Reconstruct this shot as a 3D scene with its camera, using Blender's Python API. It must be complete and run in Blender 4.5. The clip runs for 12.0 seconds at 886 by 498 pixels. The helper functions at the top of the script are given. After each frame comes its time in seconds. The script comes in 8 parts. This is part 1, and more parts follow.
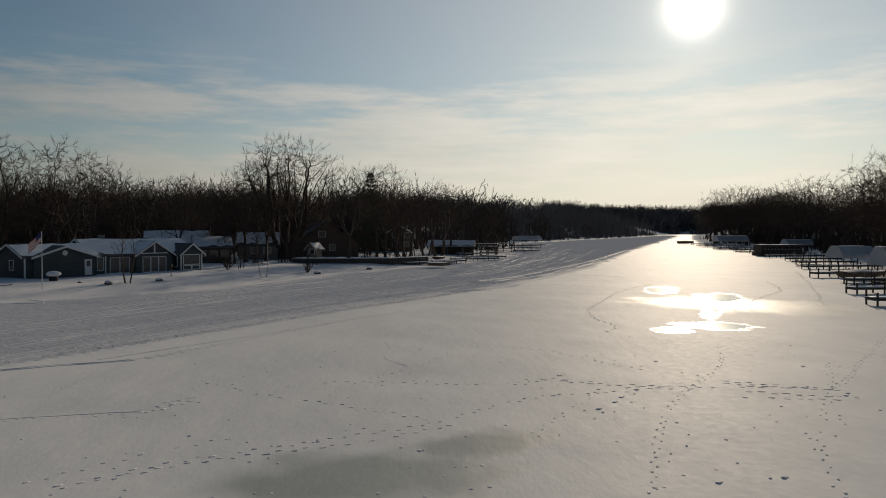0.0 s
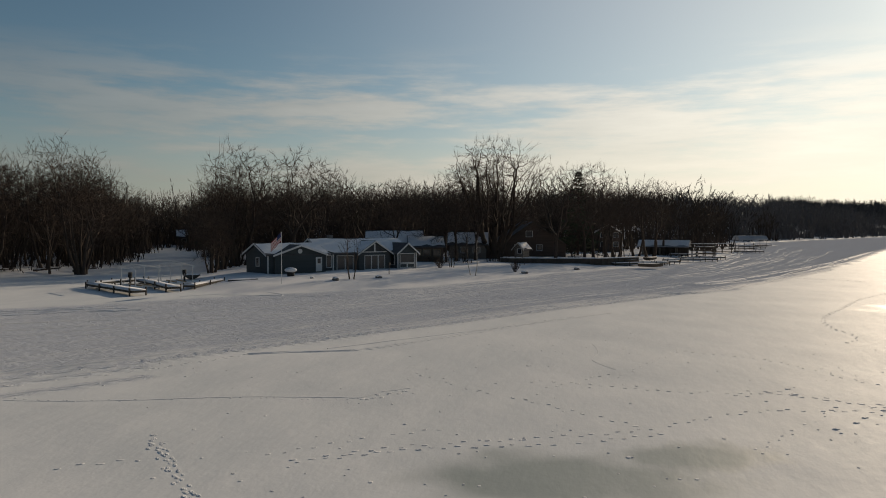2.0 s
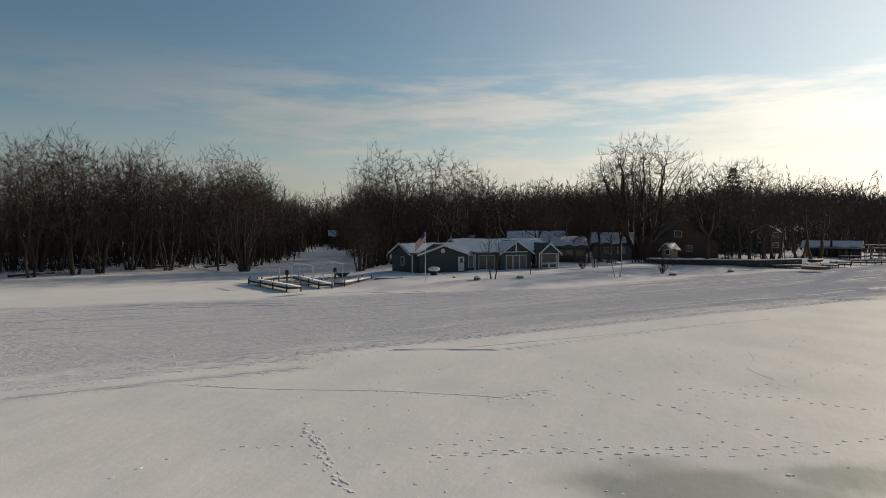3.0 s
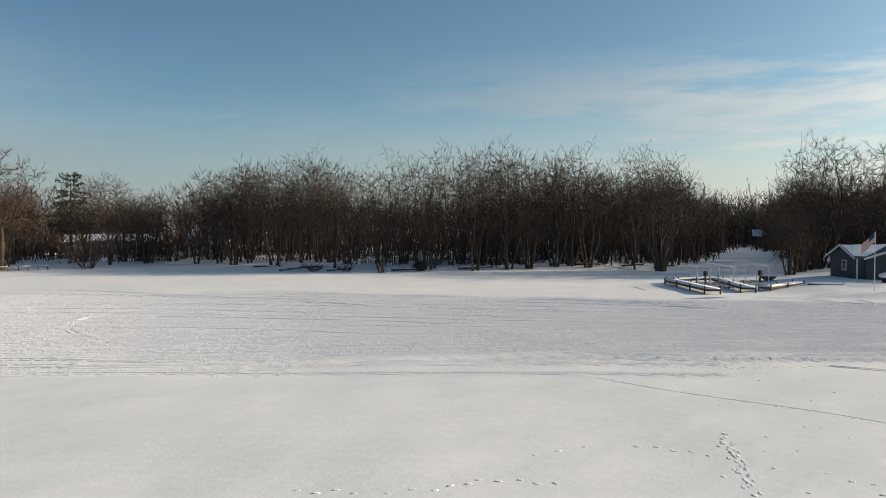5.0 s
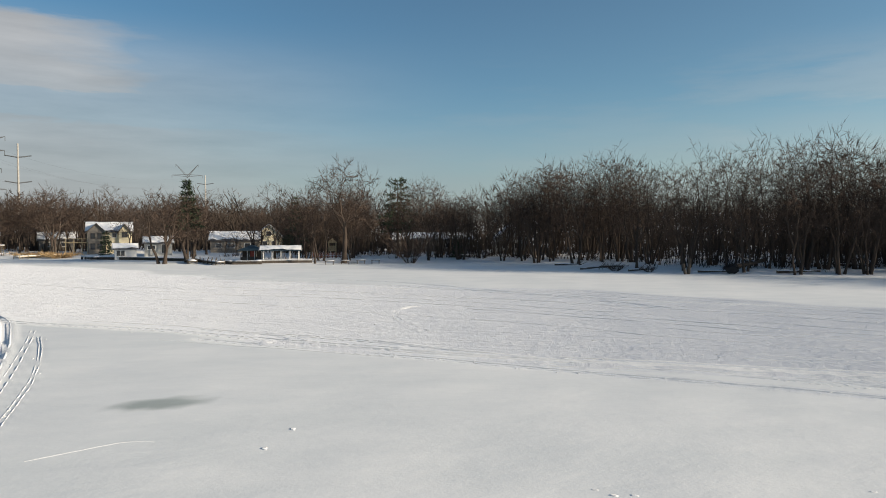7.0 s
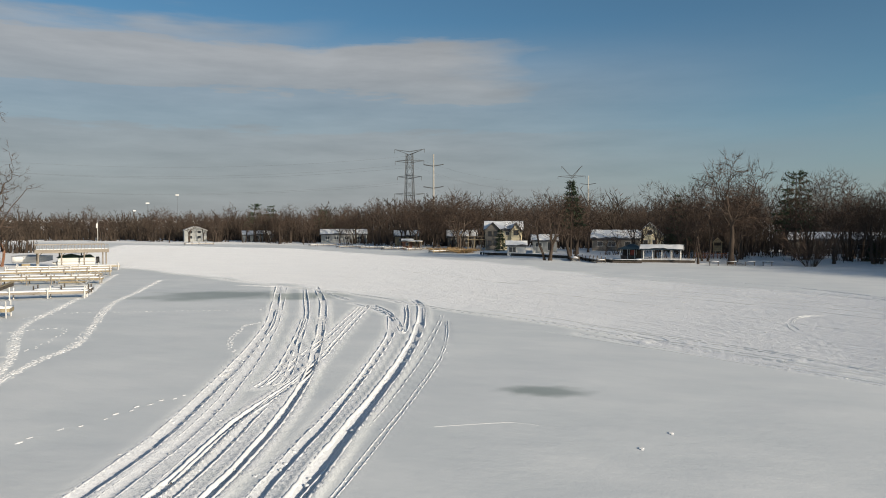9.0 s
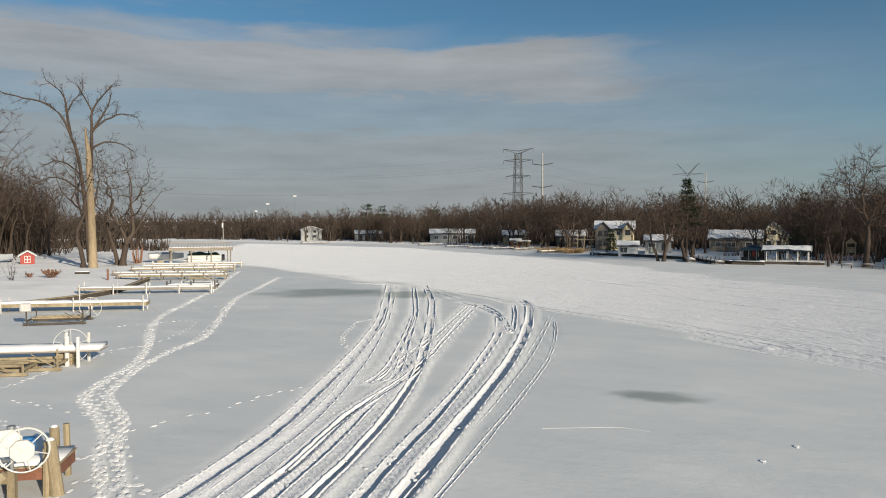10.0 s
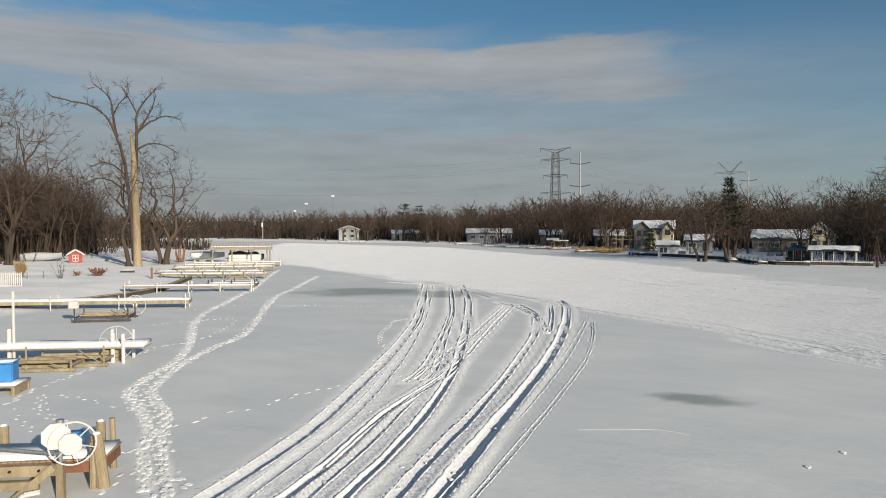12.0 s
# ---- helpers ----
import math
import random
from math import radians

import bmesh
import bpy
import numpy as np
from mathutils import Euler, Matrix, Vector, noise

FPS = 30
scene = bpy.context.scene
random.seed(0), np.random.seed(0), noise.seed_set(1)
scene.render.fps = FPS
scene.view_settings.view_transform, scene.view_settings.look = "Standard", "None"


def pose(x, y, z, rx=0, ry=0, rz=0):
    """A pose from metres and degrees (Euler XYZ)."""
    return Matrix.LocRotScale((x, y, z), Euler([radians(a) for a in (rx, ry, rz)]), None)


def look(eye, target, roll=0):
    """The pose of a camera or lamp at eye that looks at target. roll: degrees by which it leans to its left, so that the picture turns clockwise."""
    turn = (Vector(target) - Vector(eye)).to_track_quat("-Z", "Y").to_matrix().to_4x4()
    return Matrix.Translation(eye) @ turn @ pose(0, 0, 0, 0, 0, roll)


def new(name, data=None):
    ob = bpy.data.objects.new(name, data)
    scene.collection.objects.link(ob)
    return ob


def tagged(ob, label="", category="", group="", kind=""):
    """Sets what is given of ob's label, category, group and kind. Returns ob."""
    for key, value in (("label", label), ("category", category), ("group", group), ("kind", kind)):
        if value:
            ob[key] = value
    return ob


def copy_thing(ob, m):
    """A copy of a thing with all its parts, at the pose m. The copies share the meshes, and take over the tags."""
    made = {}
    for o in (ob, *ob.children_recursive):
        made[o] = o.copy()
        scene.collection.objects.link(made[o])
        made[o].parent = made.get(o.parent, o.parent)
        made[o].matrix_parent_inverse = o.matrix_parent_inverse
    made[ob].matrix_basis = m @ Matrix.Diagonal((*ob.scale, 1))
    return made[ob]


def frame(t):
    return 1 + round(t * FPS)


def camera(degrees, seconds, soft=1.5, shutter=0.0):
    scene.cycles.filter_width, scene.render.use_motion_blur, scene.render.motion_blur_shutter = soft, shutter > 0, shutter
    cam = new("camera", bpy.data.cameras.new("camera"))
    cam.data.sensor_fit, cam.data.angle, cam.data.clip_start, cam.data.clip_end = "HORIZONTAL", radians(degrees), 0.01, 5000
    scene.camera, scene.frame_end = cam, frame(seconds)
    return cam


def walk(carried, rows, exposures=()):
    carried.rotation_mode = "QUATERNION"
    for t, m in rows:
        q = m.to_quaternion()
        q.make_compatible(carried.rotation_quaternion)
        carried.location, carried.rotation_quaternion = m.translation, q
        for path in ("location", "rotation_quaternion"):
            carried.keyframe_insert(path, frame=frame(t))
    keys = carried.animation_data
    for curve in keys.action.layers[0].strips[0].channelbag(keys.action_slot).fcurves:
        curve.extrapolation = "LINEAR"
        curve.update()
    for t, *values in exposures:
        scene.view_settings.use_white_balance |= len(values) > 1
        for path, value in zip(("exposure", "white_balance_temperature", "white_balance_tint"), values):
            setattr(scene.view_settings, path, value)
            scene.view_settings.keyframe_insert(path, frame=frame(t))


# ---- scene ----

# ---------------------------------------------------------------- camera and its walk
EYE_HEIGHT = 7.0
cam = camera(64.57, 12.0, soft=1.0)
TURN = [  # seconds, yaw, pitch, roll: a hovering camera that turns to its left
    (0.0, 0.000, -1.621, -0.300), (0.3, 0.284, -1.612, -0.271), (0.5, 0.766, -1.618, -0.251), (0.7, 1.592, -1.612, -0.223),
    (1.0, 4.517, -1.640, -0.172), (1.5, 10.804, -1.665, -0.109), (2.0, 16.806, -1.688, -0.085), (2.5, 21.370, -1.693, -0.051),
    (2.7, 23.476, -1.698, -0.030), (3.0, 28.327, -1.695, -0.004), (3.5, 38.271, -1.692, 0.060), (3.7, 42.168, -1.705, 0.084),
    (5.3, 64.849, -1.722, 0.095), (5.5, 67.038, -1.731, 0.100), (6.0, 72.536, -1.740, 0.104), (6.5, 78.192, -1.740, 0.080),
    (7.0, 85.665, -1.757, 0.065), (7.5, 93.411, -1.775, 0.060), (7.7, 96.475, -1.800, 0.042), (9.3, 119.883, -1.850, 0.025),
    (9.5, 122.125, -1.866, 0.022), (10.0, 124.840, -1.860, 0.008), (10.5, 124.898, -1.862, 0.006), (11.0, 125.339, -1.880, 0.010),
    (11.3, 126.734, -1.893, 0.020), (11.5, 127.506, -1.893, 0.022), (12.0, 127.835, -1.890, 0.012)]
walk(cam, [(t, pose(0, 0, EYE_HEIGHT, 90 + p, r, y)) for t, y, p, r in TURN],
     exposures=[(0.0, -0.30, 7500, 13), (1.0, -0.28, 7600, 13), (2.5, 0.25, 7800, 13), (3.5, 0.60, 7750, 14), (5.5, 1.12, 7250, 11), (7.0, 1.04, 7050, 10), (9.5, 0.68, 6900, 9), (12.0, 0.68, 6900, 9)])

# ---------------------------------------------------------------- world and sun
SUN_AZ, SUN_EL = radians(-19.4), radians(16.6)     # azimuth to the left of +y
SUN_DIR = Vector((-math.sin(SUN_AZ) * math.cos(SUN_EL), math.cos(SUN_AZ) * math.cos(SUN_EL), math.sin(SUN_EL)))


class Nodes:
    """Short hand for wiring node trees."""

    def __init__(self, tree):
        self.tree = tree
        tree.nodes.clear()

    def add(self, kind, operation="", ins=None):
        node = self.tree.nodes.new(kind)
        if operation:
            node.operation = operation
        for key, value in (ins or {}).items():
            if isinstance(value, bpy.types.NodeSocket):
                self.tree.links.new(value, node.inputs[key])
            else:
                node.inputs[key].default_value = value
        return node

    def math(self, op, a, b=0.0, c=0.0, clamp=False):
        n = self.add("ShaderNodeMath", op, {0: a, 1: b, 2: c})
        n.use_clamp = clamp
        return n.outputs[0]

    def mix(self, f, a, b, blend="MIX"):
        n = self.add("ShaderNodeMix")
        n.data_type, n.blend_type = "RGBA", blend
        for key, value in ((0, f), (6, a), (7, b)):
            if isinstance(value, bpy.types.NodeSocket):
                self.tree.links.new(value, n.inputs[key])
            else:
                n.inputs[key].default_value = value if key == 0 else (*value[:3], 1.0)
        return n.outputs[2]

    def step(self, x, lo, hi):
        n = self.add("ShaderNodeMapRange", ins={0: x, 1: lo, 2: hi})
        n.interpolation_type = "SMOOTHSTEP"
        return n.outputs[0]

    def noise(self, vec, scale, detail=4.0, rough=0.55, out=0):
        ins = {"Scale": scale, "Detail": detail, "Roughness": rough}
        if vec is not None:
            ins["Vector"] = vec
        return self.add("ShaderNodeTexNoise", ins=ins).outputs[out]

    def scaled(self, vec, s, loc=(0, 0, 0), rot=(0, 0, 0)):
        return self.add("ShaderNodeMapping", ins={"Vector": vec, "Scale": s, "Location": loc, "Rotation": rot}).outputs[0]


world = bpy.data.worlds.new("winter_sky")
scene.world = world
world.use_nodes = True
w = Nodes(world.node_tree)
sky = w.add("ShaderNodeTexSky")
sky.sky_type, sky.sun_disc, sky.sun_elevation, sky.sun_rotation = "NISHITA", False, SUN_EL, -SUN_AZ
sky.altitude, sky.air_density, sky.dust_density, sky.ozone_density = 250, 0.95, 0.2, 3.0
way = w.add("ShaderNodeTexCoord").outputs["Generated"]
axes = w.add("ShaderNodeSeparateXYZ", ins={0: way})
height = axes.outputs[2]
# thin winter cloud: long flat banks low over the horizon, thinning upwards
flat = w.scaled(way, (1.0, 1.0, 7.0))
wisps = w.noise(flat, 2.2, 7.0, 0.55)
fine = w.noise(w.scaled(way, (1.6, 1.6, 11.0), loc=(3.1, 1.7, 0.4)), 4.0, 8.0, 0.6)
# heavier bank on the side away from the sun
away = w.add("ShaderNodeVectorMath", "DOT_PRODUCT", {0: way, 1: (-0.42, -0.905, 0.0)}).outputs["Value"]
bank_side = w.step(away, 0.25, 0.85)
wob = w.math("MULTIPLY_ADD", w.math("SUBTRACT", fine, 0.5), 0.055, height)
wob = w.math("MULTIPLY_ADD", w.math("SUBTRACT", wisps, 0.5), 0.05, wob)
low_deck = w.math("MULTIPLY", w.math("SUBTRACT", 1.0, w.step(wob, 0.130, 0.160)), bank_side)
high_deck = w.math("MULTIPLY", w.step(wob, 0.170, 0.186), w.math("SUBTRACT", 1.0, w.step(wob, 0.242, 0.262)))
high_deck = w.math("MULTIPLY", high_deck, w.step(w.math("MULTIPLY_ADD", w.math("SUBTRACT", wisps, 0.5), 0.25, away), 0.64, 0.76))
top_deck = w.math("MULTIPLY", w.step(wisps, 0.40, 0.58), w.math("MULTIPLY", w.step(away, 0.80, 0.93), w.step(height, 0.20, 0.26)))
to_sun = w.add("ShaderNodeVectorMath", "DOT_PRODUCT", {0: way, 1: tuple(SUN_DIR)}).outputs["Value"]
thin = w.math("MULTIPLY", w.step(w.math("MULTIPLY_ADD", w.math("SUBTRACT", fine, 0.5), 0.5, wisps), 0.40, 0.60), w.math("SUBTRACT", 1.0, w.step(wob, 0.18, 0.26)))
thin = w.math("MULTIPLY", thin, w.math("MULTIPLY_ADD", w.step(to_sun, 0.0, 0.75), 0.8, 0.2))
between = w.math("MULTIPLY", bank_side, w.math("SUBTRACT", 0.8, w.math("MULTIPLY", w.step(height, 0.17, 0.28), 0.8)))
cover = w.math("MAXIMUM", w.math("MAXIMUM", w.math("MAXIMUM", low_deck, between), high_deck), w.math("MAXIMUM", w.math("MULTIPLY", top_deck, 0.8), w.math("MULTIPLY", thin, 0.75)), clamp=True)
sunward = w.math("POWER", w.math("MULTIPLY_ADD", to_sun, 0.5, 0.5), 6.0)
cloud_colour = w.mix(sunward, (2.65, 2.85, 3.1), (10.2, 10.2, 9.7))
tinted = w.mix(1.0, sky.outputs[0], (0.73, 0.86, 0.83), "MULTIPLY")
tinted = w.mix(1.0, tinted, w.mix(w.step(away, 0.2, 0.9), (1.0, 1.0, 1.0), (0.80, 0.92, 0.96)), "MULTIPLY")
cloud_colour = w.mix(w.math("MULTIPLY", w.step(height, 0.15, 0.23), bank_side), cloud_colour, (3.4, 3.45, 3.6))
streaks = w.add("ShaderNodeMapRange", ins={0: fine, 1: 0.3, 2: 0.7, 3: 0.86, 4: 1.12}).outputs[0]
cloud_colour = w.mix(1.0, cloud_colour, w.add("ShaderNodeCombineXYZ", ins={0: streaks, 1: streaks, 2: streaks}).outputs[0], "MULTIPLY")
# pale haze low over the horizon, all round
haze = w.math("SUBTRACT", 1.0, w.step(w.math("MULTIPLY_ADD", w.math("SUBTRACT", wisps, 0.5), 0.10, height), -0.02, 0.19))
haze_colour = w.mix(sunward, (2.6, 2.85, 3.15), (9.7, 9.8, 9.4))
hazed = w.mix(w.math("MULTIPLY", haze, 0.88), tinted, haze_colour)
hazed = w.mix(1.0, hazed, w.mix(w.step(away, -0.2, 0.45), (1.0, 1.0, 1.0), (0.82, 0.88, 0.93)), "MULTIPLY")
clouded = w.mix(w.math("MULTIPLY", cover, 0.82), hazed, cloud_colour)
# thin veil round the sun, and the sun itself
veil = w.math("MULTIPLY", w.math("POWER", w.math("MAXIMUM", to_sun, 0.0), 6.0), 5.0)
disc = w.math("MULTIPLY", w.math("POWER", w.math("MAXIMUM", to_sun, 0.0), 2800.0), 34.0)
halo = w.math("MULTIPLY", w.math("POWER", w.math("MAXIMUM", to_sun, 0.0), 500.0), 3.0)
glow = w.math("ADD", veil, w.math("ADD", disc, halo))
lit = w.mix(1.0, clouded, w.add("ShaderNodeVectorMath", "SCALE", {0: (1.0, 0.985, 0.94), "Scale": glow}).outputs[0], "ADD")
back = w.add("ShaderNodeBackground", ins={"Color": lit, "Strength": 0.070})
w.add("ShaderNodeOutputWorld", ins={0: back.outputs[0]})

lamp = bpy.data.lights.new("sun", "SUN")
lamp.energy, lamp.angle, lamp.color = 3.35, radians(0.6), (1.0, 0.9, 0.76)
sun = new("sun", lamp)
sun.matrix_world = look(SUN_DIR * 100, (0, 0, 0))

# ---------------------------------------------------------------- materials


def material(name, build):
    m = bpy.data.materials.new(name)
    m.use_nodes = True
    n = Nodes(m.node_tree)
    shader = build(n)
    n.add("ShaderNodeOutputMaterial", ins={0: shader})
    return m


def weathered(name, base, dark, scale=3.0, rough=0.75, bump=0.02, metallic=0.0, spread=0.12, stretch=(1, 1, 1), spec=0.3):
    """A surface with broad stains, fine grain and a small change from piece to piece."""
    def build(n):
        co = n.scaled(n.add("ShaderNodeTexCoord").outputs["Object"], stretch)
        broad = n.noise(co, scale * 0.25, 3.0)
        grain = n.noise(co, scale * 6.0, 5.0, 0.65)
        f = n.math("MULTIPLY_ADD", grain, 0.5, n.math("MULTIPLY", broad, 0.6))
        col = n.mix(n.step(f, 0.36, 0.74), dark, base)
        rnd = n.add("ShaderNodeObjectInfo").outputs["Random"]
        gain = n.math("MULTIPLY_ADD", rnd, spread * 2, 1 - spread)
        col = n.mix(1.0, col, n.add("ShaderNodeCombineXYZ", ins={0: gain, 1: gain, 2: gain}).outputs[0], "MULTIPLY")
        bm_ = n.add("ShaderNodeBump", ins={"Strength": 0.5, "Distance": bump, "Height": grain})
        return n.add("ShaderNodeBsdfPrincipled", ins={"Base Color": col, "Roughness": n.math("MULTIPLY_ADD", broad, 0.2, rough - 0.1), "Metallic": metallic,
                                                      "Specular IOR Level": spec, "Normal": bm_.outputs[0]}).outputs[0]
    return material(name, build)


def ground_snow(n):
    """Frozen lake and snowy banks: wind crust, trodden snow, grey ice and melt water, told apart by where they lie."""
    pos = n.add("ShaderNodeNewGeometry").outputs["Position"]

    def attr(key):
        a = n.add("ShaderNodeAttribute")
        a.attribute_name = key
        return a.outputs["Fac"]

    land, packed, ice, wet, dirt, across = attr("land"), attr("packed"), attr("ice"), attr("wet"), attr("dirt"), attr("across")
    big = n.noise(pos, 0.06, 4.0, 0.6)
    mid = n.noise(n.scaled(pos, (1.0, 0.45, 1.0), rot=(0, 0, 0.6)), 0.35, 6.0, 0.62)
    small = n.noise(pos, 2.4, 5.0, 0.6)
    tiny = n.noise(pos, 11.0, 3.0, 0.6)
    crust = n.mix(n.step(n.math("MULTIPLY_ADD", mid, 0.6, n.math("MULTIPLY", big, 0.5)), 0.35, 0.75), (0.64, 0.665, 0.675), (0.75, 0.76, 0.76))
    trodden = n.mix(n.step(n.math("MULTIPLY_ADD", small, 0.6, n.math("MULTIPLY", mid, 0.4)), 0.3, 0.7), (0.61, 0.63, 0.67), (0.69, 0.705, 0.73))
    fresh = n.mix(n.step(mid, 0.3, 0.7), (0.68, 0.69, 0.71), (0.77, 0.77, 0.77))
    edge = n.math("MULTIPLY", n.math("SUBTRACT", mid, 0.5), 0.9)
    ragged = lambda mask, lo=0.32, hi=0.68: n.step(n.math("ADD", mask, edge), lo, hi)
    col = n.mix(ragged(packed), crust, trodden)
    col = n.mix(n.step(land, 0.2, 0.8), col, fresh)
    icy = n.mix(small, (0.21, 0.25, 0.23), (0.37, 0.405, 0.39))
    ice_here = n.math("MULTIPLY", ragged(ice, 0.25, 1.15), n.math("MULTIPLY_ADD", small, 0.5, 0.62, clamp=True))
    col = n.mix(ice_here, col, icy)
    wet_here = n.step(n.math("ADD", n.math("ADD", wet, n.math("MULTIPLY", edge, 1.2)), n.math("MULTIPLY", n.math("SUBTRACT", small, 0.5), 0.9)), 0.50, 0.72)
    col = n.mix(wet_here, col, (0.34, 0.35, 0.34))
    col = n.mix(n.math("MULTIPLY", dirt, n.step(small, 0.35, 0.62)), col, (0.17, 0.15, 0.12))
    rough = n.math("MULTIPLY_ADD", small, 0.2, 0.56)
    rough = n.math("ADD", rough, n.math("MULTIPLY", n.math("MAXIMUM", packed, land), 0.36))
    rough = n.math("MULTIPLY", rough, n.math("SUBTRACT", 1.0, n.math("MULTIPLY", ice_here, 0.35)))
    rough = n.math("MULTIPLY", rough, n.math("SUBTRACT", 1.0, n.math("MULTIPLY", wet_here, 0.80)))
    relief = n.math("MULTIPLY_ADD", small, 0.6, n.math("MULTIPLY", tiny, 0.35))
    strength = n.math("MULTIPLY_ADD", packed, 0.6, 0.06)
    strength = n.math("MULTIPLY", strength, n.math("SUBTRACT", 1.0, n.math("MULTIPLY", n.math("MAXIMUM", wet_here, ice_here), 0.85)))
    axes_ = n.add("ShaderNodeSeparateXYZ", ins={0: pos})
    lanes = n.add("ShaderNodeCombineXYZ", ins={0: n.math("MULTIPLY", across, 2.4), 1: n.math("MULTIPLY", axes_.outputs[0], 0.22), 2: n.math("MULTIPLY", axes_.outputs[1], 0.22)}).outputs[0]
    ripple = n.math("MULTIPLY", n.noise(lanes, 1.0, 5.0, 0.62), 1.1)
    relief = n.math("ADD", relief, n.math("MULTIPLY", ripple, packed))
    b1 = n.add("ShaderNodeBump", ins={"Strength": strength, "Distance": 0.22, "Height": relief})
    b2 = n.add("ShaderNodeBump", ins={"Strength": n.math("MULTIPLY", n.math("SUBTRACT", 1.0, wet_here), 0.16), "Distance": 0.4, "Height": mid, "Normal": b1.outputs[0]})
    return n.add("ShaderNodeBsdfPrincipled", ins={"Base Color": col, "Diffuse Roughness": n.math("MULTIPLY", n.math("MAXIMUM", packed, n.math("MULTIPLY", land, 0.2)), 0.42), "Roughness": rough, "Specular IOR Level": n.math("MULTIPLY_ADD", wet_here, 0.42, n.math("MULTIPLY_ADD", ice_here, 0.06, n.math("MULTIPLY", n.math("SUBTRACT", 1.0, n.math("MAXIMUM", packed, land)), 0.035))),
                                                  "Normal": b2.outputs[0]}).outputs[0]


def snow_cap(n):
    pos = n.add("ShaderNodeNewGeometry").outputs["Position"]
    a, b_ = n.noise(pos, 0.8, 4.0), n.noise(pos, 6.0, 4.0)
    col = n.mix(n.step(a, 0.35, 0.7), (0.70, 0.72, 0.75), (0.80, 0.80, 0.80))
    nb = n.add("ShaderNodeBump", ins={"Strength": 0.5, "Distance": 0.06, "Height": n.math("MULTIPLY_ADD", b_, 0.3, a)})
    return n.add("ShaderNodeBsdfPrincipled", ins={"Base Color": col, "Roughness": 0.7, "Specular IOR Level": 0.2, "Normal": nb.outputs[0]}).outputs[0]


def old_glass(n):
    g = n.noise(n.add("ShaderNodeTexCoord").outputs["Object"], 1.3, 2.0)
    return n.add("ShaderNodeBsdfPrincipled", ins={"Base Color": n.mix(g, (0.02, 0.025, 0.03), (0.05, 0.055, 0.06)), "Roughness": 0.06, "Specular IOR Level": 0.6}).outputs[0]


def crust_crumbs(n):
    pos = n.add("ShaderNodeNewGeometry").outputs["Position"]
    a = n.noise(pos, 3.0, 4.0)
    return n.add("ShaderNodeBsdfPrincipled", ins={"Base Color": n.mix(n.step(a, 0.3, 0.7), (0.70, 0.71, 0.72), (0.80, 0.80, 0.80)), "Roughness": 0.8, "Diffuse Roughness": 0.15, "Specular IOR Level": 0.08}).outputs[0]


CRUMBS = material("loose_crust", crust_crumbs)
SNOWFIELD = material("lake_snow", ground_snow)
SNOW = material("settled_snow", snow_cap)
GLASS = material("window_glass", old_glass)
BARK = weathered("grey_brown_bark", (0.085, 0.063, 0.049), (0.04, 0.030, 0.024), 2.0, 0.9, 0.05, stretch=(1, 1, 0.25))
TWIG = weathered("brown_twigs", (0.098, 0.067, 0.051), (0.05, 0.035, 0.027), 0.5, 0.9, 0.01)
FAR_TWIG = weathered("far_brown_twigs", (0.075, 0.056, 0.043), (0.04, 0.030, 0.024), 0.12, 0.9, 0.01)
# far twigs paled and greyed: aerial haze put into the base colour
HAZY_TWIG = weathered("haze_paled_twigs", (0.15, 0.145, 0.145), (0.09, 0.087, 0.088), 0.05, 0.9, 0.01)
DEAD_BARK = weathered("bare_dead_wood", (0.38, 0.295, 0.19), (0.15, 0.115, 0.075), 1.5, 0.85, 0.05, stretch=(1, 1, 0.15))
BIRCH = weathered("birch_bark", (0.62, 0.58, 0.52), (0.22, 0.19, 0.17), 3.0, 0.8, 0.02, stretch=(1, 1, 3))
NEEDLES = weathered("conifer_needles", (0.05, 0.075, 0.04), (0.02, 0.032, 0.02), 1.0, 0.85, 0.02)
DRY_REED = weathered("dry_grass", (0.42, 0.29, 0.15), (0.22, 0.14, 0.07), 2.0, 0.9, 0.02)
RED_SHRUB = weathered("russet_dead_leaves", (0.30, 0.15, 0.09), (0.14, 0.07, 0.045), 3.0, 0.9, 0.02)
WOOD_GREY = weathered("weathered_planks", (0.34, 0.30, 0.25), (0.17, 0.145, 0.12), 4.0, 0.85, 0.012, stretch=(0.3, 2, 2))
WOOD_TAN = weathered("treated_timber", (0.37, 0.305, 0.20), (0.19, 0.15, 0.095), 4.0, 0.8, 0.012, stretch=(2, 2, 0.3))
WOOD_RED = weathered("red_stained_fascia", (0.27, 0.12, 0.075), (0.13, 0.06, 0.04), 4.0, 0.8, 0.01)
WOOD_DARK = weathered("dark_old_timber", (0.105, 0.088, 0.072), (0.045, 0.038, 0.032), 4.0, 0.85, 0.012)
STEEL = weathered("galvanised_steel", (0.50, 0.51, 0.52), (0.30, 0.31, 0.32), 3.0, 0.5, 0.004, metallic=0.7)
WHITE = weathered("white_painted_metal", (0.64, 0.63, 0.60), (0.48, 0.47, 0.45), 2.0, 0.5, 0.003)
WHITE_TRIM = weathered("white_trim", (0.74, 0.74, 0.73), (0.58, 0.58, 0.57), 2.0, 0.6, 0.003)
NAVY = weathered("slate_blue_siding", (0.070, 0.084, 0.088), (0.045, 0.056, 0.06), 2.0, 0.7, 0.01, stretch=(0.3, 0.3, 6))
CREAM = weathered("cream_siding", (0.74, 0.66, 0.47), (0.60, 0.53, 0.38), 2.0, 0.7, 0.01, stretch=(0.3, 0.3, 6))
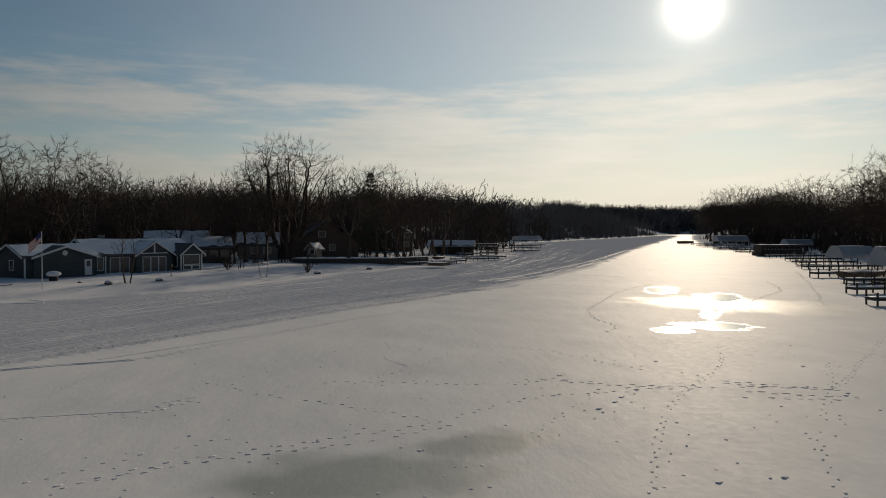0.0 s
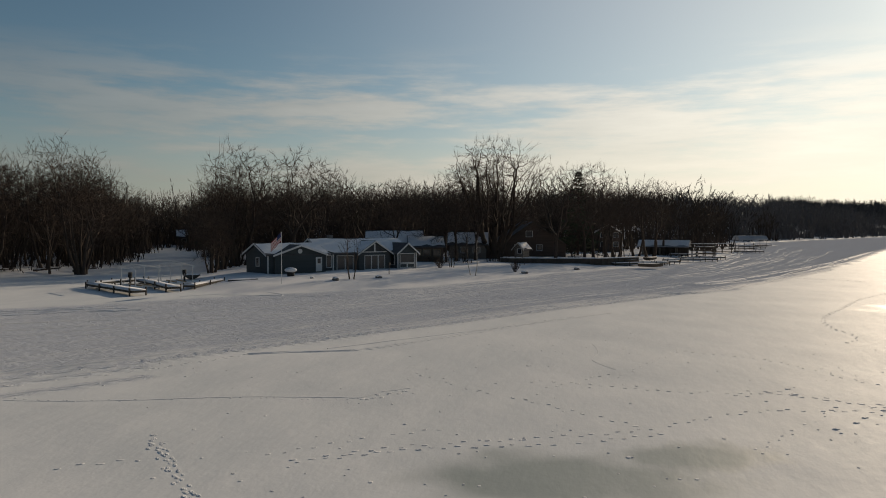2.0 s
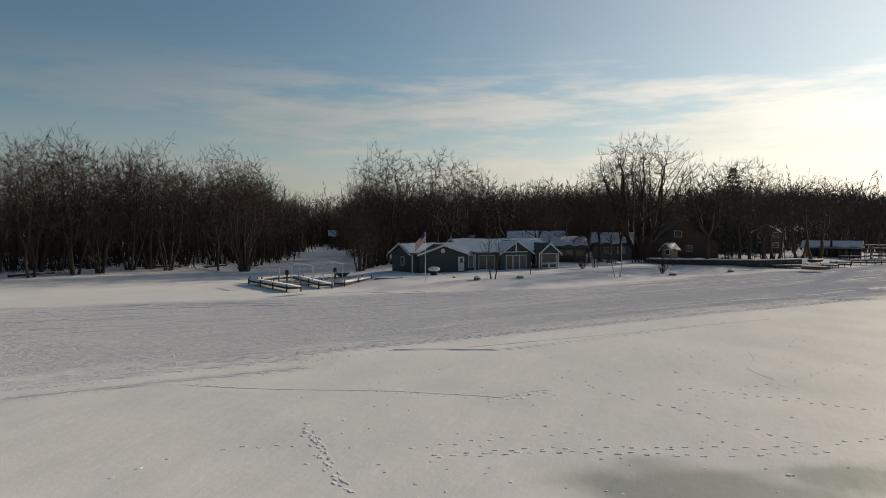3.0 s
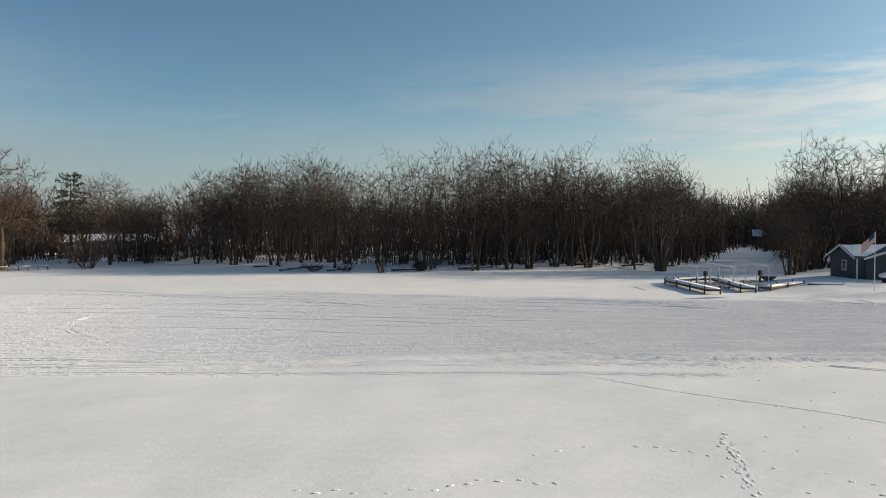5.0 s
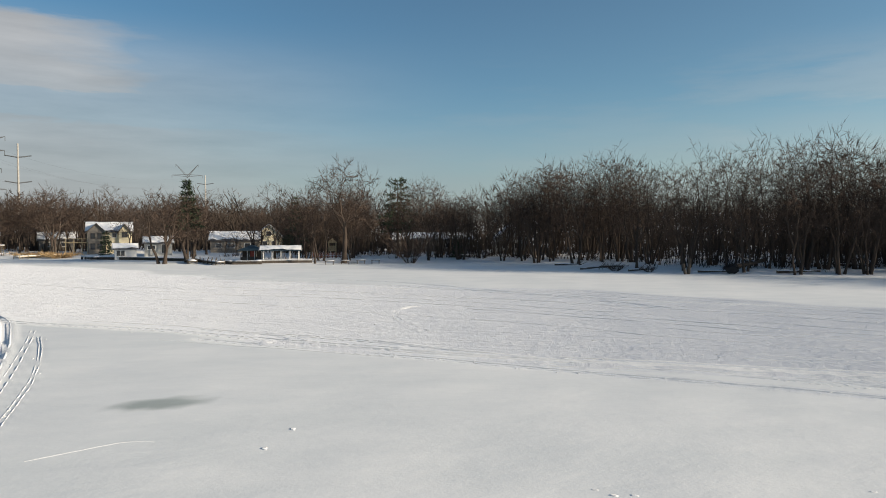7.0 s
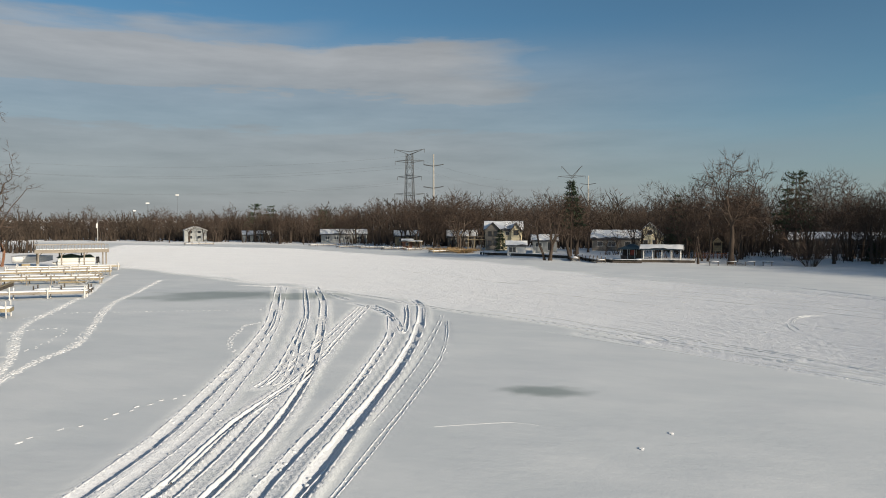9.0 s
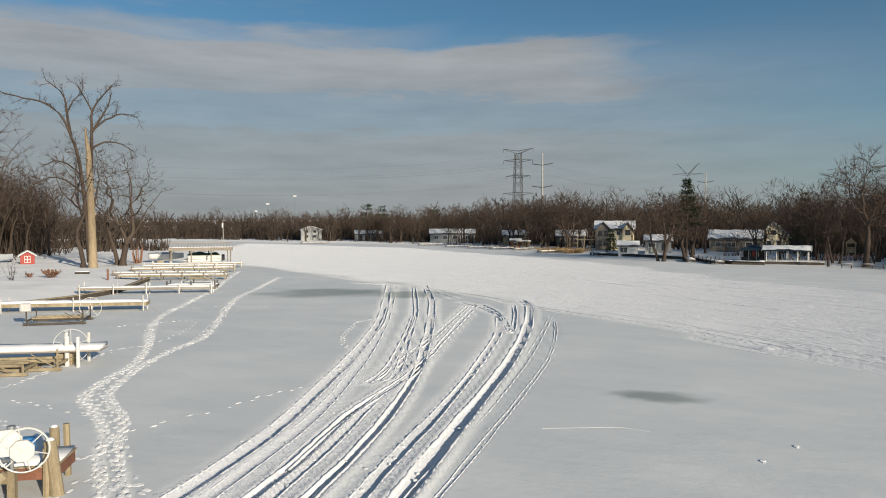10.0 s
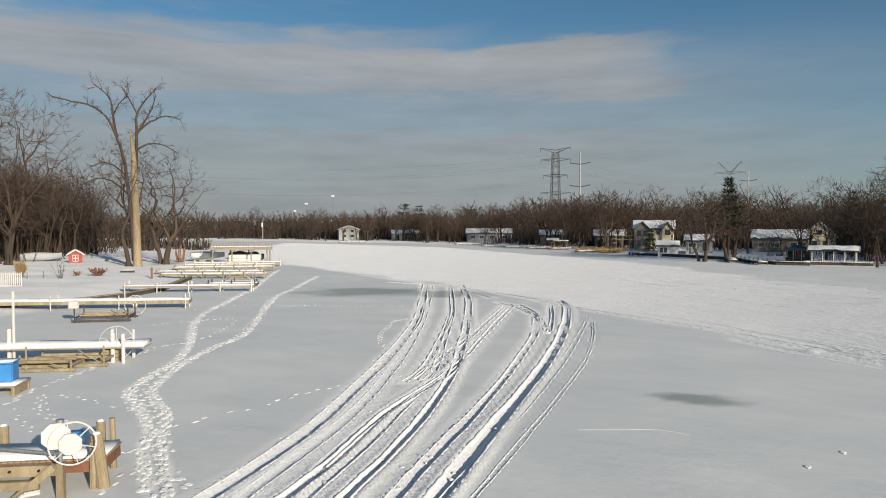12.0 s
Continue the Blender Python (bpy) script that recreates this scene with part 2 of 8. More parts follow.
PALE = weathered("pale_grey_siding", (0.38, 0.39, 0.38), (0.28, 0.29, 0.29), 2.0, 0.7, 0.01, stretch=(0.3, 0.3, 6))
TAUPE = weathered("taupe_siding", (0.21, 0.19, 0.165), (0.14, 0.125, 0.11), 2.0, 0.7, 0.01, stretch=(0.3, 0.3, 6))
BROWN = weathered("dark_brown_siding", (0.12, 0.085, 0.065), (0.07, 0.05, 0.04), 2.0, 0.75, 0.01, stretch=(0.3, 0.3, 6))
SHINGLE = weathered("charcoal_shingles", (0.10, 0.10, 0.105), (0.055, 0.055, 0.06), 6.0, 0.85, 0.01)
BARN_RED = weathered("barn_red_paint", (0.40, 0.075, 0.06), (0.27, 0.05, 0.04), 3.0, 0.6, 0.006, stretch=(6, 6, 0.3))
RED_BOAT = weathered("faded_red_paint", (0.36, 0.07, 0.045), (0.21, 0.04, 0.03), 3.0, 0.55, 0.006)
BLUE_TUB = weathered("blue_plastic", (0.05, 0.25, 0.56), (0.03, 0.17, 0.42), 3.0, 0.45, 0.004)
TEAL_ROOF = weathered("blue_grey_metal_roof", (0.022, 0.042, 0.060), (0.016, 0.030, 0.042), 2.0, 0.45, 0.004)
CANVAS = weathered("grey_boat_canvas", (0.40, 0.42, 0.45), (0.28, 0.30, 0.33), 1.5, 0.75, 0.02)
GREEN_CANVAS = weathered("dark_green_cover", (0.022, 0.055, 0.042), (0.014, 0.035, 0.028), 2.0, 0.7, 0.02)
BLACK = weathered("black_rubber", (0.02, 0.02, 0.022), (0.012, 0.012, 0.014), 4.0, 0.6, 0.004)
STONE = weathered("dark_lake_stone", (0.22, 0.21, 0.20), (0.09, 0.085, 0.08), 2.0, 0.85, 0.03)
YELLOW = weathered("yellow_plastic", (0.72, 0.50, 0.10), (0.55, 0.37, 0.07), 3.0, 0.5, 0.004)
CONCRETE = weathered("old_concrete", (0.40, 0.38, 0.35), (0.27, 0.26, 0.24), 3.0, 0.85, 0.01)
PYLON = weathered("far_galvanised_lattice", (0.12, 0.125, 0.13), (0.075, 0.08, 0.085), 0.4, 0.7, 0.002)
ORANGE = weathered("orange_plastic", (0.60, 0.20, 0.05), (0.45, 0.14, 0.04), 3.0, 0.5, 0.004)
FLAG_RED = weathered("red_cloth", (0.38, 0.05, 0.06), (0.28, 0.04, 0.05), 5.0, 0.8, 0.005)
FLAG_WHITE = weathered("white_cloth", (0.70, 0.69, 0.67), (0.55, 0.54, 0.52), 5.0, 0.8, 0.005)
FLAG_BLUE = weathered("navy_cloth", (0.03, 0.045, 0.13), (0.02, 0.03, 0.09), 5.0, 0.8, 0.005)

# ---------------------------------------------------------------- the ground: one sheet, lake and banks


def spot(bearing, reach, z=0.0):
    """A place by its bearing (degrees to the left of +y) and distance."""
    a = radians(bearing)
    return Vector((-math.sin(a) * reach, math.cos(a) * reach, z))


# shoreline of the frozen lake, in stretches that join end to end
SHORE_EAST = [(45, 0), (52, 40), (57, 62), (64, 80), (78, 112), (104, 185), (119, 260), (129, 345), (216, 610), (440, 1220)]
SHORE_FAR = [(425, 1260), (400, 1190), (200, 730), (41, 371), (36, 330), (24, 242), (12, 168), (3, 144)]
SHORE_POINT = [(-6, 128), (-14, 112), (-19.6, 96.5), (-24, 85), (-28, 77), (-34, 71.7), (-38.3, 66.8), (-43, 64), (-52, 67), (-60, 78), (-70, 96)]
SHORE_INLET = [(-82, 114), (-125, 170), (-161, 209), (-166, 203), (-114, 138), (-89, 98), (-85, 84)]
SHORE_WOOD = [(-90, 75), (-98, 52.5), (-112, 43), (-130, 29), (-141, 19), (-138, -2), (-137, -24)]
SHORE_WEST = [(-151, -41), (-160, -51), (-168, -67), (-185, -98), (-199, -127), (-215, -164), (-213, -200), (-204, -226), (-207, -261), (-201, -290)]
SHORE_SOUTH = [(-185, -340), (-168, -330), (-152, -300), (-142, -230), (-128, -178), (-106, -140), (-78, -110), (-60, -91), (-43, -72), (-33, -66), (-23, -61), (0, -45), (25, -28)]
SHORE = np.array(SHORE_EAST + SHORE_FAR + SHORE_POINT + SHORE_INLET + SHORE_WOOD + SHORE_WEST + SHORE_SOUTH, float)
TRAIL_NEAR = [(61, 232), (29, 135), (8.2, 87.5), (0, 76), (-9.1, 61), (-15.4, 49.7), (-19.8, 42), (-24, 34.9), (-26.5, 30.2), (-29.7, 25.1), (-32.2, 19), (-36, 8.5), (-39.4, 0.2), (-43, -7), (-47, -11), (-57, -30), (-68, -56), (-84, -103), (-108, -150)]
TRAIL_FAR = [(-190, -230), (-180, -140), (-125, -50), (-90, -14), (-78, 20), (-50, 51), (-40, 63), (-28, 77), (-24, 85), (-14, 110), (3, 142), (14, 170), (41, 365), (300, 950), (320, 950)]
TRAIL = np.array(TRAIL_NEAR + TRAIL_FAR, float)


def polygon_distance(x, y, poly):
    """Distance to the polygon's edge, negative inside."""
    best = np.full(x.shape, 1e9)
    inside = np.zeros(x.shape, bool)
    for (ax, ay), (bx, by) in zip(poly, np.roll(poly, -1, axis=0)):
        dx, dy = bx - ax, by - ay
        k = np.clip(((x - ax) * dx + (y - ay) * dy) / (dx * dx + dy * dy), 0, 1)
        np.minimum(best, (x - ax - k * dx) ** 2 + (y - ay - k * dy) ** 2, out=best)
        if ay != by:
            inside ^= ((ay > y) != (by > y)) & (x < dx * (y - ay) / (by - ay) + ax)
    best = np.sqrt(best)
    return np.where(inside, -best, best)


def smooth(lo, hi, v):
    k = np.clip((v - lo) / (hi - lo), 0, 1)
    return k * k * (3 - 2 * k)


def waves(x, y, size, seed):
    """Cheap smooth unevenness, about -1 to 1."""
    r = np.random.RandomState(seed)
    total = np.zeros(np.shape(x))
    for _ in range(7):
        a, p, s = r.uniform(0, 2 * np.pi), r.uniform(0, 2 * np.pi), size * r.uniform(0.6, 1.7)
        total += np.sin((x * np.cos(a) + y * np.sin(a)) * 2 * np.pi / s + p)
    return total / 4.0


def curve_points(points, gap=0.5):
    """A smooth line through points (Catmull-Rom), resampled."""
    p = np.array([points[0], *points, points[-1]], float)
    out = []
    for i in range(1, len(p) - 2):
        n = max(2, int(np.linalg.norm(p[i + 1] - p[i]) / gap))
        for k in np.linspace(0, 1, n, endpoint=False):
            out.append(0.5 * (2 * p[i] + (p[i + 1] - p[i - 1]) * k + (2 * p[i - 1] - 5 * p[i] + 4 * p[i + 1] - p[i + 2]) * k * k + (3 * p[i] - p[i - 1] - 3 * p[i + 1] + p[i + 2]) * k ** 3))
    out.append(p[-2])
    return np.array(out)


def bank_height(x, y, d):
    """Height of the land at d metres behind the shoreline."""
    lift = smooth(0, 9, d) * 0.55 + smooth(4, 40, d) * 0.35 + smooth(40, 400, d) * 3.0
    lift = lift + smooth(600, 1200, np.hypot(x, y)) * smooth(20, 260, d) * 13.0
    lift = lift + smooth(280, 420, y) * smooth(4, 90, d) * 12.0
    return lift + smooth(1, 12, d) * waves(x, y, 9.0, 3) * 0.10


def ground_z(x, y):
    a, b = np.array([float(x)]), np.array([float(y)])
    d = polygon_distance(a, b, SHORE)
    return float(np.where(d > 0, bank_height(a, b, np.maximum(d, 0)), 0.0)[0])


RUTS = []        # (line, half width, depth): filled in below
PATHS = []       # (line, half width): walked paths


def path(points, half):
    PATHS.append((curve_points(points, 1.0), half))


DOCK_PATH_A = [(-9.5, -17.0), (-10.3, -18.6), (-11.3, -20.6), (-12.3, -22.1), (-13.2, -23.8), (-14.2, -26.3), (-14.8, -28.1), (-16.1, -29.6), (-17.8, -31.2), (-20.0, -33.0), (-23.3, -37.1), (-27.4, -43.1), (-31.2, -48.0), (-35.2, -52.1), (-40.3, -56.8), (-49.2, -65.2), (-61.4, -78.2), (-72.0, -88.8)]
DOCK_PATH_B = [(-9.8, -16.5), (-10.7, -18.1), (-11.7, -20.0), (-12.6, -21.7), (-13.9, -23.5), (-14.8, -25.6), (-15.6, -27.6), (-17.0, -29.3), (-18.8, -31.1), (-21.6, -33.5), (-24.1, -35.4), (-27.2, -37.3), (-31.9, -42.0), (-37.9, -48.6), (-44.7, -55.6), (-51.0, -60.6), (-65.5, -72.9)]
path(DOCK_PATH_A, 0.16)
path(DOCK_PATH_B, 0.11)


def rut(points, half=0.16, depth=0.09):
    p = np.array(points, float)
    if np.hypot(*p[0]) < 19.5:          # those that run on past the camera
        p = np.concatenate([[p[0] + (p[0] - p[1]) / np.linalg.norm(p[0] - p[1]) * 5.0], p])
    RUTS.append((curve_points(p), half * 0.8, depth))


def blob(x, y, cx, cy, rx, ry, turn, seed, power=1.0):
    a = radians(turn)
    u, v = (x - cx) * math.cos(a) + (y - cy) * math.sin(a), -(x - cx) * math.sin(a) + (y - cy) * math.cos(a)
    q = np.sqrt((u / rx) ** 2 + (v / ry) ** 2) + waves(x, y, 0.9 * min(rx, ry), seed) * 0.16
    return np.clip(1.5 - q, 0, 1) ** power


# ruts of sledges and wheels that swing out from the far trail
rut([(-10.4, -15.7), (-13.3, -16.9), (-16.6, -18.5), (-22.1, -21.8), (-29.7, -26.5), (-39.0, -32.8), (-51.5, -42.4), (-65.2, -53.3)], 0.22, 0.080)
rut([(-10.9, -15.0), (-13.6, -16.2), (-17.6, -18.1), (-23.4, -21.6), (-33.0, -28.0), (-46.3, -37.8), (-65.7, -52.7)], 0.16, 0.050)
rut([(-11.6, -14.1), (-14.6, -15.3), (-19.0, -17.5), (-21.9, -18.6), (-25.8, -19.9), (-28.9, -21.4)], 0.18, 0.100)
rut([(-11.9, -13.7), (-15.4, -15.2), (-20.8, -17.9), (-26.2, -20.5)], 0.16, 0.060)
rut([(-12.5, -12.9), (-16.3, -14.5), (-21.4, -17.1), (-26.5, -20.0), (-30.9, -22.8), (-41.3, -29.8), (-52.2, -37.5), (-66.6, -48.9)], 0.20, 0.100)
rut([(-24.2, -20.0), (-26.5, -21.1), (-38.2, -29.2), (-47.7, -36.0), (-65.8, -49.9)], 0.14, 0.060)
rut([(-23.7, -20.6), (-26.1, -21.6), (-32.3, -25.5), (-43.1, -32.8)], 0.14, 0.060)
rut([(-52.7, -33.1), (-37.7, -25.7), (-29.0, -21.4), (-22.9, -19.1), (-18.2, -17.3), (-13.6, -15.1)], 0.16, 0.060)
rut([(-51.5, -33.2), (-37.2, -26.3), (-30.5, -23.4), (-24.3, -20.5)], 0.14, 0.050)
rut([(-13.3, -11.9), (-16.9, -13.3), (-21.8, -15.2), (-28.8, -18.2), (-36.6, -21.7), (-41.9, -24.4), (-48.6, -28.5), (-53.0, -32.7)], 0.17, 0.070)
rut([(-15.2, -11.5), (-19.6, -13.2), (-25.7, -15.5), (-33.2, -18.5), (-43.1, -22.9), (-53.7, -28.3), (-58.1, -31.4)], 0.26, 0.110)
rut([(-53.8, -35.4), (-51.2, -31.5), (-45.9, -26.5), (-40.2, -22.5), (-48.0, -26.5), (-56.7, -31.7)], 0.14, 0.060)
rut([(-14.1, -10.9), (-17.8, -12.1), (-25.1, -14.6), (-35.4, -18.4), (-45.2, -22.4), (-49.6, -24.3)], 0.10, 0.030)
rut([(-14.5, -10.3), (-18.0, -11.4), (-24.3, -13.4), (-32.9, -16.3), (-39.9, -19.2), (-46.9, -22.6)], 0.08, 0.025)
rut([(-64.5, -58.4), (-64.7, -54.0), (-64.7, -48.9), (-56.4, -37.8)], 0.14, 0.050)
rut(TRAIL_NEAR[1:14], 0.42, 0.120)
rut([(x + 0.9, y - 0.5) for x, y in TRAIL_NEAR[2:12]], 0.22, 0.070)
rut([(-21.6, 34.0), (-19.6, 35.4), (-16.6, 36.9), (-14.4, 40.0), (-10.8, 47.0), (-6.0, 56.0)], 0.14, 0.025)
rut([(5.7, 92.6), (15.8, 111.0), (35.4, 158.9), (61.1, 232.4)], 1.0, 0.200)
rut([(-49.4, -13.2), (-44.0, -3.0), (-38.1, 6.0), (-33.1, 13.9), (-29.2, 21.3), (-24.6, 29.2)], 0.20, 0.060)
rut([(-44.9, -12.0), (-39.8, -2.8), (-35.3, 5.6), (-31.1, 13.1), (-27.3, 19.9), (-22.9, 27.2)], 0.20, 0.050)
rut([(-62.7, 2.6), (-59.9, 0.7), (-54.5, 0.5), (-49.6, 1.6), (-46.5, 2.9)], 0.20, 0.020)
rut([(-98.9, -26.3), (-84.0, 0.3), (-66.0, 21.7), (-55.8, 40.6), (-41.8, 49.5)], 0.30, 0.050)
rut([(-86.0, -22.9), (-70.2, 5.6), (-55.0, 28.4), (-40.2, 43.9)], 0.30, 0.040)
rut([(-106.4, -28.3), (-89.9, 0.4), (-58.6, 24.6)], 0.30, 0.050)
rut([(-71.1, -69.1), (-65.1, -52.3), (-60.6, -39.7), (-53.7, -27.1), (-48.7, -15.6), (-44.1, -7.3), (-40.1, 0.2)], 0.28, 0.110)



def build_ground():
    az = np.concatenate([np.arange(-38, 166, 0.32), np.arange(166, 322, 2.5)])
    reach = [0.001, 1.5, 4, 8, 11, 13.5, 15.5]
    while reach[-1] < 380:
        reach.append(reach[-1] * (1.0095 if 26 < reach[-1] < 110 else 1.0118))
    while reach[-1] < 4500:
        reach.append(reach[-1] * 1.06)
    reach = np.array(reach)
    A, R = np.meshgrid(np.radians(az), reach)
    x, y = (-np.sin(A) * R).ravel() + 0.6, (np.cos(A) * R).ravel() + 0.5
    d = polygon_distance(x, y, SHORE)
    on_ice = d < 0
    z = np.where(on_ice, 0.0, bank_height(x, y, np.maximum(d, 0)))
    trail = polygon_distance(x, y, TRAIL)
    near = np.hypot(x, y) < 300
    packed = smooth(1.6, -1.6, trail + waves(x, y, 14, 5) * 1.4)
    z = z + near * on_ice * (waves(x, y, 17, 1) * 0.03 + waves(x, y, 5.5, 2) * 0.012)
    rough = np.random.RandomState(4).uniform(-1, 1, x.shape)
    # the trail: parallel runs that follow its edges, and churned lumps between them
    sway = waves(x, y, 26, 6) * 0.45
    runs = np.sin(2 * np.pi * (trail / 1.15 + sway)) * (0.6 + 0.4 * waves(x, y, 9, 7)) + 0.8 * np.sin(2 * np.pi * (trail / 2.9 + 1.3 * sway) + 1.0)
    z = z + near * packed * on_ice * (rough * np.clip(0.008 + 0.0002 * np.hypot(x, y), 0, 0.05) + 0.011 * runs)
    for line, half, depth in RUTS:
        lo, hi = line.min(0) - 2, line.max(0) + 2
        pick = np.where((x > lo[0]) & (x < hi[0]) & (y > lo[1]) & (y < hi[1]))[0]
        if not len(pick):
            continue
        q2 = np.full(len(pick), 1e9)
        for a, b in zip(line[:-1], line[1:]):
            dx, dy = b - a
            k = np.clip(((x[pick] - a[0]) * dx + (y[pick] - a[1]) * dy) / (dx * dx + dy * dy + 1e-9), 0, 1)
            np.minimum(q2, (x[pick] - a[0] - k * dx) ** 2 + (y[pick] - a[1] - k * dy) ** 2, out=q2)
        q = np.sqrt(q2) / half
        if depth > 0.045:
            packed[pick] = np.maximum(packed[pick], 0.62 * smooth(0.9, 0.3, np.sqrt(q2)))
        crumble = 0.88 + 0.24 * np.random.RandomState(len(line)).uniform(0, 1, len(pick))
        z[pick] += -depth * np.exp(-(q / 0.9) ** 2) + depth * 0.8 * crumble * np.exp(-((q - 1.9) / 0.7) ** 2)
    for line, half in PATHS:
        pick = np.where((np.abs(x + 40) < 40) & (y > -85) & (y < -14))[0]
        q2 = np.full(len(pick), 1e9)
        for a, b in zip(line[:-1], line[1:]):
            dx, dy = b - a
            k = np.clip(((x[pick] - a[0]) * dx + (y[pick] - a[1]) * dy) / (dx * dx + dy * dy + 1e-9), 0, 1)
            np.minimum(q2, (x[pick] - a[0] - k * dx) ** 2 + (y[pick] - a[1] - k * dy) ** 2, out=q2)
        on = smooth(half * 1.7, half * 0.6, np.sqrt(q2))
        packed[pick] = np.maximum(packed[pick], 0.5 * on)
        z[pick] += on * np.random.RandomState(9).uniform(-0.045, 0.025, len(pick))
    ice, wet, dirt = np.zeros_like(x), np.zeros_like(x), np.zeros_like(x)
    for args in ICE_PATCHES:
        ice = np.maximum(ice, blob(x, y, *args))
    for args in WET_PATCHES:
        wet = np.maximum(wet, blob(x, y, *args))
    for args in DIRT_PATCHES:
        dirt = np.maximum(dirt, blob(x, y, *args))
    rows, cols = R.shape
    idx = np.arange(rows * cols).reshape(rows, cols)
    nxt = np.roll(idx, -1, axis=1)
    quads = np.stack([idx[:-1], nxt[:-1], nxt[1:], idx[1:]], axis=-1).reshape(-1, 4)
    me = bpy.data.meshes.new("ground")
    me.vertices.add(len(x))
    me.vertices.foreach_set("co", np.stack([x, y, z], axis=1).ravel())
    me.loops.add(quads.size)
    me.loops.foreach_set("vertex_index", quads.ravel().astype(np.int32))
    me.polygons.add(len(quads))
    me.polygons.foreach_set("loop_start", np.arange(0, quads.size, 4, dtype=np.int32))
    me.polygons.foreach_set("use_smooth", np.ones(len(quads), bool))
    me.update(calc_edges=True)
    for key, v in (("land", smooth(-0.6, 1.2, d)), ("packed", packed * on_ice), ("ice", ice * on_ice), ("wet", wet * on_ice), ("dirt", dirt), ("across", trail)):
        me.attributes.new(key, "FLOAT", "POINT").data.foreach_set("value", v.astype(np.float32))
    me.materials.append(SNOWFIELD)
    return tagged(new("ground", me), "snow-covered frozen lake with tracks, grey ice patches and low snowy banks", "ground", kind="structure")


ICE_PATCHES = [(-2.2, 19.6, 4.6, 2.6, 8, 11), (1.2, 22.6, 2.8, 1.4, 25, 12), (-28.5, -9.1, 2.0, 1.05, 108, 13), (-54.0, -52.0, 8.0, 5.2, 134, 14), (-57, -44, 5.0, 4.0, 120, 20),
               (29, 66, 11, 7, -25, 16)]
WET_PATCHES = [(25.6, 82, 1.9, 6.0, -20, 21), (29.0, 74, 2.6, 5.0, -22, 25), (20.0, 51.5, 3.0, 2.6, -20, 22), (16.2, 49.0, 1.5, 1.8, -16, 23), (23.0, 60, 0.9, 5.0, -22, 24)]
DIRT_PATCHES = [(-138, -8, 3, 2, 0, 31), (-66, -111, 4, 2, 40, 32)]
build_ground()

# ---------------------------------------------------------------- building helpers


def mesh_object(name, verts, faces, mat, parent=None, label="", flat=True):
    me = bpy.data.meshes.new(name)
    me.from_pydata(verts, [], faces)
    if not flat:
        me.polygons.foreach_set("use_smooth", [True] * len(faces))
    me.materials.append(mat)
    ob = new(name, me)
    if parent is not None:
        ob.parent = parent
    if label:
        ob["label"] = label
    return ob


def part(name, bm, mat, parent, label=""):
    """Links a bmesh as one mesh object under a thing or a part."""
    me = bpy.data.meshes.new(name)
    bm.to_mesh(me)
    bm.free()
    me.materials.append(mat)
    ob = new(name, me)
    if parent is not None:
        ob.parent = parent
    if label:
        ob["label"] = label
    return ob


def thing(name, m, label, category, group="", kind=""):
    ob = new(name)
    ob.empty_display_size = 0.3
    ob.matrix_basis = m
    return tagged(ob, label, category, group, kind)


# ---------------------------------------------------------------- trees


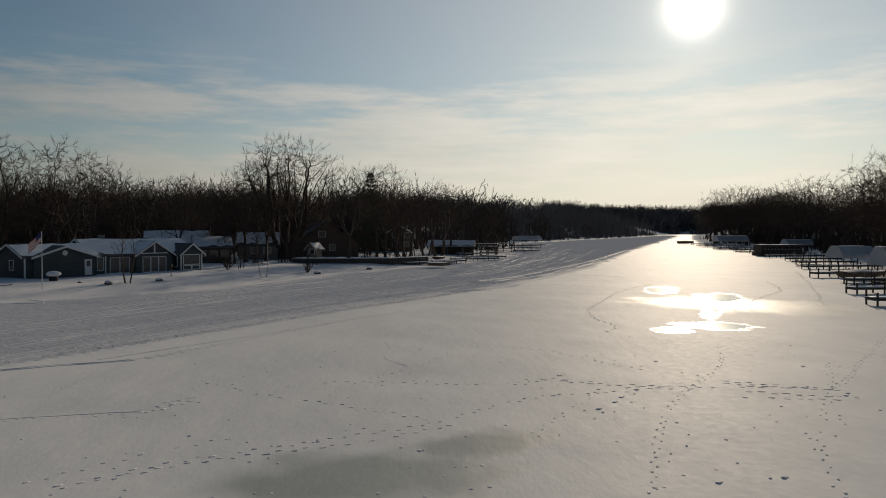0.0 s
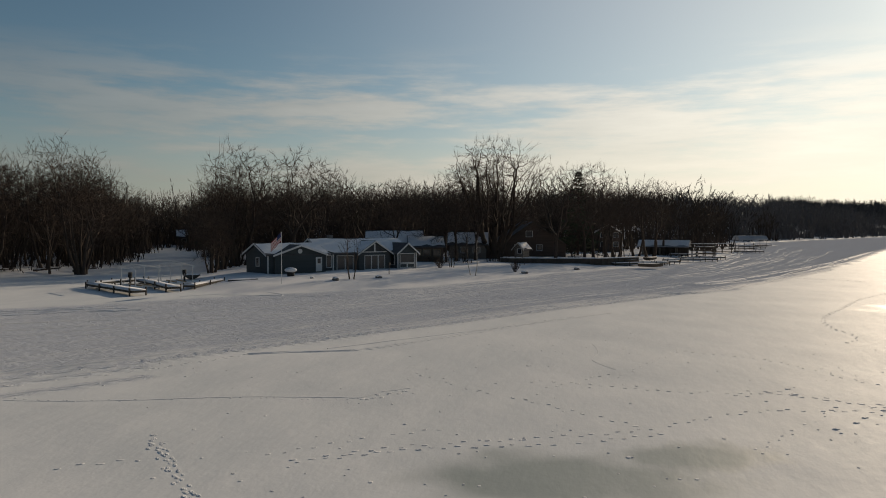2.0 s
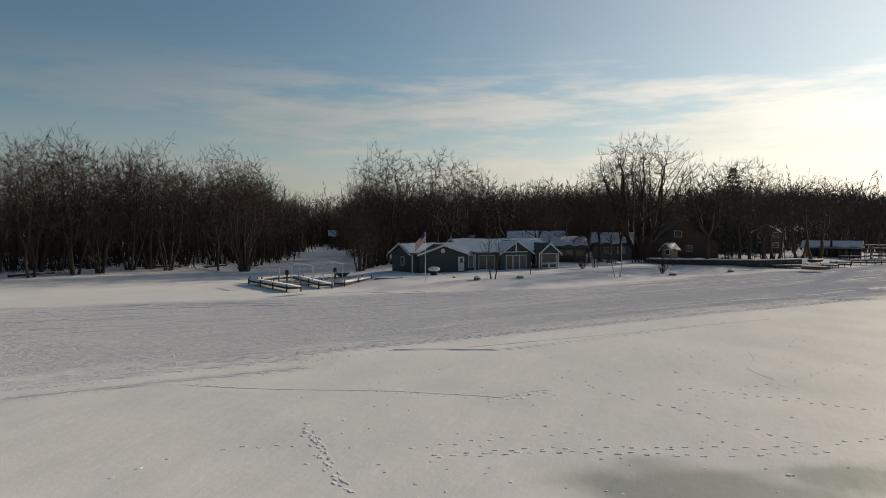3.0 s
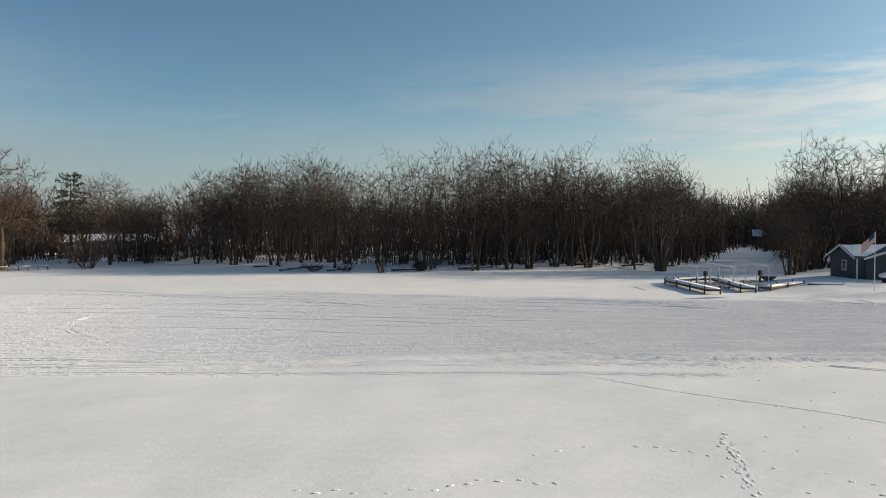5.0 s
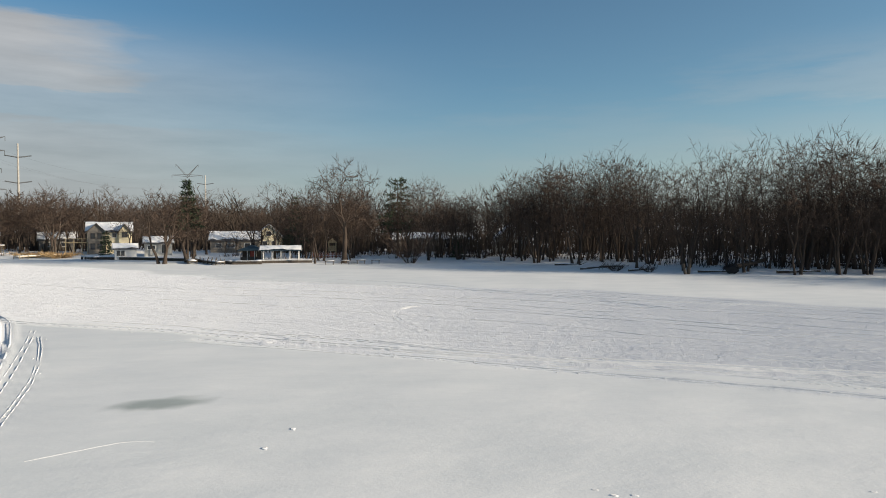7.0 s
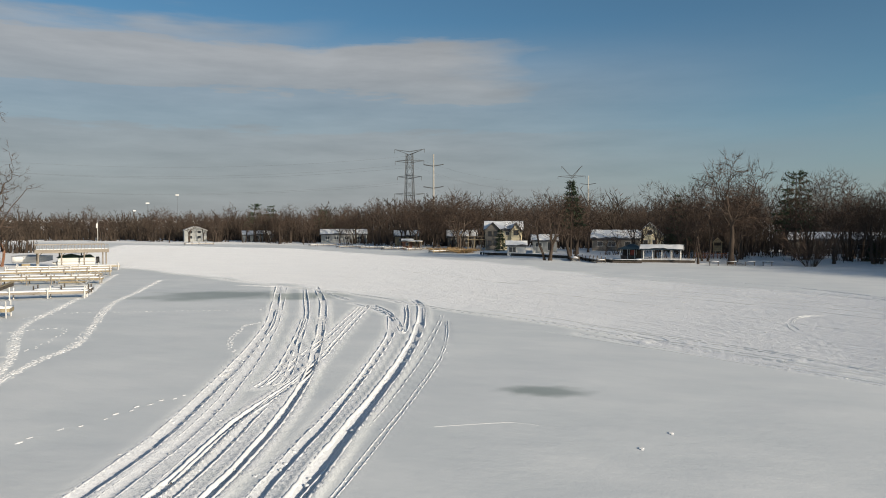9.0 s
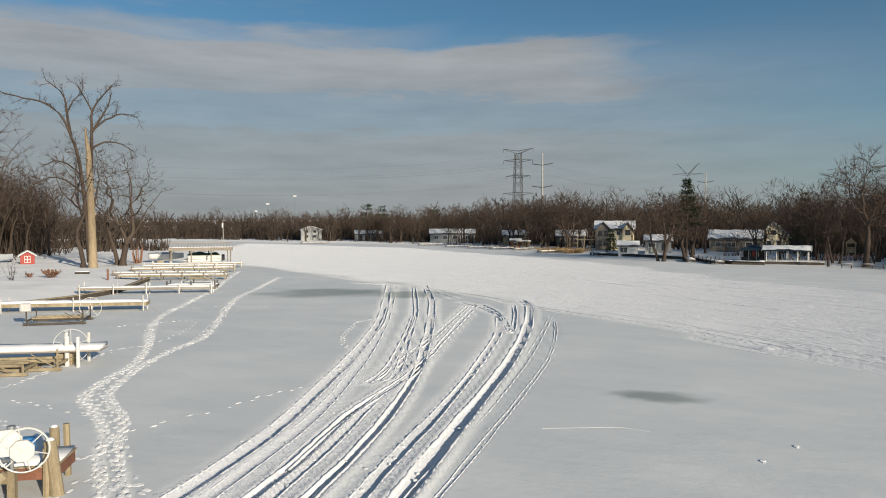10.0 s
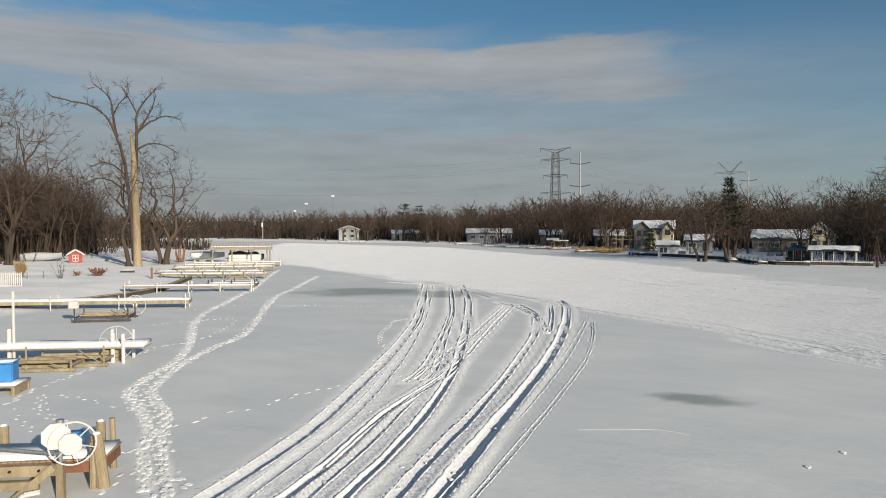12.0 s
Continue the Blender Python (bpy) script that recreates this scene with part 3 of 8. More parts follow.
class Wood:
    """Collects limbs and twigs of one tree as tapered tubes and slivers."""

    def __init__(self, seed):
        self.r = random.Random(seed)
        self.v = {"trunk": [], "branchwork": [], "crown": []}
        self.f = {"trunk": [], "branchwork": [], "crown": []}

    def tube(self, where, line, radii, sides):
        v, f = self.v[where], self.f[where]
        base = len(v)
        for i, (p, rad) in enumerate(zip(line, radii)):
            d = (line[min(i + 1, len(line) - 1)] - line[max(i - 1, 0)]).normalized()
            u = d.orthogonal().normalized()
            w_ = d.cross(u)
            for k in range(sides):
                a = 2 * math.pi * k / sides
                q = p + (u * math.cos(a) + w_ * math.sin(a)) * rad
                v.append((q.x, q.y, q.z))
        for i in range(len(line) - 1):
            for k in range(sides):
                k2 = (k + 1) % sides
                f.append((base + i * sides + k, base + i * sides + k2, base + (i + 1) * sides + k2, base + (i + 1) * sides + k))

    def sliver(self, p, d, length, width):
        v, f = self.v["crown"], self.f["crown"]
        s = d.cross(Vector((self.r.uniform(-1, 1), self.r.uniform(-1, 1), self.r.uniform(-1, 1)))).normalized() * width
        b = len(v)
        q = p + d * length
        v += [(p.x - s.x, p.y - s.y, p.z - s.z), (p.x + s.x, p.y + s.y, p.z + s.z), (q.x, q.y, q.z)]
        f.append((b, b + 1, b + 2))

    def turn(self, d, spread):
        r = self.r
        side = d.orthogonal().normalized()
        side.rotate(Matrix.Rotation(r.uniform(0, 2 * math.pi), 3, d))
        return (d * math.cos(spread) + side * math.sin(spread)).normalized()

    def grow(self, p, d, length, rad, level, cfg):
        r = self.r
        n = cfg["segs"][level]
        line, radii = [p], [rad]
        droop = cfg["lift"][level]
        for i in range(n):
            d = (d + Vector((r.gauss(0, 1), r.gauss(0, 1), r.gauss(0, 0.6))) * cfg["bend"][level] + Vector((0, 0, droop))).normalized()
            step = line[-1] + d * (length / n)
            line.append(step)
            radii.append(rad * (1 - (i + 1) / n * (0.62 if level == 0 else 0.8)))
        if level == 3:
            self.sliver(p, (line[-1] - p).normalized(), length, max(rad, 0.022))
        else:
            self.tube("trunk" if level == 0 else "branchwork", line, radii, cfg["sides"][level])
        n = len(line) - 1
        count = cfg["count"][level]
        start = cfg["start"][level]
        for c in range(count):
            k = start + (1 - start) * (c + r.uniform(0.1, 0.9)) / count
            x = k * n
            i = min(int(x), n - 1)
            q = line[i].lerp(line[i + 1], x - i)
            dd = (line[i + 1] - line[i]).normalized()
            if level < 3:
                new_len = length * cfg["ratio"][level] * r.uniform(0.65, 1.2) * (1.15 - 0.5 * k)
                self.grow(q, self.turn(dd, radians(r.uniform(*cfg["spread"][level]))), new_len, max(rad * (1 - 0.7 * k) * cfg["thin"][level], 0.012), level + 1, cfg)
            else:
                td = self.turn(dd, radians(r.uniform(18, 55)))
                td = (td + Vector((0, 0, cfg["twig_lift"]))).normalized()
                ln = cfg["twig"] * r.uniform(0.5, 1.25)
                self.sliver(q, td, ln, cfg["twig_w"])


FORK = dict(sides=(7, 4, 3), segs=(6, 3, 2, 1), lift=(0, 0.05, 0.06, 0.02), bend=(0, 0.2, 0.25, 0.3), count=(0, 6, 6, 6), start=(0, 0.15, 0.15, 0.15), ratio=(0.3, 0.55, 0.6),
            spread=((20, 60), (25, 60), (30, 60)), thin=(0.40, 0.5, 0.5), twig=0.6, twig_w=0.018, twig_lift=0.1)
# crown shapes: tips, the crown's middle, half height and half width as shares of the tree's height, crookedness, shoots at each tip and their size
MAPLE = dict(tips=320, mid=0.57, high=0.45, wide=0.36, crook=0.04, shoots=8, shoot=1.35, shoot_w=0.017, up=0.45, spread=32, core=0.36)
SLIM = dict(MAPLE, tips=400, mid=0.56, high=0.47, wide=0.33, shoots=8, shoot=1.35, shoot_w=0.014, up=0.5, spread=28)
LEAN = dict(SLIM, tips=170, wide=0.30, shoots=9, shoot=2.0, shoot_w=0.024)
OAK = dict(MAPLE, tips=400, mid=0.56, high=0.44, wide=0.47, crook=0.11, shoot=1.2, up=0.15, spread=45)
WIDE = dict(MAPLE, tips=480, mid=0.58, high=0.43, wide=0.42, up=0.35)
SMALL = dict(MAPLE, tips=50, mid=0.58, high=0.42, wide=0.20, shoots=4, shoot=0.55, shoot_w=0.010)


def crown_tips(r, h, cfg):
    """Where the outermost shoots end: a lumpy crown, fuller towards its outside."""
    a, b, c = r.uniform(0, 6.3), r.uniform(0, 6.3), r.uniform(0, 6.3)
    out = []
    while len(out) < cfg["tips"]:
        u = Vector((r.gauss(0, 1), r.gauss(0, 1), r.gauss(0.25, 1))).normalized()
        if u.z < -0.75:
            continue
        az = math.atan2(u.y, u.x)
        lump_ = 1 + 0.07 * math.sin(2 * az + a) + 0.06 * math.sin(3 * az + b + 2 * u.z) + 0.05 * math.sin(6 * u.z + c + az)
        q = lump_ * r.random() ** cfg["core"] * r.uniform(0.93, 1.05)
        out.append((u.x * q * cfg["wide"] * h, u.y * q * cfg["wide"] * h, h * (cfg["mid"] + u.z * q * cfg["high"])))
    return np.array(out)


def halves(rn, pts, node):
    """Two groups of tips that lie in different directions from a fork."""
    way_ = pts - node
    way_ = way_ / (np.linalg.norm(way_, axis=1)[:, None] + 1e-6)
    i = rn.randint(len(pts))
    m0, m1 = way_[i], way_[np.argmin(way_ @ way_[i] + rn.uniform(0, 0.25, len(pts)))]
    for _ in range(3):
        side = way_ @ m0 > way_ @ m1
        if side.all() or not side.any():
            side = np.arange(len(pts)) % 2 == 0
            break
        m0, m1 = way_[side].mean(0), way_[~side].mean(0)
    return pts[side], pts[~side]


def ramify(wd, rn, p, d, pts, rad, cfg, level=0):
    """A limb from p that starts out along d and forks until each of its shoots reaches a tip."""
    r = wd.r
    n = len(pts)
    if n == 1:
        end = Vector(pts[0])
        way_ = end - p
        ln = way_.length
        way_.normalize()
        b = len(wd.v["crown"])
        side = way_.orthogonal().normalized() * max(rad * 0.7, cfg["shoot_w"] * 1.1)
        bend_ = p.lerp(end, 0.55) + d * ln * 0.12
        wd.v["crown"] += [tuple(p - side), tuple(p + side), tuple(bend_ + side * 0.6), tuple(bend_ - side * 0.6), tuple(end)]
        wd.f["crown"] += [(b, b + 1, b + 2, b + 3), (b + 3, b + 2, b + 4)]
        deep = rn.uniform(0.70, 0.85) > wd.outer(end)          # inside the crown: fewer, coarser shoots
        for _ in range(cfg["shoots"] * 2 // 3 if deep else cfg["shoots"]):
            k = r.uniform(0.15, 1.0)
            q = p.lerp(bend_, k / 0.55) if k < 0.55 else bend_.lerp(end, (k - 0.55) / 0.45)
            td = (wd.turn(way_, radians(r.uniform(8, cfg["spread"]))) + Vector((0, 0, cfg["up"] * r.uniform(0.3, 1.0)))).normalized()
            wd.sliver(q, td, cfg["shoot"] * r.uniform(0.45, 1.15) * (1.25 if deep else 1.0), cfg["shoot_w"] * r.uniform(0.7, 1.2) * (1.7 if deep else 1.0))
        return
    to = Vector(pts.mean(0)) - p
    ln = to.length
    share = (0.24 if n > 60 else 0.32 if n > 12 else 0.42) * r.uniform(0.8, 1.25)
    node = p + to * share + Vector((r.gauss(0, 1), r.gauss(0, 1), r.gauss(0, 0.7))) * ln * share * cfg["crook"] * 1.6
    bend_ = p.lerp(node, 0.5) + (d * (node - p).length * 0.5 - (node - p) * 0.5) * 0.55 + Vector((r.gauss(0, 1), r.gauss(0, 1), 0)) * ln * share * cfg["crook"] * 0.5
    rad2 = max(rad * 0.88, cfg["shoot_w"] * 1.6)
    if level == 0:
        wd.tube("trunk", [p, bend_, node], [rad, rad * 0.93, rad2], 8)
    elif n > 20:
        wd.tube("trunk", [p, bend_, node], [rad, (rad + rad2) / 2, rad2], 5)
    elif n > 7:
        wd.tube("crown", [p, bend_, node], [rad, (rad + rad2) / 2, rad2], 3)
    elif n > 3:
        wd.tube("crown", [p, node], [rad, rad2], 3)
    else:
        b = len(wd.v["crown"])
        side = (node - p).cross(Vector((r.uniform(-1, 1), r.uniform(-1, 1), r.uniform(-0.5, 0.5)))).normalized()
        wd.v["crown"] += [tuple(p - side * rad), tuple(p + side * rad), tuple(node + side * rad2), tuple(node - side * rad2)]
        wd.f["crown"].append((b, b + 1, b + 2, b + 3))
    out = (node - bend_).normalized()
    for part_ in halves(rn, pts, np.array(node)):
        ramify(wd, rn, node, out, part_, max(rad2 * (len(part_) / n) ** 0.37, cfg["shoot_w"] * 1.5), cfg, level + 1)


def tree(seed, stems, cfg, label, category="tree", group="", bark=None, twigs=None, name="tree"):
    """A bare broadleaf tree at the origin. stems: (height, radius, lean in degrees, bearing) for each stem."""
    wd = Wood(seed)
    rn = np.random.RandomState(seed)
    h = max(s_[0] for s_ in stems)
    pts = crown_tips(wd.r, h, cfg)
    wd.outer = lambda p: math.sqrt((p.x ** 2 + p.y ** 2) / (cfg["wide"] * h) ** 2 + ((p.z / h - cfg["mid"]) / cfg["high"]) ** 2)
    count = len(stems)
    turn_ = wd.r.uniform(0, 6.3)
    which = (((np.arctan2(pts[:, 1], pts[:, 0]) + turn_) % (2 * math.pi)) / (2 * math.pi) * count).astype(int) % count
    for k, (height_, rad, lean, bearing) in enumerate(stems):
        rad *= 1.15
        mine = pts[which == k]
        if len(mine) < 2:
            continue
        a = (k + 0.5) / count * 2 * math.pi - turn_
        foot = Vector((math.cos(a), math.sin(a), 0)) * (0.25 + 1.6 * rad if count > 1 else 0)
        d = Vector((math.cos(a) * 0.25, math.sin(a) * 0.25, 1)).normalized() if count > 1 else Vector((0, 0, 1))
        start = foot + d * 0.9
        wd.tube("trunk", [foot - Vector((0, 0, 0.4)), foot + d * 0.25, start], [rad * 1.7, rad * 1.3, rad * 1.0], 8)
        ramify(wd, rn, start, d, mine, rad, cfg)
    ob = thing(name, Matrix(), label, category, group)
    for key, mat in (("trunk", bark or BARK), ("crown", twigs or TWIG)):
        mesh_object(key, wd.v[key], wd.f[key], mat, ob, flat=key == "crown")
    return ob


def clump(seed, n, lo, hi, lean, rad=0.16):
    r = random.Random(seed)
    return [(r.uniform(lo, hi), rad * r.uniform(0.75, 1.25), r.uniform(2, lean), 360 * k / n + r.uniform(-30, 30)) for k in range(n)]


def put(ob, x, y, turn=0.0, size=1.0, lower=0.0):
    ob.matrix_basis = pose(x, y, ground_z(x, y) - lower, 0, 0, turn) @ Matrix.Scale(size, 4)
    return ob


def repeat(ob, x, y, turn=0.0, size=1.0):
    c = copy_thing(ob, Matrix())
    return put(c, x, y, turn, size)


SHORE_WOOD_LABEL = "tall bare multi-stemmed maple standing in snow on the wooded shore"
wood_kinds = [tree(100 + i, clump(i, n, lo, hi, lean + 8), SLIM, SHORE_WOOD_LABEL, group="shore woodland")
              for i, (n, lo, hi, lean) in enumerate([(4, 14, 19, 14), (4, 13, 18, 18), (3, 16, 21, 10), (5, 11, 17, 20), (2, 17, 20, 7), (2, 15, 19, 12)])]
DEEP_WOOD_LABEL = "slender bare maple in the depth of the wooded shore"
deep_kinds = [tree(130 + i, clump(10 + i, n, lo, hi, lean), LEAN, DEEP_WOOD_LABEL, group="shore woodland")
              for i, (n, lo, hi, lean) in enumerate([(3, 14, 19, 12), (2, 16, 20, 8), (4, 13, 18, 16)])]
GARDEN_LABEL = "tall bare broadleaf tree in a snowy lakeside garden"
garden_kinds = [tree(200 + i, clump(20 + i, n, lo, hi, lean, 0.26), MAPLE, GARDEN_LABEL, group="garden trees")
                for i, (n, lo, hi, lean) in enumerate([(1, 18, 20, 4), (2, 16, 19, 12), (1, 15, 17, 6), (2, 14, 18, 16)])]
OAK_LABEL = "spreading bare oak with crooked limbs on the lake bank"
oak_kinds = [tree(300 + i, [(h, 0.36, 4, 60 * i)], OAK, OAK_LABEL, group="bank oaks") for i, h in enumerate([16, 18, 15])]
used = set()


def plant(kinds, x, y, r, lo=0.85, hi=1.12):
    k = r.randrange(len(kinds))
    turn, size = r.uniform(0, 360), r.uniform(lo, hi)
    if id(kinds[k]) in used:
        return repeat(kinds[k], x, y, turn, size)
    used.add(id(kinds[k]))
    return put(kinds[k], x, y, turn, size)


CLEAR = [(-185, -70, 13), (-176, -61, 7), (-172, -49, 6), (-168, -38, 6), (-164, -26, 6), (-160, -15, 6), (-212, -221, 6), (-222, -200, 6), (-220, -155, 7), (-24, 132, 5), (-22, 140, 5), (-160, -58, 8), (-168, -54, 8), (-184, -40, 12), (-196, -33, 9), (-186, 8, 14), (-178, 30, 9), (-219, -229, 5), (-230, -207, 6), (-228, -160, 8), (-57.7, -105.9, 5), (-56, -123, 7), (-166, 216, 6), (-24, 140, 6), (-26, 158, 12), (-16, 150, 7), (-8, 186, 8), (-52, 128, 12), (-38, 141, 9), (-110, -60, 0.1), (-52, 103, 17), (-41, 112, 12), (-42, 143, 15), (-14, 165, 12), (-2, 172, 12), (0, 152, 9), (22, 178, 14)]   # houses and yards stand here: no trees


def shore_distance(x, y):
    return float(polygon_distance(np.array([x]), np.array([y]), SHORE)[0])


def scatter(kinds, n, box, seed, d_lo, d_hi, apart=4.0, lo=0.85, hi=1.12):
    """n trees in a box of bearings and reaches, d_lo to d_hi metres behind the shoreline."""
    r = random.Random(seed)
    put_at = []
    tries = 0
    while len(put_at) < n and tries < n * 60:
        tries += 1
        p = spot(r.uniform(box[0], box[1]), math.sqrt(r.uniform(box[2] ** 2, box[3] ** 2)))
        if any((p.x - q.x) ** 2 + (p.y - q.y) ** 2 < apart ** 2 for q in put_at):
            continue
        if any((p.x - cx) ** 2 + (p.y - cy) ** 2 < cr ** 2 for cx, cy, cr in CLEAR):
            continue
        if not d_lo < shore_distance(p.x, p.y) < d_hi:
            continue
        put_at.append(p)
        plant(kinds, p.x, p.y, r, lo, hi)


def bare_form(r, boughs, twigs, width):
    """One small bare tree, a metre high, as loose slivers: stems, boughs and a round crown of shoots. width: of a shoot, in shares of its height."""
    tris = []

    def sliver(p, q, w_):
        d = q - p
        s_ = d.cross(Vector((r.uniform(-1, 1), r.uniform(-1, 1), r.uniform(-0.3, 0.3)))).normalized() * w_
        tris.append((tuple(p - s_), tuple(p + s_), tuple(q)))

    wide, high, mid = r.uniform(0.24, 0.34), r.uniform(0.36, 0.42), r.uniform(0.56, 0.62)
    a, b = r.uniform(0, 6.3), r.uniform(0, 6.3)
    stems = [Vector((r.uniform(-0.05, 0.05), r.uniform(-0.05, 0.05), 0)) for _ in range(r.choice((1, 2, 3)))]
    tops = [s_ + Vector((s_.x * 2, s_.y * 2, r.uniform(0.6, 0.75))) for s_ in stems]
    for s_, t in zip(stems, tops):
        for _ in range(2):
            sliver(s_ - Vector((0, 0, 0.03)), t, max(0.010, width * 1.2))
    for _ in range(boughs):
        u = Vector((r.gauss(0, 1), r.gauss(0, 1), r.gauss(0.15, 0.9))).normalized()
        az = math.atan2(u.y, u.x)
        q = (1 + 0.12 * math.sin(2 * az + a) + 0.10 * math.sin(3 * az + b + 3 * u.z)) * r.random() ** 0.35
        end = Vector((u.x * wide * q, u.y * wide * q, mid + u.z * high * q))
        k = r.randrange(len(stems))
        start = stems[k].lerp(tops[k], min(0.98, max(0.15, end.z / 0.75 * r.uniform(0.45, 0.85))))
        sliver(start, end, width * 0.8)
        out = (end - start).normalized()
        for _t in range(twigs):
            base = start.lerp(end, r.uniform(0.45, 1.0))
            d = (out + Vector((r.gauss(0, 0.5), r.gauss(0, 0.5), r.gauss(0.12, 0.4)))).normalized()
            sliver(base, base + d * r.uniform(0.04, 0.11), width * r.uniform(0.45, 0.8))
    for _ in range(16):
        p = Vector((r.uniform(-0.25, 0.25), r.uniform(-0.25, 0.25), 0))
        sliver(p, p + Vector((r.uniform(-0.08, 0.08), r.uniform(-0.08, 0.08), r.uniform(0.08, 0.32))), width * 1.8)
    return np.array(tris)


def far_wood(box, n, seed, h_lo, h_hi, boughs, width, label, d_lo=6.0, d_hi=9999.0, twigs=6, mat=None):
    """A belt of bare wood: too many trees to count, each still stems and boughs with a crown of slivers, and brush at its foot."""
    r = random.Random(seed)
    rn = np.random.RandomState(seed)
    a = np.radians(rn.uniform(box[0], box[1], n * 6))
    q_ = np.sqrt(rn.uniform(box[2] ** 2, box[3] ** 2, n * 6))
    xs, ys = -np.sin(a) * q_, np.cos(a) * q_
    d = polygon_distance(xs, ys, SHORE)
    ok = (d > d_lo) & (d < d_hi)
    for cx, cy, cr in CLEAR:
        ok &= (xs - cx) ** 2 + (ys - cy) ** 2 > cr * cr
    xs, ys, d = xs[ok][:n], ys[ok][:n], d[ok][:n]
    zs = bank_height(xs, ys, d) - 0.3
    forms = [bare_form(r, boughs, twigs, width / ((h_lo + h_hi) / 2)) for _ in range(9)]
    tris = []
    for i in range(len(xs)):
        f = forms[rn.randint(9)]
        h, turn_ = rn.uniform(h_lo, h_hi), rn.uniform(0, 6.3)
        c, s_ = math.cos(turn_) * h * rn.uniform(0.85, 1.2), math.sin(turn_) * h * rn.uniform(0.85, 1.2)
        tris.append(np.stack([f[..., 0] * c - f[..., 1] * s_ + xs[i], f[..., 0] * s_ + f[..., 1] * c + ys[i], f[..., 2] * h + zs[i]], axis=-1))
    v = np.concatenate(tris).reshape(-1, 3)
    me = bpy.data.meshes.new("far_woodland")
    me.vertices.add(len(v))
    me.vertices.foreach_set("co", v.ravel())
    me.loops.add(len(v))
    me.loops.foreach_set("vertex_index", np.arange(len(v), dtype=np.int32))
    me.polygons.add(len(v) // 3)
    me.polygons.foreach_set("loop_start", np.arange(0, len(v), 3, dtype=np.int32))
    me.update(calc_edges=True)
    me.materials.append(mat or FAR_TWIG)
    return tagged(new("far_woodland", me), label, "woodland", kind="stuff")


# the wooded shore across the bay: a ragged front row, then the depth of the wood
scatter(wood_kinds, 50, (43.8, 80, 105, 150), 1, 1.5, 15, 3.0, 0.86, 1.07)
scatter(deep_kinds, 20, (42, 86, 122, 215), 2, 14, 40, 4.5, 0.95, 1.15)
# garden trees behind the houses on the point, along the park and the far gardens
scatter(wood_kinds, 9, (33, 43.5, 108, 190), 17, 2, 30, 5.0, 0.7, 0.95)
scatter(garden_kinds, 28, (6, 42, 124, 230), 3, 9, 120, 6.5, 0.75, 1.12)
scatter(garden_kinds, 16, (79, 101, 136, 215), 4, 3, 60, 6.0, 0.75, 1.0)
scatter(wood_kinds, 12, (78, 97, 134, 190), 18, 2, 30, 5.0, 0.72, 0.95)
scatter(garden_kinds, 24, (101, 130, 165, 300), 5, 6, 45, 8.0, 0.65, 0.95)
scatter(deep_kinds, 16, (112, 146, 190, 400), 15, 8, 60, 6.0, 0.7, 0.95)
# the bank with the docks: oaks, and the trees behind the great dead one
scatter(oak_kinds, 20, (-37, -25, 75, 190), 6, 4, 30, 7.5, 1.15, 1.5)
scatter(oak_kinds, 26, (-28, -19.4, 170, 480), 16, 3, 34, 7.0, 1.3, 1.65)
scatter(garden_kinds, 26, (147, 172, 128, 230), 7, 32, 120, 5.0, 0.9, 1.2)
scatter(garden_kinds, 14, (148, 163, 126, 170), 19, 30, 75, 4.0, 0.75, 0.95)
r_ = random.Random(5)
for bearing, reach_ in ((-30.2, 116), (-31.8, 103), (-33.4, 99), (-35, 92), (-28.6, 138), (-27.4, 150), (-26.4, 172), (-25.2, 205), (-32.6, 118), (-29.6, 130)):
    p = spot(bearing, reach_)
    while shore_distance(p.x, p.y) < 5:
        reach_ += 3
        p = spot(bearing, reach_)
    plant(oak_kinds, p.x, p.y, r_, 1.25, 1.5)
for bx, by in ((-95, 105), (-99.5, 113), (-104, 120), (-109, 128), (-114.5, 137.5), (-121, 146), (-80.5, 122), (-90, 132), (-100, 145), (-113, 160), (-127, 180), (-143, 196), (-95.5, 97), (-102, 107), (-108.6, 117), (-115.2, 127), (-122, 137), (-131, 149), (-141, 163), (-152, 178), (-163, 192), (-172, 203), (-75, 112), (-84, 125), (-94, 138), (-105, 152), (-116, 166), (-72, 104), (-78, 120), (-88, 133), (-150, 216), (-158, 222), (-92, 140), (-120, 176)):
    if shore_distance(bx, by) > 1.5:
        plant(wood_kinds, bx, by, r_, 0.8, 1.02)
for bx, by in ((-178, -33), (-163, -45), (-182, -52), (-187, -26)):
    plant(garden_kinds, bx, by, r_, 0.65, 0.85)
for bx, by in ((-214, -221), (-211, -229), (-225, -224), (-219, -212), (-222, -199), (-226, -193), (-234, -196), (-219, -178), (-222, -152), (-218, -166), (-240, -190)):
    plant(garden_kinds, bx, by, r_, 0.6, 0.8)
for bearing, reach_ in ((104.5, 176), (107.0, 182), (109.2, 190), (111.5, 205), (114.0, 214), (116.5, 222), (119.0, 232), (121.0, 245), (123.2, 262), (126, 280), (128, 285), (131, 300), (100.5, 168), (97.5, 160)):
    p = spot(bearing + r_.uniform(-0.6, 0.6), reach_)
    if shore_distance(p.x, p.y) > 1:
        plant(garden_kinds, p.x, p.y, r_, 0.7, 0.95)
FAR_LABEL = "dark belt of bare winter woodland behind the snowy shore"
NEAR_LABEL = "tangle of bare trunks and twigs in the depth of the wood"
THICKET_LABEL = "low brown thicket of bare brush between the trunks"
far_wood((42.5, 86, 122, 210), 300, 30, 12, 17, 30, 0.04, NEAR_LABEL, 12, 75)
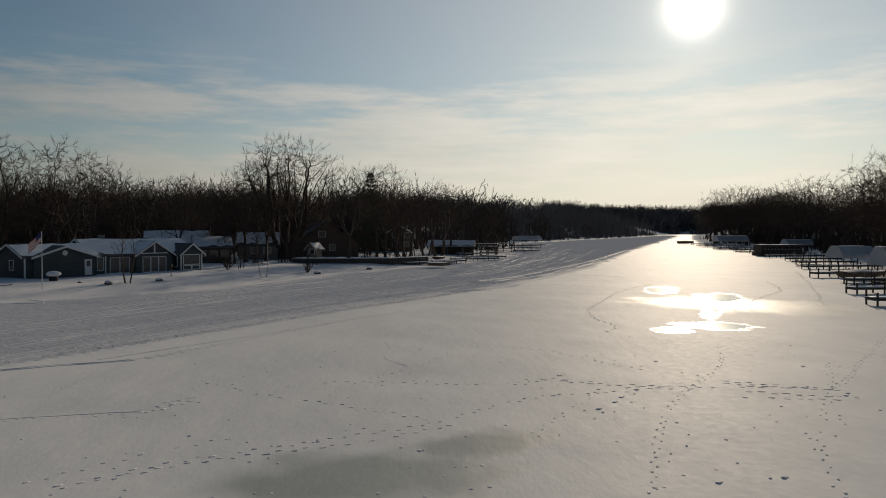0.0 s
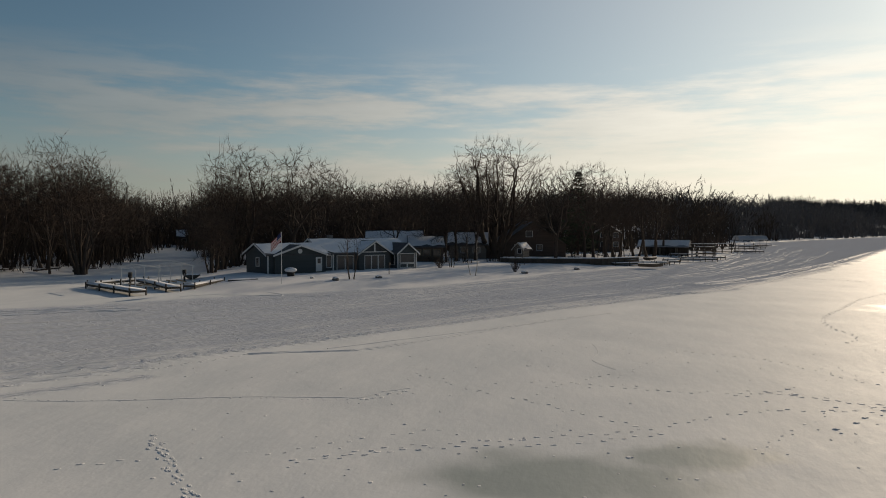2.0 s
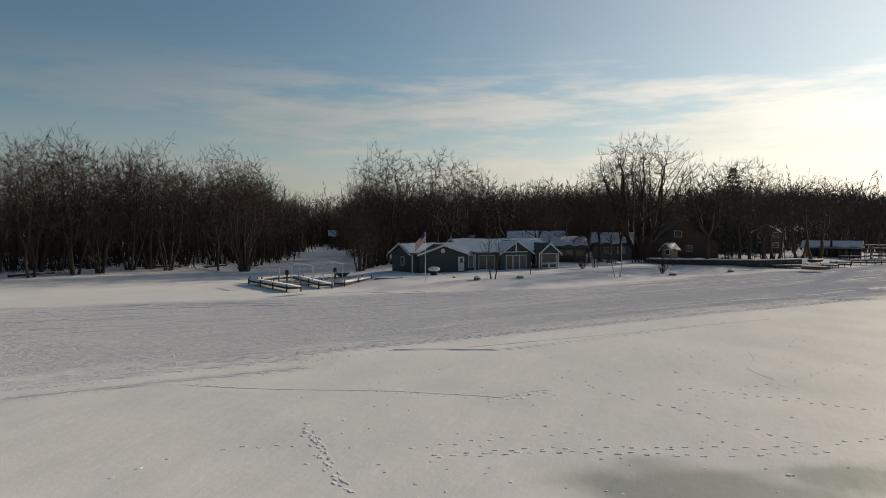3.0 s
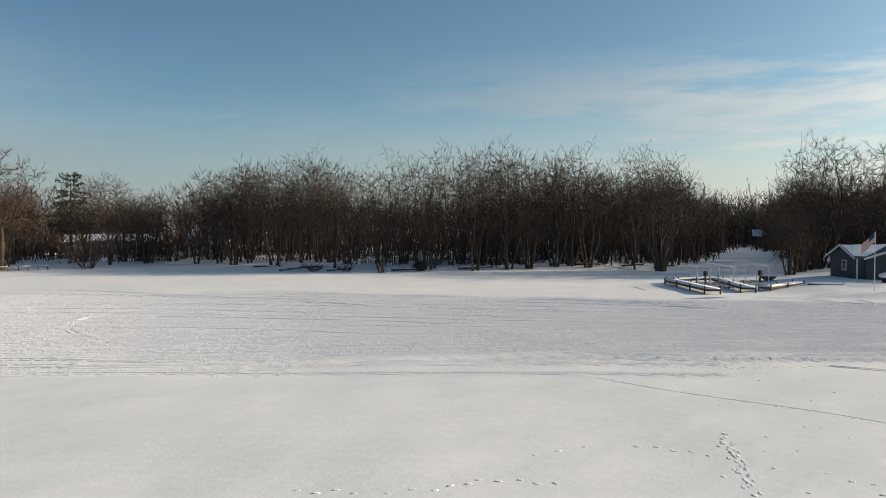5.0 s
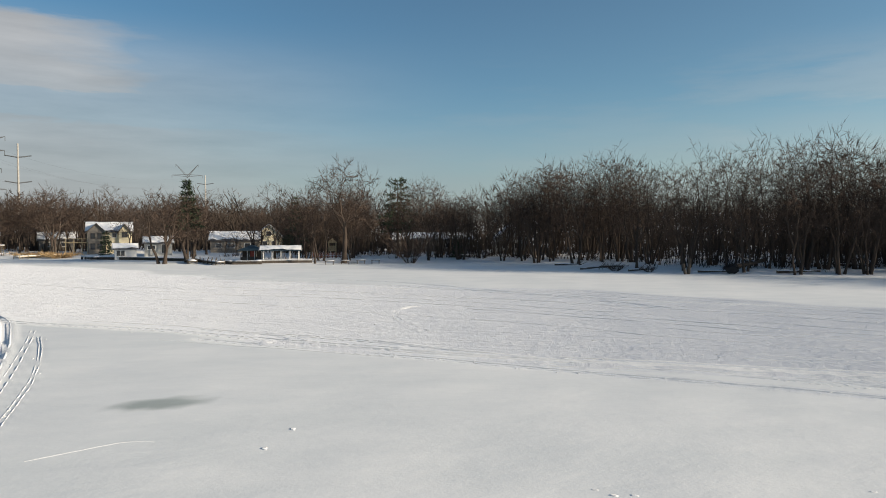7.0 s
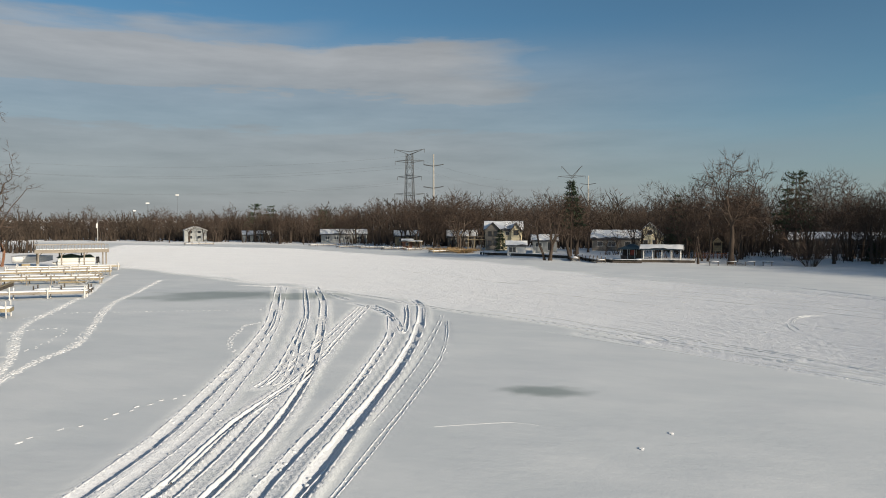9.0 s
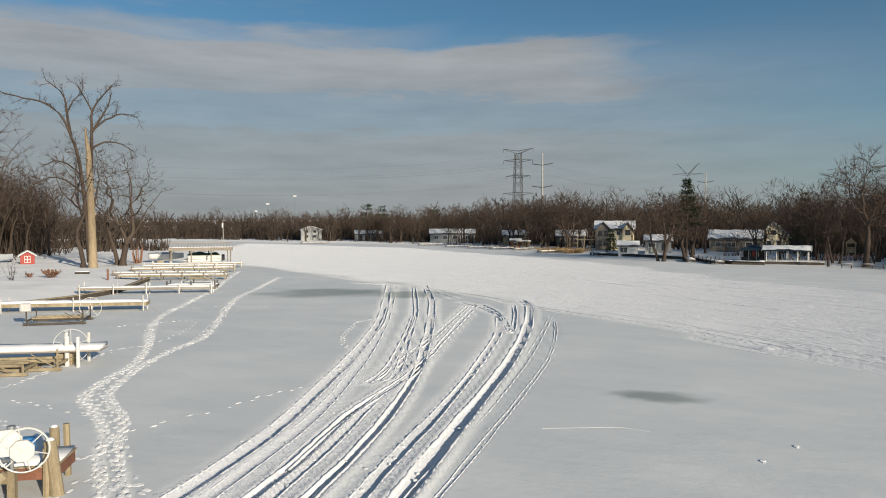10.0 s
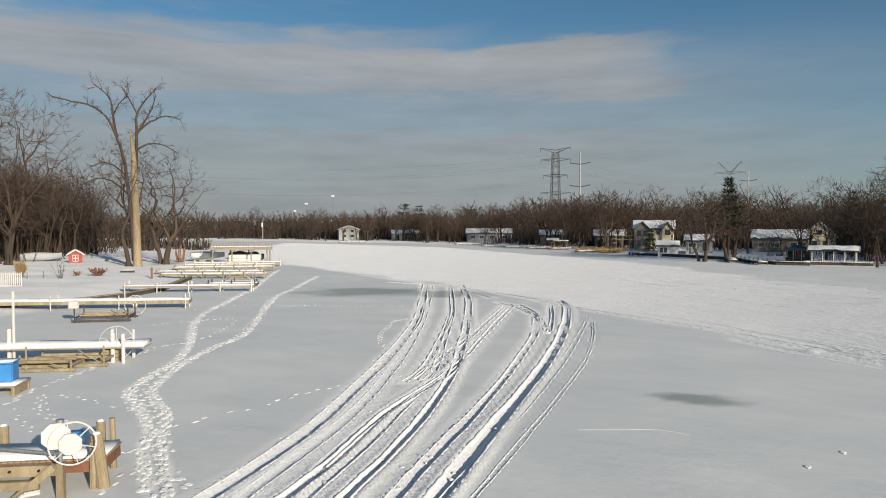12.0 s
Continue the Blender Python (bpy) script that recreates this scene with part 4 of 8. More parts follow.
far_wood((33, 44, 108, 200), 90, 36, 10, 16, 34, 0.05, NEAR_LABEL, 3, 60)
far_wood((36, 42, 205, 300), 130, 42, 13, 18, 30, 0.08, NEAR_LABEL, 2, 90)
far_wood((43.5, 84, 112, 175), 260, 37, 4, 8, 18, 0.035, THICKET_LABEL, 6, 40, 4)
far_wood((103, 131, 175, 320), 90, 38, 5, 10, 18, 0.07, THICKET_LABEL, 3, 22, 4)
far_wood((2, 34, 124, 210), 200, 39, 4, 9, 18, 0.06, THICKET_LABEL, 12, 90, 4)
far_wood((79, 103, 140, 230), 130, 40, 4, 9, 18, 0.05, THICKET_LABEL, 8, 60, 4)
far_wood((147, 170, 133, 200), 170, 41, 4, 10, 18, 0.07, THICKET_LABEL, 38, 90, 4)
far_wood((3, 45, 146, 270), 400, 31, 13, 20, 28, 0.09, NEAR_LABEL, 14, 200)
far_wood((84, 106, 160, 270), 200, 32, 12, 17, 28, 0.06, NEAR_LABEL, 16, 110)
far_wood((-38, -19.5, 85, 480), 230, 33, 15, 22, 36, 0.08, NEAR_LABEL, 12, 60)
far_wood((148, 172, 140, 250), 300, 34, 14, 22, 34, 0.075, NEAR_LABEL, 34, 140)
# this belt and the last one carry their distance haze in the twig colour
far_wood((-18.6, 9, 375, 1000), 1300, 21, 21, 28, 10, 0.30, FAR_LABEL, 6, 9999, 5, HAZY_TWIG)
far_wood((-10, 46, 215, 480), 800, 22, 18, 24, 13, 0.17, FAR_LABEL, 6, 9999, 6)
far_wood((36, 100, 175, 400), 620, 23, 14, 20, 13, 0.14, FAR_LABEL, 6, 9999, 6)
far_wood((97, 126, 190, 460), 650, 24, 14, 20, 12, 0.17, FAR_LABEL, 12, 9999, 6)
far_wood((126, 160, 190, 460), 700, 28, 10, 15, 12, 0.17, FAR_LABEL, 10, 9999, 6)
far_wood((122, 160, 330, 640), 700, 29, 12, 16, 10, 0.24, FAR_LABEL, 20, 9999, 5)
far_wood((-60, -18.6, 150, 600), 300, 25, 15, 23, 13, 0.17, FAR_LABEL, 10, 9999, 6)
far_wood((160, 318, 130, 480), 380, 26, 12, 18, 8, 0.16, FAR_LABEL, 6, 9999, 4)
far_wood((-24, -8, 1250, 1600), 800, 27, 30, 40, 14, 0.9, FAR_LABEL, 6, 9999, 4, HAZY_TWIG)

# ---------------------------------------------------------------- trees that stand out


def conifer(seed, height_, spread, label, x, y, tiers=16, bare=0.06, name="spruce", flat=False):
    """A spruce or pine: a straight stem with whorls of boughs, each hung with needle sprays."""
    r = random.Random(seed)
    wd = Wood(seed)
    wd.tube("trunk", [Vector((0, 0, -0.3)), Vector((0, 0, height_ * 0.5)), Vector((0, 0, height_ * 0.99))], [height_ * 0.016, height_ * 0.01, 0.02], 7)
    for i in range(tiers):
        k = bare + (1 - bare) * (i + r.uniform(-0.2, 0.2)) / tiers
        z = height_ * k
        reach_ = spread * ((1 - k) ** (0.45 if flat else 0.85) + 0.05) * r.uniform(0.75, 1.15)
        for b in range(7 if k < 0.8 else 5):
            a = 2 * math.pi * (b + r.uniform(-0.3, 0.3)) / 7
            d = Vector((math.cos(a), math.sin(a), r.uniform(-0.25, 0.15) + (0.4 if k > 0.8 else 0))).normalized()
            start = Vector((0, 0, z))
            wd.tube("branchwork", [start, start + d * reach_], [0.05, 0.012], 3)
            for _ in range(int(9 + reach_ * 7)):
                q = start + d * reach_ * r.uniform(0.2, 1.0)
                td = (wd.turn(d, radians(r.uniform(20, 75))) + Vector((0, 0, -0.25))).normalized()
                wd.sliver(q, td, r.uniform(0.35, 0.8) * (0.6 + spread * 0.12), 0.10)
    ob = thing(name, Matrix(), label, "conifer")
    for key, mat in (("trunk", BARK), ("branchwork", BARK), ("crown", NEEDLES)):
        mesh_object(key, wd.v[key], wd.f[key], mat, ob)
    return put(ob, x, y, r.uniform(0, 360))


def shrub(seed, radius, height_, stems, label, x, y, mat, name="shrub", leaf=0.03):
    r = random.Random(seed)
    wd = Wood(seed)
    for _ in range(stems):
        a = r.uniform(0, 2 * math.pi)
        d = Vector((math.cos(a) * radius * r.uniform(0.1, 1), math.sin(a) * radius * r.uniform(0.1, 1), height_ * r.uniform(0.6, 1.0)))
        ln = d.length
        d.normalize()
        foot = Vector((math.cos(a), math.sin(a), 0)) * radius * 0.15
        wd.tube("branchwork", [foot - Vector((0, 0, 0.1)), foot + d * ln * 0.8], [0.03, 0.01], 3)
        for _t in range(10):
            wd.sliver(foot + d * ln * r.uniform(0.25, 0.95), wd.turn(d, radians(r.uniform(15, 60))), ln * r.uniform(0.15, 0.4), leaf)
    ob = thing(name, Matrix(), label, "shrub")
    mesh_object("branchwork", wd.v["branchwork"], wd.f["branchwork"], mat, ob)
    mesh_object("crown", wd.v["crown"], wd.f["crown"], mat, ob)
    return put(ob, x, y)


# on the point by the bungalow
put(tree(401, [(22, 0.6, 4, 200), (21, 0.48, 23, 20), (21, 0.45, 24, 200), (20, 0.4, 30, 290), (20, 0.4, 28, 110), (19, 0.36, 34, 335), (19, 0.36, 34, 160)], dict(WIDE, tips=1000, wide=0.43), "great spreading cottonwood, bare, behind the lake houses"), -31.5, 140.8, 30, 1.12)
put(tree(402, [(19, 0.3, 6, 100), (18, 0.24, 12, 280)], MAPLE, "tall bare tree behind the bungalow"), -68.7, 106.5, 0, 1.12)
put(tree(403, [(18, 0.32, 5, 60)], WIDE, "round-crowned bare tree behind the bungalow"), -60.5, 110.5, 0, 1.1)
put(tree(404, clump(40, 4, 5.2, 7.4, 12, 0.055), dict(SMALL, tips=90, wide=0.24), "slim multi-stemmed bare tree on the lawn before the bungalow"), -36.9, 82.0)
put(tree(405, [(9.0, 0.055, 6, 150), (8.4, 0.05, 8, 340)], dict(SMALL, tips=70), "pair of white-barked birch stems leaning apart on the bank", bark=BIRCH), -24.7, 96.5)
put(tree(406, clump(42, 3, 3.2, 4.0, 38, 0.06), dict(SMALL, tips=70, wide=0.6, crook=0.1), "low spreading apple tree beside the bungalow"), -31.7, 109.9)
conifer(410, 19.6, 5.0, "dark pointed spruce rising above the lake houses", -17.0, 163.9, 26)
conifer(411, 9.0, 2.6, "dark young spruce beside the frozen inlet", -134, 186, 14)
put(tree(407, clump(43, 5, 7, 9.5, 18, 0.16), SLIM, "bare many-stemmed willow beside the inlet mouth"), -68.0, 99.5)
put(tree(408, clump(44, 7, 12, 16, 24, 0.19), SLIM, "broad clump of bare leaning trunks at the corner of the wood"), -82.5, 85.0)
put(tree(409, clump(45, 4, 8, 11, 14, 0.14), SLIM, "bare many-stemmed tree beside the inlet mouth"), -65.0, 92.5)
shrub(420, 0.8, 1.4, 26, "round bare bush on the snowy bank", -20.7, 107.1, TWIG)
shrub(421, 1.0, 1.6, 26, "tangled bare bush beside the bungalow", -33.0, 107.5, TWIG)
# along the park and the west shore
conifer(430, 17.5, 5.2, "tall ragged pine with dark spreading boughs", -158.0, 1.8, 13, 0.35, "pine", True)
conifer(431, 16.8, 5.6, "dark pointed spruce among bare lakeside trees", -146.0, -41.0, 18, 0.42)
conifer(432, 14.0, 3.4, "dark spruce half hidden by bare trees", -166.0, -22.0, 12, 0.1)
conifer(433, 16.5, 6.0, "far dark pine standing above the shore wood", -239.0, -208.0, 10, 0.4, "pine", True)
conifer(434, 15.5, 5.0, "far dark pine standing above the shore wood", -246.0, -205.0, 10, 0.4, "pine", True)
conifer(435, 13.5, 5.0, "far dark pine standing above the shore wood", -250.0, -180.0, 10, 0.4, "pine", True)
conifer(436, 3.6, 1.6, "small dark spruce in the park", -150.0, 14.5, 9, 0.02)
conifer(437, 6.0, 2.0, "dark spruce before the cream house", -176.5, -69.0, 12, 0.02)
put(tree(440, [(16.5, 0.34, 5, 70)], WIDE, "broad bare tree on the snowy park shore"), -139.0, -9.0, 0, 1.24)
put(tree(441, clump(46, 3, 12, 15, 14, 0.3), WIDE, "thick-stemmed bare tree on the west shore"), -139.5, -44.0)
put(tree(442, clump(47, 2, 13, 15, 12, 0.32), WIDE, "thick-stemmed bare tree on the west shore"), -145.5, -40.5)
put(tree(443, [(5.5, 0.16, 4, 70)], SMALL, "small lone bare tree on the park shore"), -137.5, -14.5)
put(tree(444, clump(48, 2, 15, 17, 12, 0.35), WIDE, "round-crowned bare tree on the west shore"), -178.0, -82.0)
put(tree(445, clump(49, 2, 14, 16, 12, 0.35), WIDE, "round-crowned bare tree on the west shore"), -191.0, -102.0)
shrub(446, 5.0, 6.5, 60, "dense dark thicket at the edge of the park", -137.5, 4.0, TWIG, "thicket", 0.05)
# the bank with the great dead tree
def dead_giant(x, y):
    """A stripped snag with a live dark stem behind it that carries the broken crown."""
    wd = Wood(450)
    V = Vector
    wd.tube("trunk", [V((0.1, 0, -0.5)), V((0.05, 0, 0.8)), V((0, 0, 6)), V((-0.15, 0, 12)), V((-0.3, 0, 17)), V((-0.4, 0, 20.5)), V((-0.65, 0, 22.4)), V((-0.85, 0, 24.6))],
            [0.95, 0.76, 0.66, 0.59, 0.52, 0.42, 0.28, 0.10], 12)
    limbs = [([(-0.5, 1), (-0.8, 8), (-1.3, 14), (-2.0, 19.5), (-3.0, 22.8), (-4.7, 26.6), (-7.6, 28.5), (-10, 28.8), (-13, 29.4)], 0.42),
             ([(-3.0, 22.8), (-3.5, 26.2), (-3.9, 29.4), (-5.2, 31.2), (-6.6, 32.2)], 0.22), ([(-3.6, 27), (-2.6, 29.2), (-1.4, 30.6), (-1.0, 32.0)], 0.13),
             ([(-0.2, 15), (0.1, 20.5), (0.2, 24.8), (0.3, 27.5), (1.8, 30.2), (3.6, 32.4)], 0.36), ([(0.3, 24), (1.4, 26), (2.8, 28.6), (3.4, 31)], 0.22),
             ([(0.2, 24.0), (2.4, 26.1), (5.0, 27.3), (7.5, 26.9)], 0.20), ([(0.0, 20.6), (1.4, 21.9), (3.0, 22.3), (5.0, 22.0), (7.0, 20.8)], 0.19),
             ([(-1.4, 16), (-3.7, 18.2), (-5.8, 18.6), (-7.2, 17.8)], 0.16), ([(-1.2, 13), (-4.0, 15.4), (-6.4, 15.6), (-9.0, 14.4)], 0.18), ([(0.3, 27.5), (-0.8, 29.8), (-1.8, 31.8)], 0.14)]
    r = wd.r
    for points, rad in limbs:
        line = curve_points(points, 0.9)
        depth = r.uniform(-1.5, 1.5)
        n = len(line)
        pts = [V((p[0], 0.45 + depth * k / n + r.gauss(0, 0.05), p[1] + r.gauss(0, 0.06))) for k, p in enumerate(line)]
        wd.tube("branchwork", pts, [rad * (1 - 0.85 * k / n) + 0.02 for k in range(n)], 6)
        for k in range(n // 3, n):
            if pts[k].z < 14:
                continue
            d = wd.turn((pts[k] - pts[k - 1]).normalized(), radians(r.uniform(25, 65)))
            wd.grow(pts[k], (d + V((0, 0, 0.2))).normalized(), r.uniform(1.2, 3.0) * (1.2 - 0.5 * k / n), 0.06, 2, FORK)
    ob = thing("tree", Matrix(), "towering dead tree with a stripped pale trunk and broken crown", "tree")
    mesh_object("trunk", wd.v["trunk"], wd.f["trunk"], DEAD_BARK, ob, "barkless tan trunk", flat=False)
    mesh_object("branchwork", wd.v["branchwork"], wd.f["branchwork"], BARK, ob, flat=False)
    mesh_object("crown", wd.v["crown"], wd.f["crown"], TWIG, ob)
    for z, a in ((9.5, 20), (11.8, 200), (13.6, 330), (7.0, 100)):
        knot = bmesh.new()
        bmesh.ops.create_icosphere(knot, subdivisions=1, radius=0.3, matrix=Matrix.Translation((math.cos(radians(a)) * 0.50, math.sin(radians(a)) * 0.50, z)))
        part("knot", knot, DEAD_BARK, ob)
    return put(ob, x, y, 151.4, 0.875)


dead_giant(-57.7, -105.9)
put(tree(451, [(22, 0.34, 6, 60)], dict(OAK, tips=200, mid=0.68, high=0.32, wide=0.26), "tall gnarled bare tree behind the dead trunk"), -57.0, -107.3, 0, 0.95)
put(tree(452, [(20, 0.42, 5, 120), (17, 0.3, 16, 300)], dict(OAK, tips=330, wide=0.40, crook=0.09), "wide-armed bare tree on the snowy bank"), -64.5, -110.0, 0, 1.0)
put(tree(453, [(25, 0.5, 5, 60), (22, 0.4, 14, 200)], WIDE, "tall bare tree with sweeping limbs on the snowy bank"), -46.0, -126.4, 0, 1.2)
put(tree(454, clump(50, 6, 6.5, 8, 20, 0.09), SMALL, "russet many-stemmed small tree beside the docks", bark=RED_SHRUB), -69.5, -113.0)
shrub(460, 1.1, 1.0, 40, "low russet shrub with dead leaves in the snow", -43.7, -90.0, RED_SHRUB, leaf=0.06)
shrub(461, 0.5, 0.6, 20, "low russet shrub with dead leaves in the snow", -42.1, -92.0, RED_SHRUB, leaf=0.05)
shrub(462, 0.7, 2.0, 90, "tall clump of tan ornamental grass", -35.5, -92.2, DRY_REED, "grass_clump", 0.03)
shrub(463, 1.2, 2.2, 8, "thin dark sapling on the bank", -38.5, -88.5, TWIG, "sapling", 0.012)
shrub(464, 4.5, 1.2, 160, "tan dry reeds along the west shore", -172.0, -84.0, DRY_REED, "reed_bed", 0.05)
shrub(465, 4.5, 1.2, 160, "tan dry reeds along the west shore", -168.5, -76.5, DRY_REED, "reed_bed", 0.05)
r_ = random.Random(77)
for gx, gy in ((-37.0, 124.5), (-12.0, 146.0), (-8.0, 158.0), (-45.0, 119.0), (-61.0, 118.0), (-4.0, 168.0), (-66.0, 113.0), (-41.0, 128.5), (-33.5, 133.0), (-57.0, 131.0), (-63.0, 126.0), (-48.0, 134.0), (-13.0, 138.0), (-36.0, 128.0), (-10.0, 152.0), (-1.0, 160.0), (-30.0, 160.0), (-44.0, 152.0), (2.0, 176.0), (-12.0, 176.0), (-52.0, 142.0)):
    plant(garden_kinds, gx, gy, r_, 0.75, 1.0)

# ---------------------------------------------------------------- buildings


def add_box(bm, x0, x1, y0, y1, z0, z1, m=None):
    r = bmesh.ops.create_cube(bm, size=1.0)
    t = Matrix.Translation(((x0 + x1) / 2, (y0 + y1) / 2, (z0 + z1) / 2)) @ Matrix.Diagonal((abs(x1 - x0), abs(y1 - y0), abs(z1 - z0), 1))
    bmesh.ops.transform(bm, matrix=(m @ t) if m else t, verts=r["verts"])
    return r["verts"]


def box_part(name, dims, mat, parent, label="", m=None, bevel=0.0):
    bm = bmesh.new()
    add_box(bm, *dims, m)
    if bevel:
        bmesh.ops.bevel(bm, geom=bm.edges[:], offset=bevel, segments=1, affect="EDGES")
    return part(name, bm, mat, parent, label)


def prism(bm, outline, y0, y1, m=None):
    """A closed outline in x-z, drawn out along y."""
    a = [bm.verts.new((x, y0, z)) for x, z in outline]
    b = [bm.verts.new((x, y1, z)) for x, z in outline]
    bm.faces.new(a)
    bm.faces.new(b[::-1])
    for i in range(len(a)):
        j = (i + 1) % len(a)
        bm.faces.new((a[j], a[i], b[i], b[j]))
    bmesh.ops.recalc_face_normals(bm, faces=bm.faces[:])
    if m:
        bmesh.ops.transform(bm, matrix=m, verts=a + b)


def add_rod(bm, a, b, rad, sides=6, rad2=None):
    a, b = Vector(a), Vector(b)
    d = (b - a)
    u = d.orthogonal().normalized()
    w_ = d.normalized().cross(u)
    rad2 = rad if rad2 is None else rad2
    rings = []
    for p, q in ((a, rad), (b, rad2)):
        rings.append([bm.verts.new(p + (u * math.cos(2 * math.pi * k / sides) + w_ * math.sin(2 * math.pi * k / sides)) * q) for k in range(sides)])
    for k in range(sides):
        bm.faces.new((rings[0][k], rings[0][(k + 1) % sides], rings[1][(k + 1) % sides], rings[1][k]))
    bm.faces.new(rings[0][::-1])
    bm.faces.new(rings[1])


def rod_part(name, a, b, rad, mat, parent, label="", sides=6, rad2=None):
    bm = bmesh.new()
    add_rod(bm, a, b, rad, sides, rad2)
    return part(name, bm, mat, parent, label)


def snow_slab(name, x0, x1, y0, y1, z, thick, parent, m=None, seed=0, cell=0.8):
    """A soft, uneven layer of snow over a flat top."""
    r = random.Random(seed)
    nx, ny = max(2, min(40, int((x1 - x0) / cell))), max(2, min(12, int((y1 - y0) / cell)))
    bm = bmesh.new()
    grid = []
    for i in range(nx + 1):
        row = []
        for j in range(ny + 1):
            edge = i in (0, nx) or j in (0, ny)
            row.append(bm.verts.new((x0 + (x1 - x0) * i / nx + (0 if not edge else r.uniform(-0.03, 0.03)), y0 + (y1 - y0) * j / ny + (0 if not edge else r.uniform(-0.03, 0.03)),
                                     z + thick * (r.uniform(0.45, 0.7) if edge else r.uniform(0.85, 1.15)))))
        grid.append(row)
    for i in range(nx):
        for j in range(ny):
            bm.faces.new((grid[i][j], grid[i + 1][j], grid[i + 1][j + 1], grid[i][j + 1]))
    border = [e for e in bm.edges if e.is_boundary]
    ext = bmesh.ops.extrude_edge_only(bm, edges=border)
    for v in ext["geom"]:
        if isinstance(v, bmesh.types.BMVert):
            v.co.z = z
    for f in bm.faces:
        f.smooth = True
    bmesh.ops.recalc_face_normals(bm, faces=bm.faces[:])
    if m:
        bmesh.ops.transform(bm, matrix=m, verts=bm.verts[:])
    return part(name, bm, SNOW, parent, "white layer of settled snow")


def gable_block(parent, x0, x1, y0, y1, base, eave, ridge, along="x", wall=None, roof=None, snow=0.14, over=0.45, trim=None, bare_side=0):
    """One wing: walls with their gables, two roof slopes, snow on them, and barge boards. along: the ridge's axis. bare_side: 1 or -1 leaves that slope without snow."""
    turn = Matrix() if along == "y" else Matrix(((0, 1, 0, 0), (1, 0, 0, 0), (0, 0, 1, 0), (0, 0, 0, 1)))
    a0, a1, b0, b1 = (x0, x1, y0, y1) if along == "y" else (y0, y1, x0, x1)
    mid = (a0 + a1) / 2
    bm = bmesh.new()
    prism(bm, [(a0, base), (a1, base), (a1, eave), (mid, ridge), (a0, eave)], b0, b1, turn)
    bmesh.ops.recalc_face_normals(bm, faces=bm.faces[:])
    part("wall", bm, wall or NAVY, parent)
    run = mid - a0
    slope = (ridge - eave) / run
    for side in (-1, 1):
        lo = mid + side * (run + over)
        zl = ridge - slope * (run + over)
        bm = bmesh.new()
        prism(bm, [(mid, ridge + 0.03), (lo, zl + 0.03), (lo, zl + 0.19), (mid, ridge + 0.19)], b0 - over, b1 + over, turn)
        bmesh.ops.recalc_face_normals(bm, faces=bm.faces[:])
        part("roof_slope", bm, roof or SHINGLE, parent)
        if snow and bare_side != side:
            n = max(4, min(22, int((b1 - b0) / 0.9)))
            r = random.Random(int(mid * 100 + side * 7 + b0 * 13))
            bm = bmesh.new()
            rows = []
            for i in range(n + 1):
                y = b0 - over + 0.06 + (b1 - b0 + 2 * over - 0.12) * i / n
                row = []
                for k in (r.uniform(0.02, 0.10), 0.25, 0.5, 0.75, 0.985 - r.uniform(0, 0.14)):
                    x = mid + (lo - mid) * k
                    row.append(bm.verts.new((x, y, ridge - slope * abs(x - mid) + 0.195 + snow * (r.uniform(0.75, 1.15) if 0.1 < k < 0.9 and 0 < i < n else 0.25))))
                rows.append(row)
            for i in range(n):
                for k in range(4):
                    bm.faces.new((rows[i][k], rows[i + 1][k], rows[i + 1][k + 1], rows[i][k + 1]))
            for f in bm.faces:
                f.smooth = True
            bmesh.ops.transform(bm, matrix=turn, verts=bm.verts[:])
            bmesh.ops.recalc_face_normals(bm, faces=bm.faces[:])
            part("roof_snow", bm, SNOW, parent, "snow lying on the roof slope")
        for end in (b0 - over - 0.05, b1 + over + 0.01):
            bm = bmesh.new()
            prism(bm, [(mid, ridge - 0.06), (lo, zl - 0.06), (lo, zl + 0.2), (mid, ridge + 0.2)], end, end + 0.04, turn)
            bmesh.ops.recalc_face_normals(bm, faces=bm.faces[:])
            part("barge_board", bm, trim or WHITE_TRIM, parent)


def window(parent, m, w_, h, bars=(0, 0), glass=None, frame_mat=None, name="window", fw=0.09):
    """A framed window in the x-z plane of m, its outer face looking along -y."""
    fm = frame_mat or WHITE_TRIM
    frame_ = bmesh.new()
    loops = []
    for y in (-0.07, 0.02):
        for g_ in (fw, 0.0):
            loops.append([frame_.verts.new((sx * (w_ / 2 + g_), y, sz * (h / 2 + g_))) for sx, sz in ((-1, -1), (1, -1), (1, 1), (-1, 1))])
    for p, q in ((0, 1), (3, 2), (2, 0), (1, 3)):
        for i in range(4):
            k = (i + 1) % 4
            frame_.faces.new((loops[p][i], loops[p][k], loops[q][k], loops[q][i]))
    bmesh.ops.recalc_face_normals(frame_, faces=frame_.faces[:])
    bmesh.ops.transform(frame_, matrix=m, verts=frame_.verts[:])
    win = part(name, frame_, fm, parent)
    for i in range(bars[0]):
        x = -w_ / 2 + w_ * (i + 1) / (bars[0] + 1)
        box_part("glazing_bar", (x - 0.03, x + 0.03, -0.05, -0.022, -h / 2, h / 2), fm, win, m=m)
    for i in range(bars[1]):
        z = -h / 2 + h * (i + 1) / (bars[1] + 1)
        box_part("glazing_bar", (-w_ / 2, w_ / 2, -0.048, -0.021, z - 0.03, z + 0.03), fm, win, m=m)
    box_part("pane", (-w_ / 2, w_ / 2, -0.02, 0.01, -h / 2, h / 2), glass or GLASS, win, m=m)
    return win


def face(x, y, z, turn=0):
    """Where a window or door sits: its middle, and the turn of the wall (0 looks along -y)."""
    return pose(x, y, z, 0, 0, turn)


